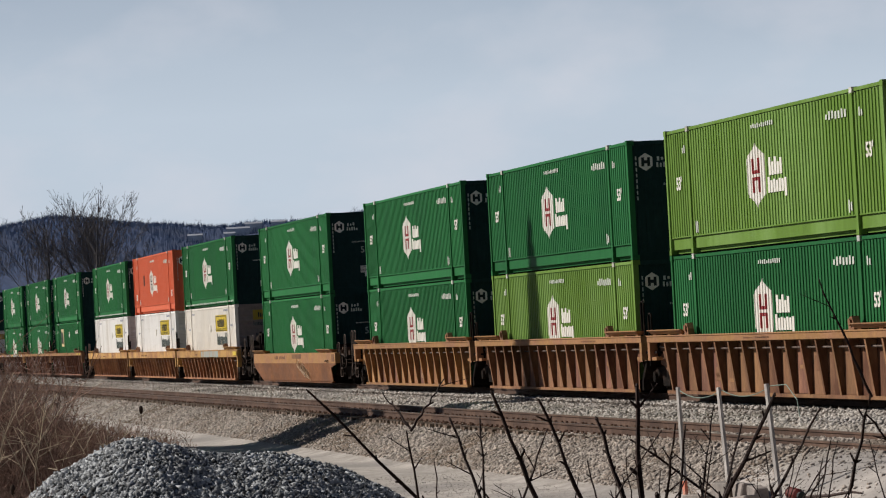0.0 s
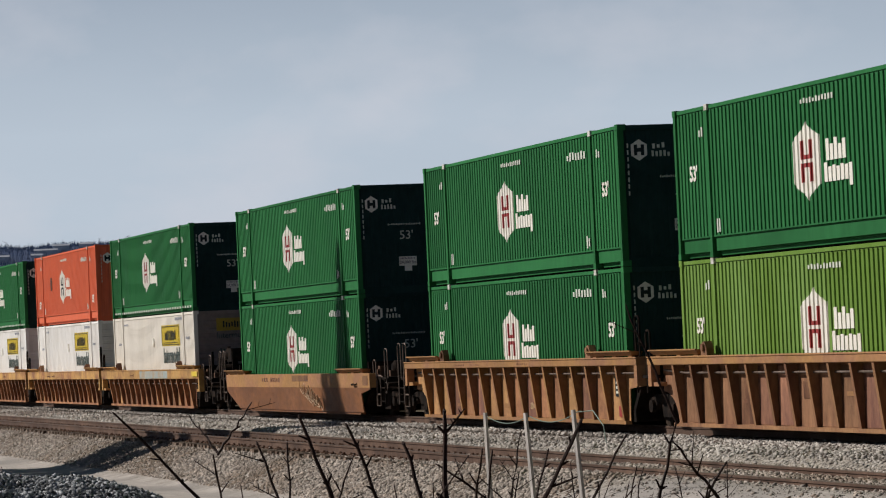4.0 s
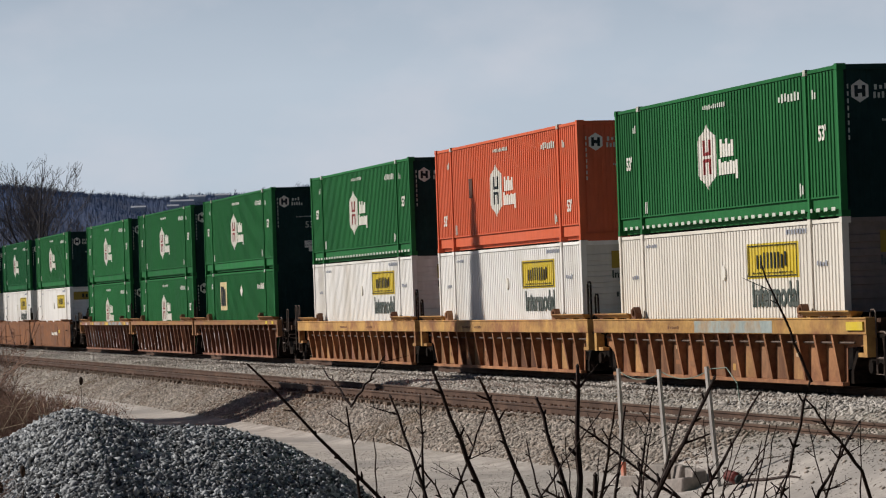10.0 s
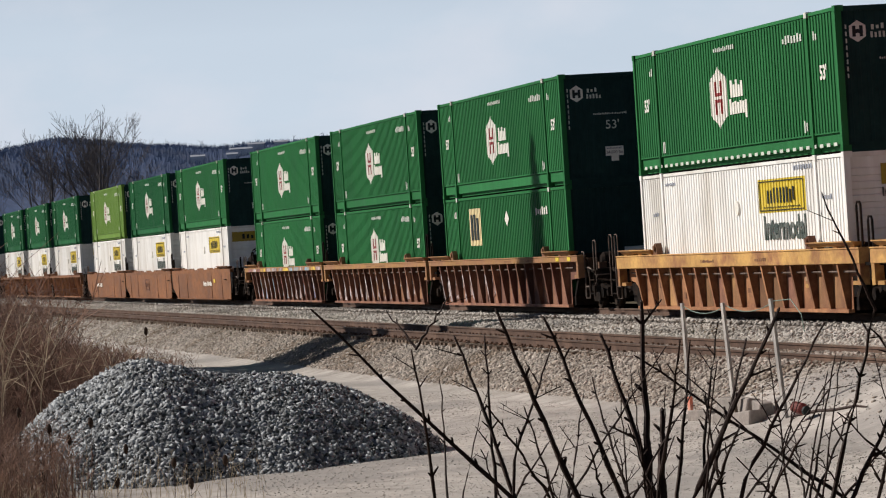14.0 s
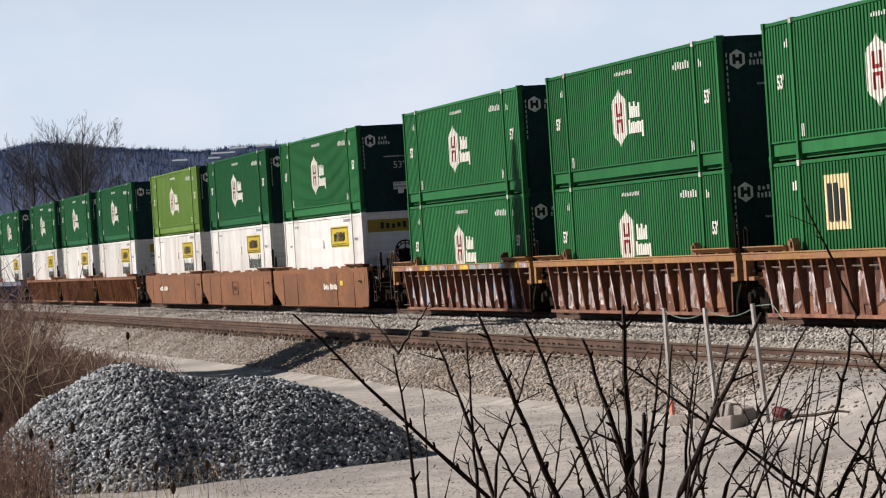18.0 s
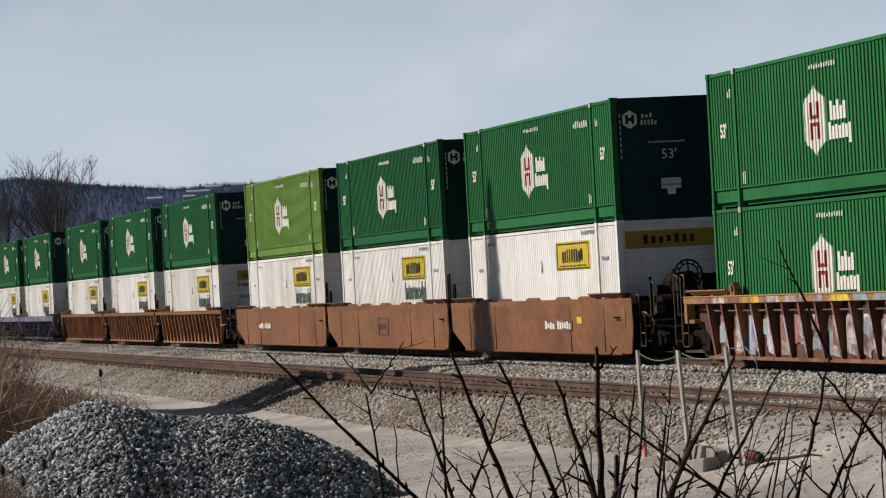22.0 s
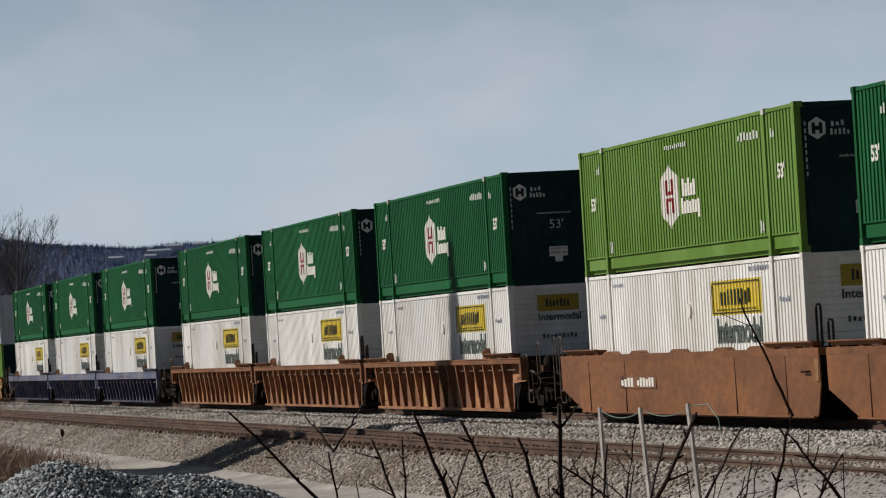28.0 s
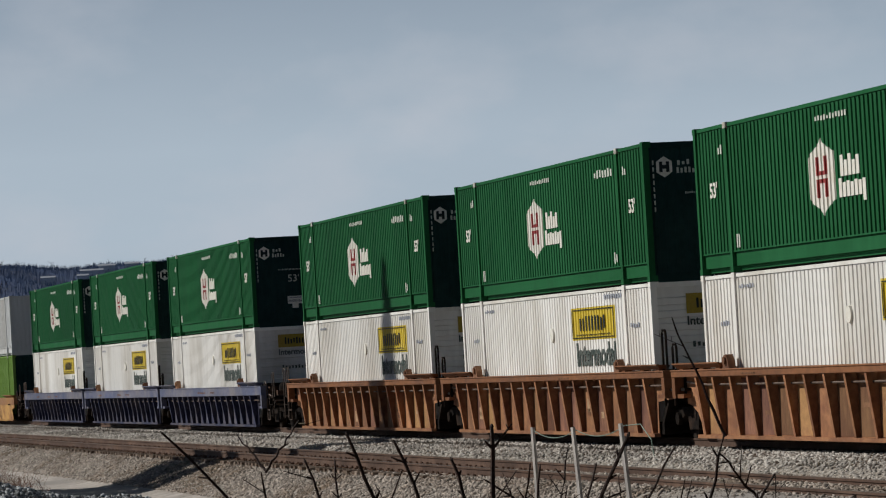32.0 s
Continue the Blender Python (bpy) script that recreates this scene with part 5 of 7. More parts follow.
        def wheel():
            bm = bmesh.new()
            n = 16
            ring = [(0, 0.33 * math.cos(k * math.tau / n), 0.33 * math.sin(k * math.tau / n)) for k in range(n + 1)]
            tube(bm, ring, [0.025] * (n + 1), 5)
            inner = [(0, 0.24 * math.cos(k * math.tau / n), 0.24 * math.sin(k * math.tau / n)) for k in range(n + 1)]
            tube(bm, inner, [0.018] * (n + 1), 5)
            for k in range(12):
                t = k * math.tau / 12
                tube(bm, [(0, 0.07 * math.cos(t), 0.07 * math.sin(t)) if k % 3 == 0 else (0, 0.24 * math.cos(t), 0.24 * math.sin(t)), (0, 0.33 * math.cos(t), 0.33 * math.sin(t))], [0.02, 0.02], 4)
            hub = [bm.verts.new((dx, 0.09 * math.cos(k * math.tau / 8), 0.09 * math.sin(k * math.tau / 8))) for dx in (-0.03, 0.03) for k in range(8)]
            bm.faces.new(hub[:8])
            bm.faces.new(list(reversed(hub[8:])))
            for k in range(8):
                bm.faces.new((hub[k], hub[8 + k], hub[8 + (k + 1) % 8], hub[(k + 1) % 8]))
            return mesh_of("brake_wheel", bm, M["undergear"])
        if brake == "wheel":
            part("brake_wheel", shared("bwheel", wheel), None, car, "spoked hand-brake wheel", m=pose(x + d * 2.9, -0.45, 1.92))


def stanchions(car, x):
    """Upright handrails beside the joint between two wells."""
    for s in (-1, 1):
        for a, top in ((1.05, 2.25), (1.72, 1.95)):
            part("handrail", shared(("handrail", s, top), lambda: mesh_of("handrail", tube(bmesh.new(), [(0, s * 1.46, 0.7), (0, s * 1.46, top - 0.06), (0.05, s * 1.46, top), (0.21, s * 1.46, top), (0.26, s * 1.46, top - 0.06), (0.26, s * 1.46, 0.95)], [0.026] * 6, 6), M["undergear"])), None, car, m=pose(x + a, 0, 0))
    part("step", shared("jstep", lambda: mesh_of("step", blocks((1.0, 2.5, -1.5, -1.35, 1.0, 1.06), (1.0, 2.5, 1.35, 1.5, 1.0, 1.06)), M["undergear"])), None, car, m=pose(x, 0, 0))


# units, style, sheets, sill, height of the sill's top, depth of its face
CARS = (
    ((0, 1, 2), "ribbed", "rust_sheet_pale", "tan", 1.43, 0.17, "rusty brown ribbed articulated well car with tan sills"),
    ((3,), "smooth", "brown", "tan", 1.16, 0.38, "tan and brown smooth-sided well car"),
    ((4, 5, 6), "ribbed", "ochre_sheet", "ochre", 1.36, 0.32, "ochre ribbed articulated well car with yellow marks"),
    ((7, 8, 9), "ribbed", "maroon", "tan", 1.42, 0.17, "dark maroon ribbed articulated well car with sprayed paint"),
    ((10, 11, 12), "smooth", "brown", "brown", 1.43, 0.14, "red-brown smooth-sided articulated well car"),
    ((13, 14, 15), "ribbed", "ochre_sheet", "brown", 1.43, 0.15, "dark rust ribbed articulated well car"),
    ((16, 17, 18), "ribbed", "blue", "blue_light", 1.38, 0.30, "dark blue ribbed articulated well car"),
    ((19,), "smooth", "ochre", "tan", 1.20, 0.34, "ochre smooth-sided well car"),
)
SCRAWLS = {7: ("scrawl_pale", "scrawl_pale", "maroon"), 8: ("scrawl_pale", "scrawl_pale", "scrawl_pale", "sheet_rust"),
           9: ("scrawl_blue", "scrawl_pale", "scrawl_sky", "scrawl_pale", "scrawl_rose", "scrawl_pale", "scrawl_pale")}
for units, style, sheet, sill, top, face, label in CARS:
    base = UNITS[units[0]][0]
    car = tagged(new("well_car"), label, "rail car", "cars of the train")
    car.matrix_basis = pose(base, TRACK_Y, 0)
    for j, u in enumerate(units):
        x = UNITS[u][0] - base
        ends = (1.45 if j < len(units) - 1 else 1.65, 2.05 if j == 0 else 1.5)
        if style == "ribbed":
            skin = "sheet_rust" if u < 2 else "ochre_pale" if u == 2 else "rust_rose" if u in (7, 8) else sheet
            ribbed_unit(car, x, skin, sill, 50 + u, top, face, ends, SCRAWLS.get(u), "rust_sheet_pale" if u < 2 else "tan" if u == 2 else "rust_rose" if u in (7, 8, 9) else None)
        else:
            smooth_unit(car, x, sheet, sill, 80 + u, top, face, ends)
        if j:
            gap = UNITS[units[j - 1]][0] - UNITS[u][0] - LENGTH
            truck(car, x + LENGTH + gap / 2)
            stanchions(car, x + LENGTH)
    truck(car, LENGTH + 1.85)
    truck(car, x - 1.85)
    end_gear(car, LENGTH, 1, "wheel" if label.startswith("red-brown") else "stand" if label.startswith("ochre ribbed") else None)
    end_gear(car, x, -1, "stand" if len(units) == 1 else None)
    if label.startswith("rusty brown"):
        plate = part("marking_plate", blocks((LENGTH - 0.75, LENGTH - 0.1, -OUT + 0.24, -OUT + 0.262, 0.62, 1.08)), M["black"], car, "black plate with pale bars", m=pose(UNITS[2][0] - base, 0, 0))
        tagged(part("writing", blocks(*[(LENGTH - 0.68, LENGTH - 0.2 - 0.08 * k, -OUT + 0.234, -OUT + 0.24, 0.68 + 0.1 * k, 0.73 + 0.1 * k) for k in range(3)]), M["decal_dim"], plate), kind="stuff")
        part("red_mark", blocks((LENGTH - 0.55, LENGTH - 0.12, -OUT + 0.24, -OUT + 0.262, 0.20, 0.42)), M["red"], car, m=pose(UNITS[2][0] - base, 0, 0))
    if label.startswith("dark maroon"):
        for a in (LENGTH - 0.35, LENGTH + 0.95):
            part("yellow_mark", shared("sillmark", lambda: mesh_of("yellow_mark", blocks((0, 0.36, -OUT - 0.010, -OUT - 0.002, 1.28, 1.38)), M["yellow"])), None, car, "yellow painted patch", m=pose(a, 0, 0))
        rnd = random.Random(5)
        xx = -0.6
        while xx < LENGTH + 0.6:
            w = rnd.uniform(0.5, 1.4)
            part("sill_paint", prism(bmesh.new(), [(xx, 1.26), (xx + w, 1.26), (xx + w + rnd.uniform(-0.2, 0.1), 1.385), (xx + rnd.uniform(-0.1, 0.2), 1.385)], "y", -OUT - 0.006, -OUT - 0.002), M[rnd.choice(("scrawl_sky", "scrawl_pale", "scrawl_sky", "scrawl_yellow", "scrawl_rose"))], car, "sprayed paint on the sill", m=pose(UNITS[9][0] - base, 0, 0))
            xx += w + rnd.uniform(0.15, 0.5)
    if label.startswith("ochre ribbed"):
        part("yellow_mark", blocks((LENGTH + 1.0, LENGTH + 1.95, -OUT - 0.036, -OUT - 0.002, 1.12, 1.28)), M["yellow"], car, "yellow painted patch")
        part("blue_patch", blocks((7.0, 12.5, -OUT - 0.006, -OUT - 0.002, 1.06, 1.31)), M["teal_pale"], car, "faded pale teal paint along the sill")
    MOVING.append((car, base, 0.0))


# ---- ground ----
def smooth(a, b, v):
    t = min(max((v - a) / (b - a), 0), 1)
    return t * t * (3 - 2 * t)


def ground_height(x, y):
    """The bank under the camera, the flat beside the track, the beds of both tracks."""
    r = math.hypot(x, y)
    z = -1.2 + 0.12 * smooth(-85, -50, x) * smooth(11, 14, y)
    z += (0.37 + 1.2) * (1 - smooth(2, 26, r)) * (1 - smooth(6, 12, y))
    z += 0.10 * noise.noise((x * 0.09, y * 0.16, 0)) * (1 - smooth(14, 16, y)) + 0.03 * noise.noise((x * 0.5, y * 0.6, 3)) * (1 - smooth(15, 17, y))
    z += 0.72 * smooth(15.2, 17.7, y)
    z += 0.20 * smooth(-57, -52, x) * (1 - smooth(-36, -30, x)) * smooth(14.6, 16.2, y) * (1 - smooth(16.4, 18.0, y))
    z += 0.20 * smooth(20.0, 20.7, y)
    z -= 0.85 * smooth(26.2, 28.5, y)
    z += 4.0 * smooth(60, 400, y)
    return z


def grid_axis(marks):
    out = []
    for a, b, step in marks:
        n = max(1, round((b - a) / step))
        out += [a + (b - a) * i / n for i in range(n)]
    return out + [marks[-1][1]]


def sheet_mesh(name, xs, ys, height, mat):
    verts = [(x, y, height(x, y)) for y in ys for x in xs]
    w = len(xs)
    faces = [(j * w + i, j * w + i + 1, (j + 1) * w + i + 1, (j + 1) * w + i) for j in range(len(ys) - 1) for i in range(w - 1)]
    me = bpy.data.meshes.new(name)
    me.from_pydata(verts, [], faces)
    me.materials.append(mat)
    me.shade_smooth()
    return me


xs = grid_axis(((-4500, -700, 200), (-700, -180, 20), (-180, -30, 0.6), (-30, 20, 1.2), (20, 400, 20), (400, 4500, 300)))
ys = grid_axis(((-4500, -300, 300), (-300, -20, 20), (-20, 3, 1.5), (3, 30, 0.4), (30, 80, 5), (80, 400, 30), (400, 4500, 300)))
tagged(new("ground", sheet_mesh("ground", xs, ys, ground_height, M["ground"])), "pale gravelly dirt beside the railway", "ground", kind="structure")


# ---- loose stones ----
ICO = np.array([(-0.5, 0.81, 0), (0.5, 0.81, 0), (-0.5, -0.81, 0), (0.5, -0.81, 0), (0, -0.5, 0.81), (0, 0.5, 0.81), (0, -0.5, -0.81), (0, 0.5, -0.81), (0.81, 0, -0.5), (0.81, 0, 0.5), (-0.81, 0, -0.5), (-0.81, 0, 0.5)])
ICO_F = np.array([(0, 11, 5), (0, 5, 1), (0, 1, 7), (0, 7, 10), (0, 10, 11), (1, 5, 9), (5, 11, 4), (11, 10, 2), (10, 7, 6), (7, 1, 8), (3, 9, 4), (3, 4, 2), (3, 2, 6), (3, 6, 8), (3, 8, 9), (4, 9, 5), (2, 4, 11), (6, 2, 10), (8, 6, 7), (9, 8, 1)])
OCT = np.array([(1, 0, 0), (-1, 0, 0), (0, 1, 0), (0, -1, 0), (0, 0, 1), (0, 0, -1)], float)
OCT_F = np.array([(0, 2, 4), (2, 1, 4), (1, 3, 4), (3, 0, 4), (2, 0, 5), (1, 2, 5), (3, 1, 5), (0, 3, 5)])


def stones(name, places, size, mat, seed, fine=False, flat=0.75):
    """Many small angular stones in one mesh, at the places given."""
    rng = np.random.default_rng(seed)
    base, tri = (ICO, ICO_F) if fine else (OCT, OCT_F)
    n, k = len(places), len(base)
    v = base[None] * rng.uniform(0.6, 1.3, (n, k, 1)) * rng.uniform(0.6, 1.45, (n, 1, 3))
    q = rng.normal(size=(n, 4))
    q /= np.linalg.norm(q, axis=1)[:, None]
    w, x, y, z = q.T
    rot = np.stack([np.stack([1 - 2 * (y * y + z * z), 2 * (x * y - z * w), 2 * (x * z + y * w)], -1),
                    np.stack([2 * (x * y + z * w), 1 - 2 * (x * x + z * z), 2 * (y * z - x * w)], -1),
                    np.stack([2 * (x * z - y * w), 2 * (y * z + x * w), 1 - 2 * (x * x + y * y)], -1)], 1)
    v = np.einsum("nij,nkj->nki", rot, v) * (size * rng.uniform(0.6, 1.35, (n, 1, 1)))
    v[:, :, 2] *= flat
    v = (v + np.asarray(places)[:, None]).reshape(-1, 3)
    f = (tri[None] + (np.arange(n) * k)[:, None, None]).reshape(-1, 3)
    me = bpy.data.meshes.new(name)
    me.vertices.add(len(v))
    me.vertices.foreach_set("co", v.ravel())
    me.loops.add(f.size)
    me.loops.foreach_set("vertex_index", f.ravel().astype(np.int32))
    me.polygons.add(len(f))
    me.polygons.foreach_set("loop_start", (np.arange(len(f)) * 3).astype(np.int32))
    me.materials.append(mat)
    me.update(calc_edges=True)
    return me


def strewn(n, x0, x1, y0, y1, seed, height=ground_height, near=1.0):
    """Places on the ground, denser towards x1 where near is above 1."""
    rng = np.random.default_rng(seed)
    u = rng.uniform(0, 1, n) ** (1 / near)
    x = x0 + (x1 - x0) * u
    y = rng.uniform(y0, y1, n)
    return [(a, b, height(a, b)) for a, b, c in zip(x, y, rng.uniform(0, 1, n)) if near == 1.0 or b > 17.75 or c > 0.96 * smooth(-59, -55, a)]


def bed(x, y):
    return ground_height(x, y) + 0.02


tagged(new("ballast_near", stones("ballast_near", strewn(75000, -150, -34, 15.7, 20.2, 1, near=1.5) + strewn(22000, -330, -145, 15.7, 20.2, 4, near=1.6), 0.044, M["stone"], 11)), "tan-grey ballast stones of the near track", "ballast", kind="stuff")
tagged(new("ballast_far", stones("ballast_far", strewn(30000, -160, -40, 20.1, 23.0, 2, near=1.5) + strewn(12000, -360, -155, 20.1, 23.0, 6, near=1.6) + strewn(14000, -170, -34, 22.1, 23.0, 16, height=lambda x, y: -0.19, near=1.4) + strewn(4000, -340, -165, 22.1, 23.0, 17, height=lambda x, y: -0.19, near=1.4), 0.047, M["stone_white"], 12)), "pale fresh ballast stones under the train's track", "ballast", kind="stuff")
tagged(new("loose_gravel", stones("loose_gravel", strewn(22000, -75, -33, 7.0, 16.0, 3) + strewn(9000, -60, -38, 12.5, 17.8, 7), 0.0135, M["stone_white"], 13)), "scattered pale gravel on the dirt", "gravel", kind="stuff")


# ---- gravel pile ----
CREST_Y = (3.2, 4.1, 4.6, 5.1, 5.75, 6.2, 6.5, 6.9, 7.35, 7.7, 8.0, 8.3, 8.8, 9.3, 9.8, 10.25, 10.7, 11.3)
CREST_H = (-0.4, 0.25, 0.75, 1.12, 1.43, 1.61, 1.66, 1.57, 1.39, 1.28, 1.25, 1.27, 1.19, 1.05, 0.84, 0.58, 0.25, -0.4)


def pile_height(x, y):
    """A long heap with two tops, tipped in two loads."""
    crest = float(np.interp(y + 0.12 * noise.noise((x * 1.3, y * 1.3, 7)), CREST_Y, CREST_H))
    away = abs(x + 55.0) / (3.3 + 0.5 * noise.noise((y * 0.8, 4, 1)))
    return crest - 1.45 * away ** 1.5 + 0.05 * noise.noise((x * 1.7, y * 1.7, 9))


def pile_surface(x, y):
    return ground_height(x, y) + max(pile_height(x, y), -0.15)


gravel_pile = tagged(new("gravel_pile"), "heap of fresh blue-grey crushed stone on the dirt", "gravel pile")
gravel_pile.location = (-56, 7.5, ground_height(-56, 7.5))
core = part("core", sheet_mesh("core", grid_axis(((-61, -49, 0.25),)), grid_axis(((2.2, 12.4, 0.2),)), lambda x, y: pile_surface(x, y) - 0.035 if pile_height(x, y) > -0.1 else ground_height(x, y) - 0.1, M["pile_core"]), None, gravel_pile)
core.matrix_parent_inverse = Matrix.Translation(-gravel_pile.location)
rng = np.random.default_rng(5)
spots = []
while len(spots) < 60000:
    x, y = rng.uniform(-60, -49.5), rng.uniform(2.6, 12.2)
    if pile_height(x, y) > rng.uniform(-0.16, 0.03) and (x > -56.8 or rng.random() < 0.25):
        spots.append((x, y, pile_surface(x, y) + rng.uniform(-0.035, 0.03)))
rubble = part("rubble", stones("rubble", spots, 0.047, M["stone_blue"], 15, flat=0.9), None, gravel_pile)
tagged(rubble, "angular blue-grey stones", kind="stuff")
rubble.matrix_parent_inverse = Matrix.Translation(-gravel_pile.location)

# ---- tracks ----
NEAR_Y, NEAR_Z = 18.6, -0.25


def rail(name, y, z, label):
    top = tagged(new(name), label, "rail", kind="structure")
    top.location = (0, y, z)
    part("web", prism(bmesh.new(), [(-0.075, -0.18), (0.075, -0.18), (0.075, -0.165), (0.014, -0.145), (0.012, -0.05), (0.034, -0.04), (0.034, -0.006), (-0.034, -0.006), (-0.034, -0.04), (-0.012, -0.05), (-0.014, -0.145), (-0.075, -0.165)], "x", -1500, 500), M["rail"], top)
    part("head", blocks((-1500, 500, -0.03, 0.03, -0.006, 0.0)), M["railhead"], top)
    return top


for yy, zz, lab in ((TRACK_Y, 0.0, "rusty steel rail under the train"), (NEAR_Y, NEAR_Z, "rusty brown steel rail of the empty track")):
    for g in (-0.753, 0.753):
        rail("rail", yy + g, zz, lab)

tie_mesh = mesh_of("tie", blocks((-0.115, 0.115, -1.3, 1.3, -0.18, 0.0, 0.008, 0.008)), M["tie"])
plate_mesh = mesh_of("tie_plate", blocks((-0.1, 0.1, -0.18, 0.18, 0, 0.02), (-0.06, -0.03, 0.085, 0.115, 0.02, 0.055), (0.03, 0.06, 0.085, 0.115, 0.02, 0.055), (-0.06, -0.03, -0.115, -0.085, 0.02, 0.055), (0.03, 0.06, -0.115, -0.085, 0.02, 0.055)), M["plate"])
near_ties = tagged(new("track_bed"), "weathered wooden ties of the empty track", "track", kind="structure")
rnd = random.Random(8)
for k in range(300):
    tie = part("tie", tie_mesh, None, near_ties, m=pose(-190 + k * 0.51 + rnd.uniform(-0.02, 0.02), NEAR_Y + rnd.uniform(-0.04, 0.04), NEAR_Z - 0.185, 0, 0, rnd.uniform(-0.8, 0.8)))
    for g in (-0.753, 0.753):
        part("tie_plate", plate_mesh, None, tie, m=pose(0, g, 0.0))
bm = bmesh.new()
for k in range(500):
    box(bm, -445.1 + k * 0.51, -444.87 + k * 0.51, NEAR_Y - 1.3, NEAR_Y + 1.3, NEAR_Z - 0.365, NEAR_Z - 0.185)
tagged(part("ties", bm, M["tie"], near_ties), kind="stuff")
far_ties = tagged(new("track_bed"), "wooden ties under the train", "track", kind="structure")
bm = bmesh.new()
for k in range(420):
    box(bm, -215 + k * 0.51, -214.77 + k * 0.51, TRACK_Y - 1.3, TRACK_Y + 1.3, -0.36, -0.185)
tagged(part("ties", bm, M["tie"], far_ties), kind="stuff")


# ---- sticks: stems, twigs and stalks ----
def sticks(name, segs, mat, sides=3):
    """Many tapered straight pieces in one mesh; a row a piece: both ends and both radii."""
    s = np.asarray(segs, float)
    p0, p1, r0, r1 = s[:, 0:3], s[:, 3:6], s[:, 6], s[:, 7]
    d = p1 - p0
    d /= np.maximum(np.linalg.norm(d, axis=1), 1e-9)[:, None]
    ref = np.where(np.abs(d[:, 2:3]) < 0.9, np.array([[0, 0, 1.0]]), np.array([[1.0, 0, 0]]))
    a = np.cross(d, ref)
    a /= np.linalg.norm(a, axis=1)[:, None]
    b = np.cross(d, a)
    ang = np.arange(sides) * math.tau / sides
    ring = a[:, None] * np.cos(ang)[None, :, None] + b[:, None] * np.sin(ang)[None, :, None]
    v = np.concatenate([p0[:, None] + ring * r0[:, None, None], p1[:, None] + ring * r1[:, None, None]], 1).reshape(-1, 3)
    quad = np.array([(k, (k + 1) % sides, sides + (k + 1) % sides, sides + k) for k in range(sides)])
    f = (quad[None] + (np.arange(len(s)) * 2 * sides)[:, None, None]).reshape(-1, 4)
    me = bpy.data.meshes.new(name)
    me.vertices.add(len(v))
    me.vertices.foreach_set("co", v.ravel())
    me.loops.add(f.size)
    me.loops.foreach_set("vertex_index", f.ravel().astype(np.int32))
    me.polygons.add(len(f))
    me.polygons.foreach_set("loop_start", (np.arange(len(f)) * 4).astype(np.int32))
    me.materials.append(mat)
    me.update(calc_edges=True)
    return me


def at_range(turn, dist):
    """A spot on the plan by its direction from the camera and its distance."""
    return -dist * math.cos(radians(turn)), dist * math.sin(radians(turn))


# ---- hills ----
RIDGE = 3000.0


def ridge_top(turn):
    el = 1.90 + 0.10 * math.sin((turn - 3.4) * 0.9) * (1 if turn < 12 else 0.5) - 0.012 * max(turn - 6, 0)
    el += 0.03 * noise.noise((turn * 1.1, 5, 0)) - 0.10 * (1 - smooth(3.6, 6.0, turn))
    return max(EYE[2] + RIDGE * math.tan(radians(max(el, 0.7))), 25)


def hill_at(turn, k):
    """A point on the hillside, k from 0 at its foot to 1 on its crest and on to 1.3 behind it."""
    dist = 1500 + (RIDGE - 1500) * k
    rise = math.sin(min(k, 1) * math.pi / 2) ** 1.35 if k <= 1 else 1 - (k - 1) * 0.5
    z = (ridge_top(turn) - 6) * rise + 6 * noise.noise((turn * 0.8, k * 5, 2)) * smooth(0, 0.3, k) * (1 - smooth(0.85, 1, k)) - 2
    x, y = at_range(turn, dist)
    return x, y, z


turns = grid_axis(((-40, 0, 2), (0, 24, 0.25), (24, 110, 3)))
ks = [i / 22 * 1.3 for i in range(23)]
w = len(turns)
me = bpy.data.meshes.new("hills")
me.from_pydata([hill_at(a, k) for k in ks for a in turns], [], [(j * w + i, j * w + i + 1, (j + 1) * w + i + 1, (j + 1) * w + i) for j in range(len(ks) - 1) for i in range(w - 1)])
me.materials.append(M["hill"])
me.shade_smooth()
tagged(new("hills", me), "long wooded ridge in the distance, painted haze-blue", "hill", kind="structure")
rnd = random.Random(21)
segs, clumps = [], []
for i in range(34000):
    turn = rnd.uniform(1.5, 22)
    x, y, z = hill_at(turn, 1.0 - rnd.random() ** 1.3 * 0.62)
    tall, lx = rnd.uniform(1.6, 4.2), rnd.uniform(-1.4, 1.4)
    clumps.append((x, y, z - 0.6, x + lx, y, z + tall, rnd.uniform(0.15, 0.5), 0.08))
for i in range(5200):
    turn = rnd.uniform(1.5, 22)
    x, y, z = hill_at(turn, rnd.uniform(0.90, 1.01))
    tall = rnd.uniform(2.4, 4.6) * (1.9 if rnd.random() < 0.03 else 1) * (1 + 0.5 * noise.noise((turn * 3, 0, 8)))
    segs.append((x, y, z, x, y, z + tall * 0.7, 0.18, 0.10))
    for j in range(8):
        h0, t = rnd.uniform(0.3, 0.8) * tall, rnd.uniform(0, math.tau)
        r = rnd.uniform(0.15, 0.4) * tall
        segs.append((x, y, z + h0, x + r * math.cos(t), y + r * math.sin(t), z + h0 + rnd.uniform(0.05, 0.35) * tall, 0.13, 0.06))
tagged(new("crest_trees", sticks("crest_trees", segs, M["forest"])), "bare trees along the far crest, painted haze-blue", "trees", kind="stuff")
tagged(new("hillside_woods", sticks("hillside_woods", clumps, M["woods_far"])), "bare woods covering the far ridge, painted haze-blue", "woods", kind="stuff")


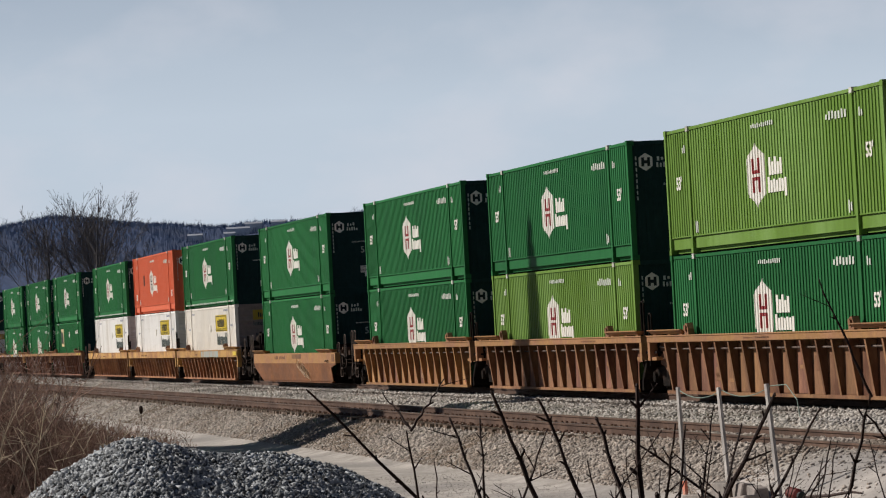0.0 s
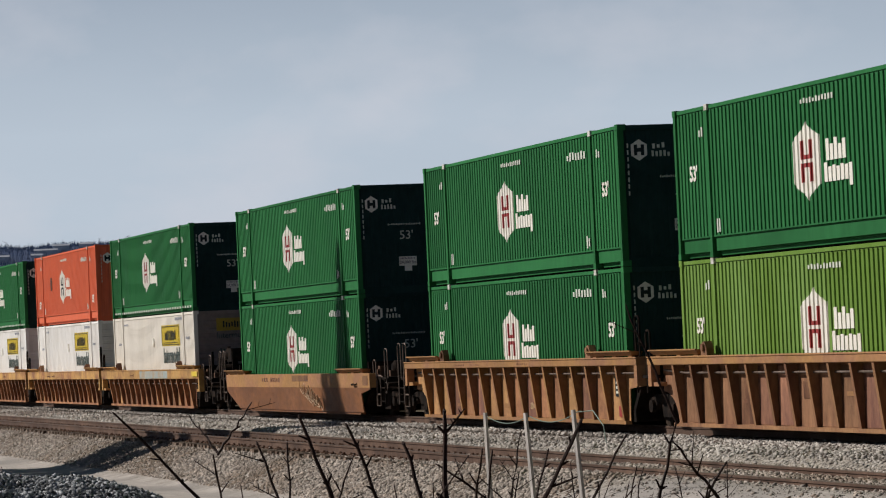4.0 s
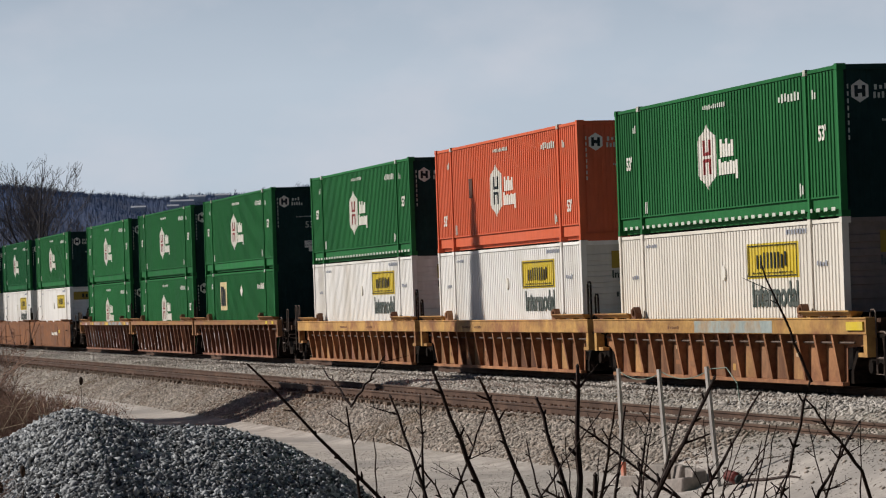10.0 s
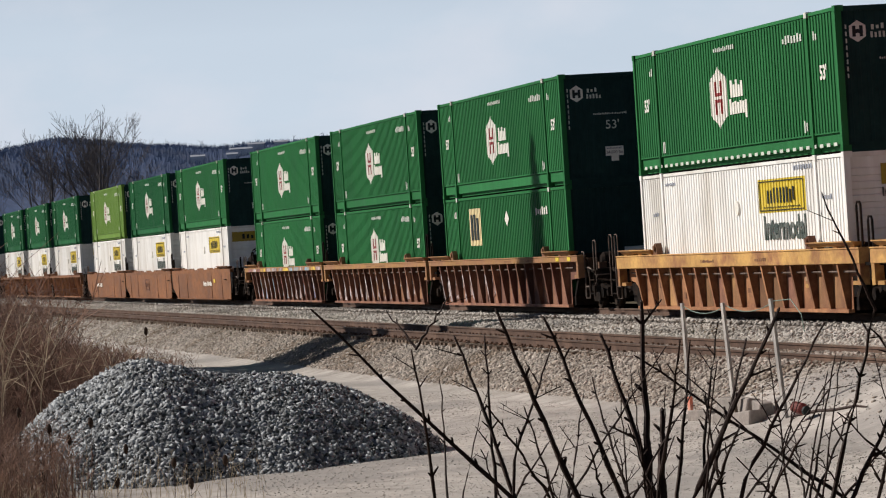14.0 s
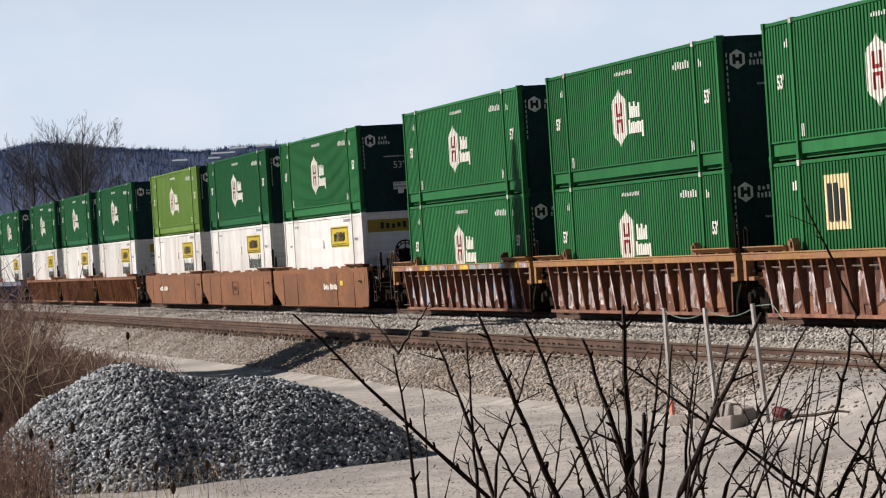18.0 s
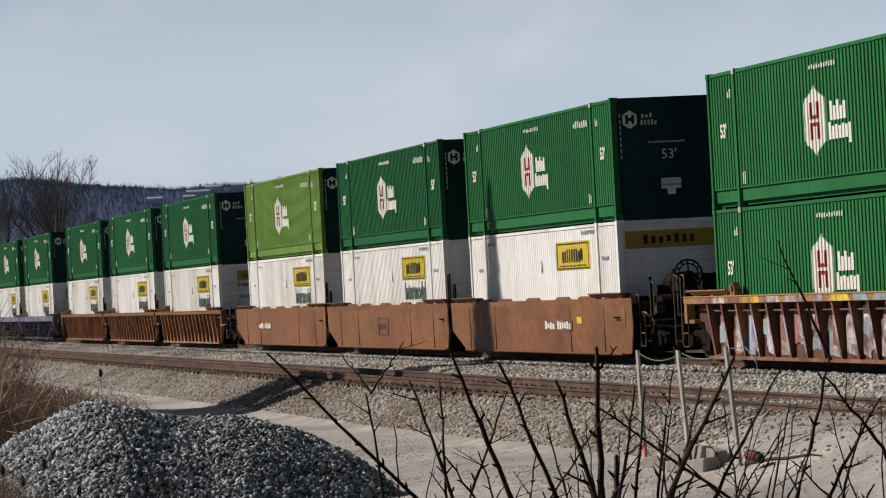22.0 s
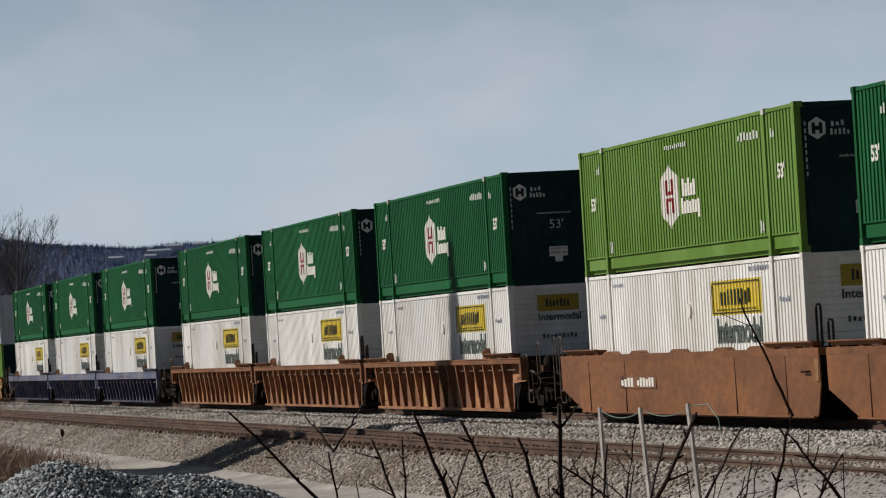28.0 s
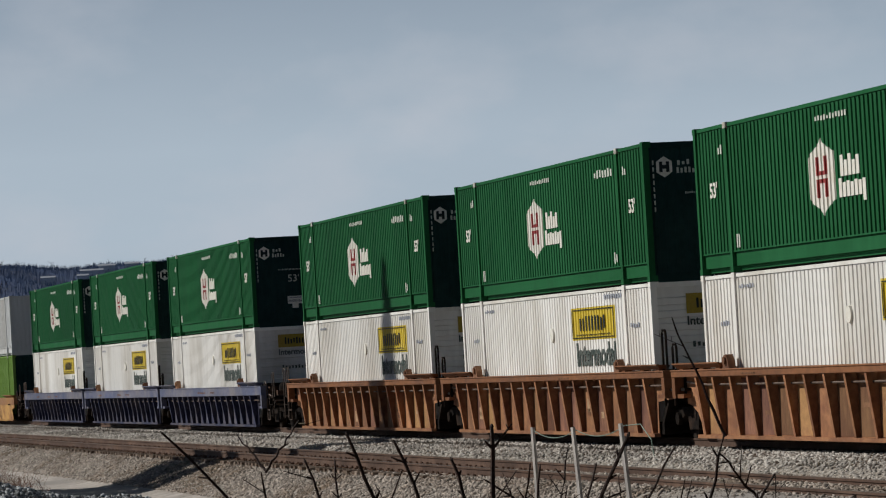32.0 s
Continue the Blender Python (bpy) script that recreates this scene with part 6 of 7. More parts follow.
def far_building(turn, k, width, high):
    x, y, z = hill_at(turn, k)
    b = tagged(new("building"), "long pale building among woods on the far ridge", "building", "buildings on the ridge")
    b.matrix_basis = pose(x, y, z + 2.8, 0, 0, 90 - turn)
    part("wall", blocks((-width / 2, width / 2, -5, 5, -4, high)), M["far_pale"], b)
    part("roof", prism(bmesh.new(), [(-5.6, high), (5.6, high), (0, high + 1.2)], "x", -width / 2 - 0.5, width / 2 + 0.5), M["far_roof"], b)


for turn, k, width, high in ((8.42, 0.64, 15, 2.0), (8.66, 0.65, 11, 2.2), (8.28, 0.62, 7, 1.6), (7.74, 0.58, 9, 1.6), (9.05, 0.65, 9, 1.8)):
    far_building(turn, k, width, high)


# ---- bare trees beyond the train ----
def bare_tree(x, y, tall, seed, label, lean=0.0, forks=2, bark="bark"):
    """A leafless tree: tapered trunk, limbs, and a crown of fine twigs."""
    rnd = random.Random(seed)
    z0 = ground_height(x, y) - 0.1
    tree = tagged(new("tree"), label, "tree", "bare trees beyond the train")
    tree.location = (x, y, z0)
    trunk, fine = [], []

    def grow(p, d, length, r, level):
        n = (5, 4, 3, 2, 2)[level]
        for i in range(n):
            q = p + d * (length / n)
            r1 = max(r * (0.9, 0.84, 0.8, 0.75, 0.7)[level], 0.010)
            (trunk if level < 2 else fine).append((*p, *q, r, r1))
            if level < 4 and (level > 0 or i > 2):
                for _ in range((2, 2, 2, 2)[level]):
                    if rnd.random() < (0.8, 0.72, 0.66, 0.6)[level]:
                        side = Vector((rnd.uniform(-1, 1), rnd.uniform(-1, 1), rnd.uniform(0.0, 0.5))).normalized()
                        grow(q, (d * 0.75 + side * 0.62).normalized(), length * rnd.uniform(0.42, 0.62), max(r1 * rnd.uniform(0.42, 0.6), 0.014), level + 1)
            d = (d + Vector((rnd.uniform(-0.12, 0.12), rnd.uniform(-0.12, 0.12), 0.06))).normalized()
            p, r = q, r1
        if level < 4:
            grow(p, d, length * 0.42, r, level + 1)

    for f in range(forks):
        grow(Vector((rnd.uniform(-0.5, 0.5), rnd.uniform(-0.9, 0.9), 0)), Vector((rnd.uniform(-0.1, 0.1) + lean, rnd.uniform(-0.1, 0.1), 1)).normalized(), tall * rnd.uniform(0.60, 0.66), 0.0135 * tall, 0)
    tree_trunk = part("trunk", sticks("trunk", trunk, M[bark], 6), None, tree)
    part("crown", sticks("crown", fine, M[bark]), None, tree, "leafless grey-brown twigs")


for turn, dist, tall, seed, forks in ((5.48, 285, 13.0, 3, 1), (5.62, 300, 11.6, 6, 1), (5.95, 280, 14.6, 5, 1), (6.08, 292, 13.8, 14, 1), (6.20, 284, 12.4, 19, 1), (6.47, 282, 13.6, 7, 2), (6.78, 290, 10.8, 9, 1), (5.25, 300, 11.2, 11, 1), (4.55, 330, 9.5, 16, 1), (6.33, 296, 13.0, 43, 1)):
    x, y = at_range(turn, dist)
    bare_tree(x, y, tall * 0.94, seed, "tall leafless tree standing behind the train", forks=forks)
for turn, dist, tall, seed in ((22.6, 108, 7.6, 23), (23.1, 112, 8.6, 26), (23.7, 104, 7.0, 29), (20.2, 118, 7.4, 33)):
    x, y = at_range(turn, dist)
    bare_tree(x, y, tall, seed, "slender leafless tree rising out of brown brush", forks=1, bark="brush")

rnd = random.Random(31)
segs = []
for i in range(5200):
    turn, dist = rnd.uniform(2.8, 9.5), rnd.uniform(250, 420)
    x, y = at_range(turn, dist)
    if y < 28.5:
        continue
    z = ground_height(x, y)
    top = z + 2.0 + dist * (0.0125 if turn > 7 else 0.0155) * rnd.uniform(0.55, 1.0) * (1 - 0.25 * smooth(6.8, 8.5, turn))
    lx, ly = rnd.uniform(-0.6, 0.6), rnd.uniform(-0.6, 0.6)
    segs.append((x, y, z, x + lx, y + ly, top, 0.06, 0.025))
    for j in range(5):
        k = rnd.uniform(0.25, 0.9)
        bx, by, bz = x + lx * k, y + ly * k, z + (top - z) * k
        t, r = rnd.uniform(0, math.tau), rnd.uniform(0.4, 1.3)
        segs.append((bx, by, bz, bx + r * math.cos(t), by + r * math.sin(t), bz + rnd.uniform(0.4, 1.4), 0.035, 0.015))
tagged(new("thicket", sticks("thicket", segs, M["thicket"])), "brown leafless thicket behind the train", "thicket", kind="stuff")
segs = []
for i in range(5200):
    turn, off = rnd.uniform(17.0, 27.0), rnd.uniform(34, 50)
    dist = off / math.sin(radians(turn))
    x, y = at_range(turn, dist)
    z = ground_height(x, y)
    top = z + rnd.uniform(1.8, 4.6)
    lx, ly = rnd.uniform(-0.8, 0.8), rnd.uniform(-0.8, 0.8)
    segs.append((x, y, z, x + lx, y + ly, top, 0.03, 0.014))
    for j in range(6):
        k = rnd.uniform(0.2, 0.95)
        bx, by, bz = x + lx * k, y + ly * k, z + (top - z) * k
        t, q = rnd.uniform(0, math.tau), rnd.uniform(0.3, 1.0)
        segs.append((bx, by, bz, bx + q * math.cos(t), by + q * math.sin(t), bz + rnd.uniform(-0.1, 0.8), 0.016, 0.007))
tagged(new("brush", sticks("brush", segs, M["brush"])), "pale brown leafless brush beyond the tracks", "brush", kind="stuff")


# ---- added unseen woods behind the camera and along the track, cutting sky light ----
rnd = random.Random(35)
spots = []
for i in range(2600):
    turn, dist = rnd.uniform(-178, -8), rnd.uniform(70, 110)
    x, y = -dist * math.cos(radians(turn)) , dist * math.sin(radians(turn))
    if x > -45:
        spots.append((x, y, ground_height(x, y) + rnd.uniform(0, 1) * 11))
for i in range(1400):
    x, y = rnd.uniform(75, 420), rnd.choice((rnd.uniform(-60, 8), rnd.uniform(36, 90)))
    spots.append((x, y, ground_height(x, y) + rnd.uniform(0, 1) * 13))
for i in range(2600):
    x, y = rnd.uniform(22, 80), rnd.choice((rnd.uniform(-45, 6), rnd.uniform(34, 62)))
    spots.append((x, y, ground_height(x, y) + rnd.uniform(0, 1) * 17))
tagged(new("woods", stones("woods", spots, 3.0, M["thicket"], 36, fine=True, flat=1.1)), "unseen bare brown woods added to cut sky light", "woods", kind="stuff")


# ---- conifer outside the view, whose shadow lies across the tracks ----
def conifer(x, y, tall, seed):
    rnd = random.Random(seed)
    z0 = ground_height(x, y) - 0.1
    tree = tagged(new("conifer"), "tall narrow evergreen conifer beside the track", "tree")
    tree.location = (x, y, z0)
    part("trunk", tube(bmesh.new(), [(0, 0, 0), (0.05, 0, tall * 0.5), (0, 0, tall)], [0.32, 0.2, 0.03], 8), M["bark"], tree)
    segs = []
    z = 2.0
    while z < tall - 0.2:
        r = 0.19 * (tall - z) * rnd.uniform(0.8, 1.15) + 0.12
        for k in range(7):
            t = rnd.uniform(0, math.tau)
            tip = (r * math.cos(t), r * math.sin(t), z - r * 0.25)
            segs.append((0, 0, z, *tip, 0.03, 0.01))
            for j in range(9):
                f = rnd.uniform(0.25, 1.0)
                b = (tip[0] * f, tip[1] * f, z - r * 0.25 * f)
                u, q = t + rnd.choice((-1, 1)) * rnd.uniform(0.4, 1.0), rnd.uniform(0.2, 0.5) * r * 0.6 + 0.08
                segs.append((*b, b[0] + q * math.cos(u), b[1] + q * math.sin(u), b[2] - q * 0.2, 0.075, 0.03))
        z += 0.16 + 0.004 * (tall - z)
    part("crown", sticks("crown", segs, M["needles"]), None, tree, "dense dark green needles")


M["needles"] = material("dark_needles", (0.03, 0.06, 0.025), 0.8, 0, 0.2, 3, island=0.3)
AWAY = 24.0
conifer(-94.6 + AWAY * math.cos(radians(SUN_TURN)), 21.3 - AWAY * math.sin(radians(SUN_TURN)), 1.0 + AWAY * math.tan(radians(SUN_HEIGHT)), 78)
conifer(-97.6 + AWAY * math.cos(radians(SUN_TURN)), 22.48 - AWAY * math.sin(radians(SUN_TURN)), 5.0 + 1.2 + AWAY * math.tan(radians(SUN_HEIGHT)), 77)


# ---- weeds round the pile ----
def weed_segs(segs, rnd, x, y, tall, lean=0.35, twigs=3, r=0.006):
    z = ground_height(x, y)
    lx, ly = rnd.gauss(0, lean) * tall * 0.5, rnd.gauss(0, lean) * tall * 0.5
    mid = (x + lx * 0.4, y + ly * 0.4, z + tall * 0.55)
    top = (x + lx, y + ly, z + tall * rnd.uniform(0.85, 1.0))
    segs.append((x, y, z - 0.02, *mid, r, r * 0.8))
    segs.append((*mid, *top, r * 0.8, r * 0.4))
    for j in range(twigs):
        f = rnd.uniform(0, 1)
        b = [m + (t - m) * f for m, t in zip(mid, top)]
        t, q = rnd.uniform(0, math.tau), rnd.uniform(0.08, 0.3) * tall
        segs.append((*b, b[0] + q * math.cos(t), b[1] + q * math.sin(t), b[2] + rnd.uniform(0.0, 0.3) * tall, r * 0.6, r * 0.35))


rnd = random.Random(41)
segs = []
for i in range(15000):
    turn = 2.2 + rnd.random() ** 1.3 * 5.6
    dist = rnd.uniform(60, 100)
    x, y = at_range(turn, dist)
    if turn > 5.2 + rnd.uniform(0, 2.4) or y > 15.0:
        continue
    weed_segs(segs, rnd, x, y, rnd.uniform(0.6, 1.7) * (1.5 - 0.20 * (turn - 2.2)), r=0.008, twigs=5)
for i in range(260):
    turn, dist = rnd.uniform(2.2, 5.4), rnd.uniform(62, 90)
    x, y = at_range(turn, dist)
    weed_segs(segs, rnd, x, y, rnd.uniform(1.8, 3.4) * (1.15 - 0.12 * (turn - 2.2)), lean=0.4, twigs=14, r=0.011)
for i in range(3500):
    turn, dist = rnd.uniform(2.5, 6.2), rnd.uniform(45, 60)
    if turn > 4.3 + rnd.random() * 1.6:
        continue
    x, y = at_range(turn, dist)
    weed_segs(segs, rnd, x, y, rnd.uniform(0.3, 1.2) * (1.3 - 0.15 * (turn - 2.5)), r=0.006)
tagged(new("dry_weeds", sticks("dry_weeds", segs, M["weed"])), "dense brown dry weeds beside the pile", "weeds", kind="stuff")
segs = []
for i in range(900):
    turn, dist = rnd.uniform(2.5, 8.5), rnd.uniform(40, 52)
    x, y = at_range(turn, dist)
    if pile_height(x, y) > 0 or turn > 4.5 + rnd.random() ** 2 * 5:
        continue
    weed_segs(segs, rnd, x, y, rnd.uniform(0.25, 0.75), r=0.004, twigs=1)
for i in range(45):
    turn, dist = rnd.uniform(3.2, 6.4), rnd.uniform(56, 74)
    x, y = at_range(turn, dist)
    weed_segs(segs, rnd, x, y, rnd.uniform(1.9, 2.9) * (1 - 0.08 * (turn - 3)), lean=0.5, twigs=4, r=0.010)
tagged(new("straw_stalks", sticks("straw_stalks", segs, M["straw"])), "pale dry straw stalks", "weeds", kind="stuff")


def teasel(turn, dist, tall):
    """A dry stalk that carries one dark oval seed head."""
    x, y = at_range(turn, dist)
    t = tagged(new("teasel"), "dry teasel stalk with a dark oval seed head", "weed", "teasels")
    t.location = (x, y, ground_height(x, y))
    part("stalk", sticks("stalk", [(0, 0, -0.05, 0.02, 0.01, tall, 0.006, 0.004), (0.01, 0, tall * 0.7, 0.12, 0.05, tall * 0.92, 0.004, 0.003)], M["seed"]), None, t)
    bm = bmesh.new()
    tube(bm, [(0.02, 0.01, tall - 0.01), (0.02, 0.01, tall + 0.03), (0.02, 0.01, tall + 0.08), (0.02, 0.01, tall + 0.12), (0.02, 0.01, tall + 0.14)], [0.012, 0.032, 0.036, 0.026, 0.008], 8)
    part("seed_head", bm, M["seed"], t)


for turn, dist, tall in ((5.15, 50, 0.95), (5.45, 51, 0.72), (5.80, 50, 1.0), (6.32, 52, 0.5), (7.05, 49, 0.42), (7.3, 46, 0.3), (6.75, 65, 1.9), (5.0, 48, 0.4), (6.15, 47, 0.35), (4.7, 52, 1.1), (7.85, 47, 0.5), (4.4, 50, 0.6)):
    teasel(turn, dist, tall)


# ---- marker stakes ----
def stake(x, y, tall, lean, foot, label):
    s = tagged(new("stake"), label, "stake", "marker stakes")
    s.matrix_basis = pose(x, y, ground_height(x, y) - 0.05, 0, lean, 15)
    bm = bmesh.new()
    box(bm, -0.038, 0.038, -0.025, 0.025, 0.35, tall, 0.004, 0.004)
    part("board", bm, M["stake"], s)
    part("foot", blocks((-0.040, 0.040, -0.027, 0.027, -0.1, 0.35)), M[foot], s, "paint-marked foot" if foot == "flag_paint" else "")
    return s


STAKES = ((-57.08, 15.5, 1.86, -2.0, "flag_paint"), (-54.46, 15.5, 1.82, -6.0, "stake_dark"), (-51.79, 15.5, 1.84, -7.0, "stake"))
for x, y, tall, lean, foot in STAKES:
    stake(x, y, tall, lean, foot, "weathered pale wooden stake in the gravel")
wire = tagged(new("wire"), "thin slack wire strung between the stakes", "wire")
tops = [(x + tall * math.sin(radians(lean)), y, ground_height(x, y) - 0.1 + tall) for x, y, tall, lean, foot in STAKES]
for a, b in zip(tops, tops[1:]):
    pts = [tuple(Vector(a).lerp(Vector(b), i / 10) - Vector((0, 0, 0.5 * (i / 10) * (1 - i / 10)))) for i in range(11)]
    part("span", tube(bmesh.new(), pts, [0.008] * 11, 5), M["wire"], wire)
c = tops[2]
part("loose_end", tube(bmesh.new(), [c, (c[0] + 0.5, c[1] + 0.1, c[2] + 0.02), (c[0] + 1.0, c[1] + 0.1, c[2] - 0.2), (c[0] + 1.1, c[1] + 0.1, c[2] - 0.45)], [0.008] * 4, 5), M["wire"], wire)


def slab(x, y, w, d, hgt, rz, seed, label):
    rnd = random.Random(seed)
    bm = blocks((-w / 2, w / 2, -d / 2, d / 2, -0.1, hgt, 0.03, 0.03))
    for v in bm.verts:
        v.co += Vector((rnd.uniform(-0.05, 0.05), rnd.uniform(-0.04, 0.04), rnd.uniform(-0.03, 0.03)))
    bmesh.ops.bevel(bm, geom=list(bm.edges), offset=0.02, segments=1, affect="EDGES")
    s = tagged(new("concrete_block", mesh_of("concrete_block", bm, M["concrete"])), label, "block", "blocks by the stakes")
    s.matrix_basis = pose(x, y, ground_height(x, y) - 0.06, 0, 0, rz)


for x, y, w, d, hgt, rz, seed in ((-55.5, 15.30, 0.8, 0.3, 0.22, 8, 1), (-54.5, 15.22, 0.8, 0.3, 0.17, -6, 2), (-53.5, 15.15, 0.85, 0.3, 0.2, 10, 3), (-52.7, 15.2, 0.6, 0.35, 0.24, 16, 7), (-54.9, 15.7, 1.4, 0.3, 0.28, 2, 4), (-56.5, 15.35, 0.4, 0.25, 0.12, 20, 5), (-53.3, 15.6, 1.3, 0.25, 0.24, -10, 6)):
    slab(x, y, w, d, hgt, rz, seed, "weathered concrete block half buried in gravel")
# a dark tube on the gravel stands in for a crack in the ground
branch = tagged(new("fallen_branch"), "thin dark line standing in for a crack in pale gravel", "branch")
part("stick", tube(bmesh.new(), [(bx, by, ground_height(bx, by) + 0.02) for bx, by in ((-51.6, 15.55), (-51.0, 15.75), (-50.4, 15.8), (-49.8, 15.95), (-49.3, 15.95))], [0.03, 0.028, 0.024, 0.02, 0.012], 5), M["shrub"], branch)
cap = tagged(new("pipe_cap"), "dark red plastic cap lying on the gravel", "cap")
cap.matrix_basis = pose(-50.9, 15.45, ground_height(-50.9, 15.45) + 0.2, 0, 0, 20)
part("body", tube(bmesh.new(), [(-0.15, 0, 0.02), (-0.12, 0, 0.03), (0.08, 0, 0), (0.14, 0, -0.02)], [0.03, 0.085, 0.09, 0.06], 12), M["red_cap"], cap)
part("collar", tube(bmesh.new(), [(0.13, 0, -0.02), (0.17, 0, -0.025)], [0.07, 0.07], 12), M["black"], cap)


# ---- leafless shrub before the camera ----
SHRUB_TURN, SHRUB_AWAY = 14.0, 9.0
shrub = tagged(new("shrub"), "leafless dark-stemmed shrub with budded twigs", "shrub")
bx, by = at_range(SHRUB_TURN, SHRUB_AWAY)
shrub.matrix_basis = pose(bx, by, ground_height(bx, by), 0, 0, 90 - SHRUB_TURN)
SHRUB_RND = random.Random(61)


def stem(u0, z0, u1, z1, r, rooted=True, twigs=8):
    """A stem that rises from the crown of the root through (u0, z0) to its tip at (u1, z1), with short spurs."""
    rnd = SHRUB_RND
    r *= 0.88
    base = shrub.matrix_basis.translation.z
    away = rnd.uniform(-0.35, 0.35)
    a, b = Vector((u0, away * 0.6, z0 - base)), Vector((u1, away, z1 - base))
    pts, radii = [], []
    if rooted:
        root = a + (a - b).normalized() * ((a.z + 0.03) / max((b - a).normalized().z, 0.45))
        root = Vector((0.2 + (u0 - 0.2) * 0.55, away * 0.2, -0.03)).lerp(root, 0.5)
        root.z = -0.03
        for k in range(3):
            pts.append(root.lerp(a, k / 3) + Vector((rnd.uniform(-0.02, 0.02), 0, 0)))
            radii.append(r * (1.5 - 0.14 * k))
    n = 9
    bow = rnd.uniform(-0.012, 0.012) * (b - a).length
    side = Vector((b.z - a.z, 0, a.x - b.x)).normalized()
    for k in range(n + 1):
        f = k / n
        kink = rnd.uniform(-0.0035, 0.0035) if 0 < k < n else 0
        pts.append(a.lerp(b, f) + side * (bow * 4 * f * (1 - f) + kink))
        radii.append(r * (1.08 - 0.62 * f) * (1.16 if k % 3 == 2 else 1))
    bm = tube(bmesh.new(), pts, radii, 7)
    for j in range(twigs):
        i = rnd.randrange(len(pts) - 8, len(pts) - 1)
        p, d = pts[i], (pts[i + 1] - pts[i]).normalized()
        s = rnd.choice((-1, 1))
        out = (d * 0.75 + Vector((s * d.z, rnd.uniform(-0.5, 0.5), -s * d.x)) * rnd.uniform(0.5, 0.9)).normalized()
        ln = rnd.choice((0.010, 0.014, 0.018, 0.022, 0.03, 0.07)) * rnd.uniform(0.8, 1.3)
        rr = radii[i] * (0.55 if ln > 0.05 else 0.75)
        q = p + out * ln
        tube(bm, [p, p + out * ln * 0.6, q], [rr, rr * 0.85, rr * 0.5], 5)
        if ln > 0.06:
            for f in (0.4, 0.8):
                w = p + out * ln * f
                tube(bm, [w, w + (out + Vector((-s * d.z, 0, s * d.x))).normalized() * 0.014], [rr * 0.7, rr * 0.35], 5)
    tube(bm, [pts[-1], pts[-1] + (pts[-1] - pts[-2]).normalized() * 0.008], [radii[-1] * 1.4, radii[-1] * 0.5], 6)
    part("stem", bm, M["shrub"], shrub)


stem(-0.236, 1.302, -0.727, 1.824, 0.0063)
stem(-0.451, 1.315, -0.482, 1.711, 0.0049)
stem(-0.257, 1.303, -0.393, 1.726, 0.0063)
stem(-0.312, 1.307, -0.318, 1.722, 0.0049)
stem(-0.171, 1.343, -0.302, 1.574, 0.0042)
stem(-0.090, 1.293, -0.274, 1.795, 0.0083)
stem(0.014, 1.287, -0.160, 1.767, 0.0077)
stem(-0.256, 1.418, -0.148, 1.690, 0.0042)
stem(0.085, 1.313, -0.022, 1.710, 0.0090)
stem(0.076, 1.283, 0.085, 1.787, 0.0111)
stem(0.094, 1.340, 0.166, 1.698, 0.0056)
stem(0.141, 1.309, 0.199, 1.682, 0.0056)
stem(0.167, 1.277, 0.419, 1.752, 0.0090)
stem(0.215, 1.388, 0.271, 1.719, 0.0042)
stem(0.225, 1.318, 0.345, 1.673, 0.0056)
stem(0.310, 1.341, 0.527, 1.710, 0.0056)
stem(0.513, 1.256, 0.654, 1.737, 0.0070)
stem(0.554, 1.253, 0.769, 1.632, 0.0063)
stem(0.736, 1.287, 0.555, 1.486, 0.0042)
stem(0.762, 1.521, 0.631, 1.696, 0.0049)
stem(0.582, 1.252, 0.065, 1.649, 0.0056)
stem(0.654, 1.737, 0.541, 2.029, 0.0042, False, 2)
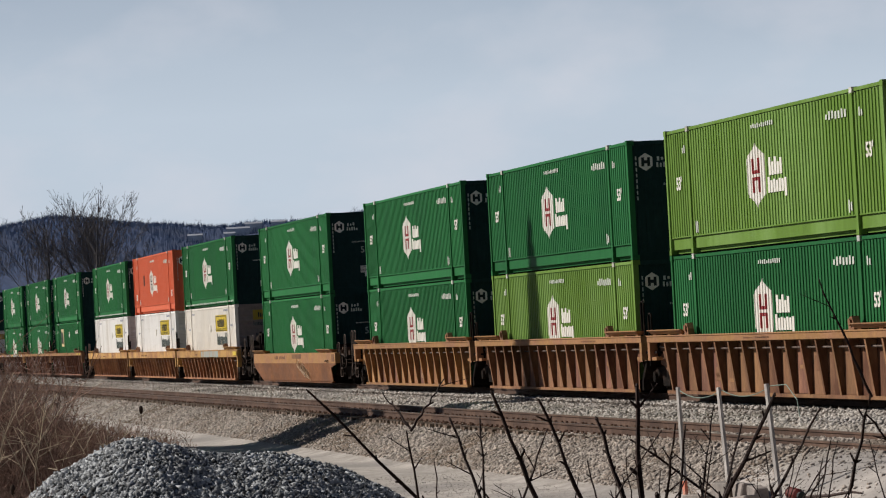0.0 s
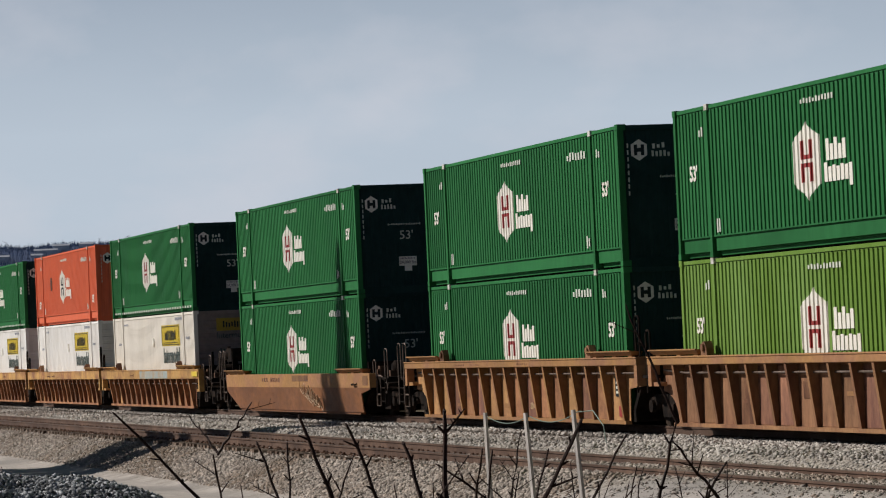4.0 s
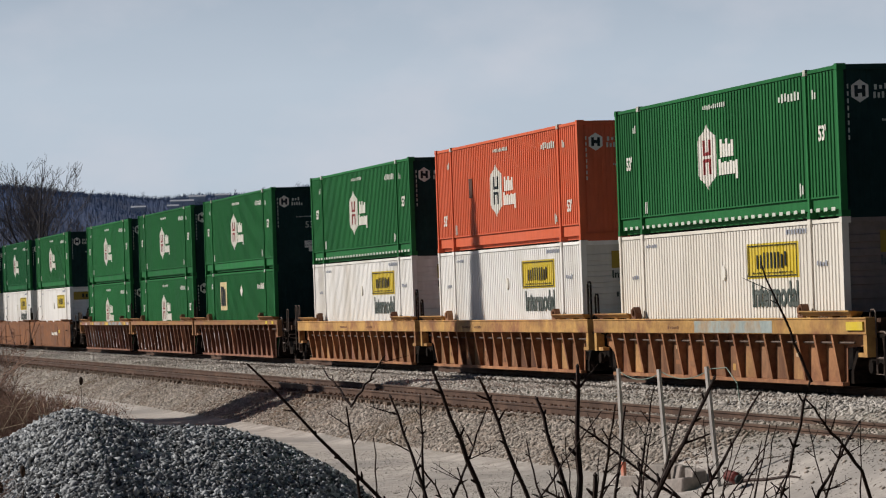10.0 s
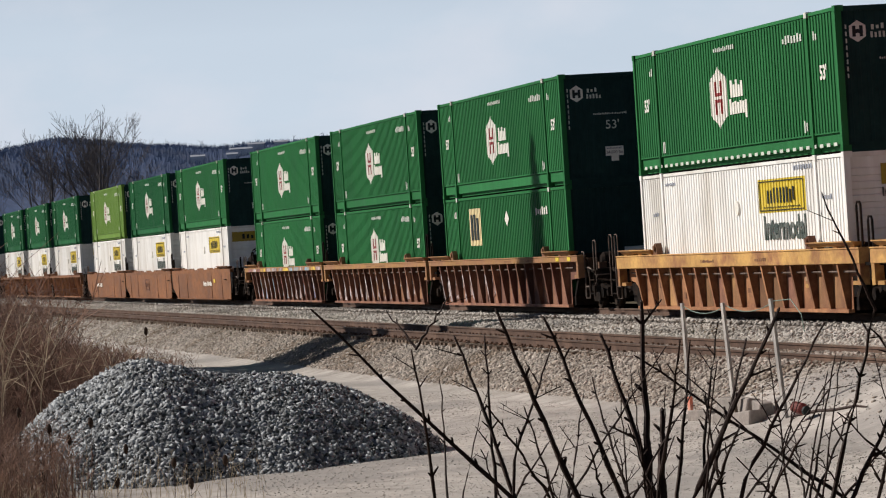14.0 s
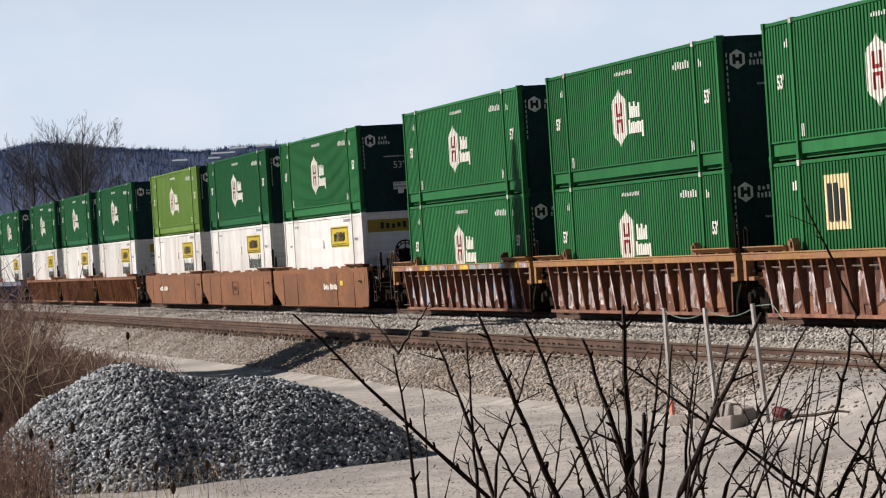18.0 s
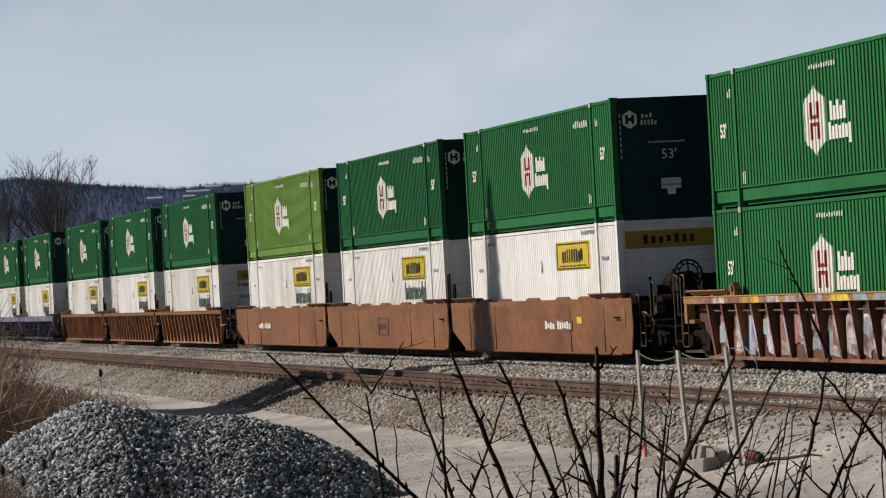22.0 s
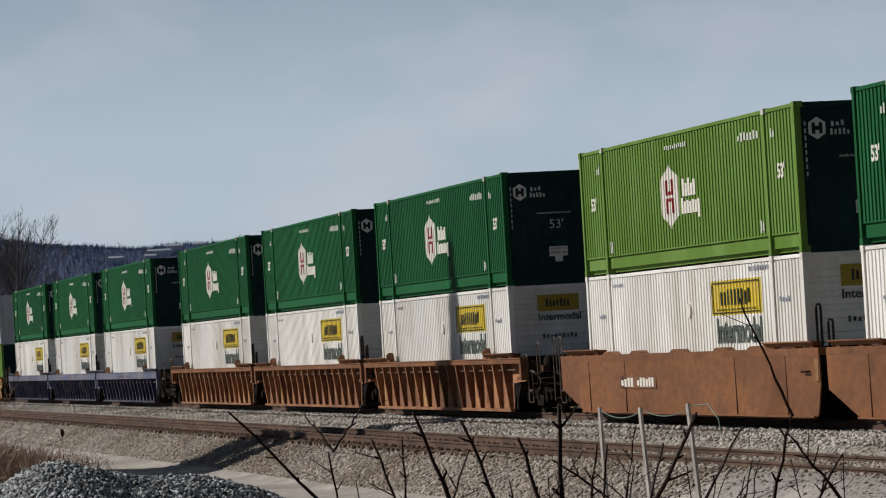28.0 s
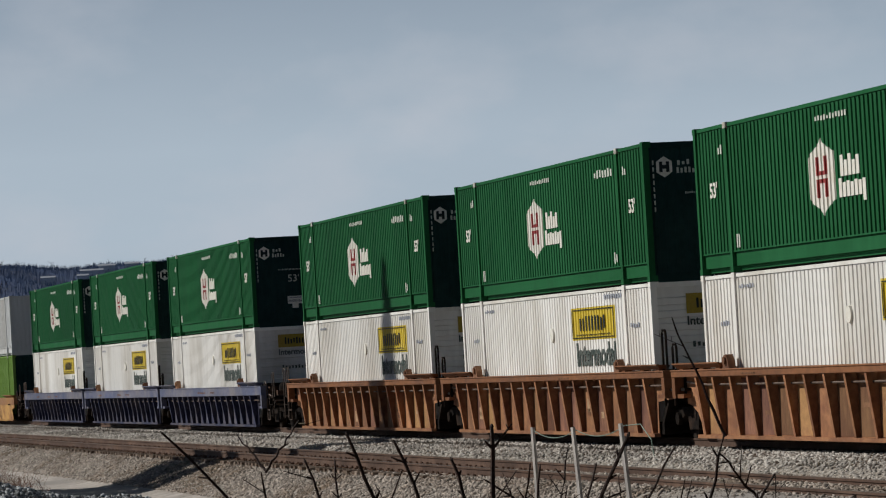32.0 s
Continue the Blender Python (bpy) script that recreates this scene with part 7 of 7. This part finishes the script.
stem(0.376, 1.295, 0.458, 1.596, 0.0028, twigs=3)
stem(0.460, 1.304, 0.442, 1.458, 0.0028, twigs=3)
stem(-0.482, 1.711, -0.553, 1.806, 0.0035, False, 2)
stem(-0.482, 1.711, -0.397, 1.831, 0.0035, False, 2)
stem(-0.028, 1.289, -0.065, 1.462, 0.0042)
stem(0.651, 1.247, 0.755, 1.411, 0.0056)
stem(-0.139, 1.296, 0.136, 1.672, 0.0035)
stem(0.257, 1.272, 0.225, 1.541, 0.0042)
stem(0.416, 1.262, 0.286, 1.412, 0.0035)
stem(0.100, 1.283, 0.118, 1.520, 0.0130, twigs=2)
stem(0.330, 1.262, 0.505, 1.560, 0.0042)
stem(0.610, 1.250, 0.700, 1.600, 0.0049)
stem(0.480, 1.256, 0.610, 1.500, 0.0042)
stem(0.200, 1.275, 0.300, 1.480, 0.0056)
stem(0.030, 1.285, -0.050, 1.600, 0.0042)
stem(-0.150, 1.296, -0.215, 1.560, 0.0038)
stem(-0.200, 1.299, -0.120, 1.480, 0.0030)
stem(0.420, 1.258, 0.395, 1.640, 0.0030)
stem(0.690, 1.245, 0.640, 1.480, 0.0038)
stem(0.540, 1.253, 0.700, 1.410, 0.0042)


for i in range(28):
    u0 = SHRUB_RND.uniform(-0.50, 0.82)
    stem(u0, 1.27, u0 + SHRUB_RND.gauss(0.02, 0.11), SHRUB_RND.uniform(1.36, 1.64), SHRUB_RND.uniform(0.0022, 0.0042), twigs=SHRUB_RND.choice((2, 4, 6)))


# ---- movement ----
def train_x(t):
    """Rear end of the first unit's boxes along the track."""
    return 58.72 + 9.083 * (t - 16) + 0.0144 * (t - 16) ** 2


def motions():
    for thing, off, z in MOVING:
        walk(thing, [(t, pose(train_x(t) + off, TRACK_Y, z)) for t in range(0, 33, 4)])
    step = 1 / 15
    start = train_x(0)
    for wheelset, x in WHEELS:
        walk(wheelset, [(k * step, pose(x, 0, 0.42, 0, math.degrees((train_x(k * step) - start) / 0.42) % 360, 0)) for k in range(481)])


motions()
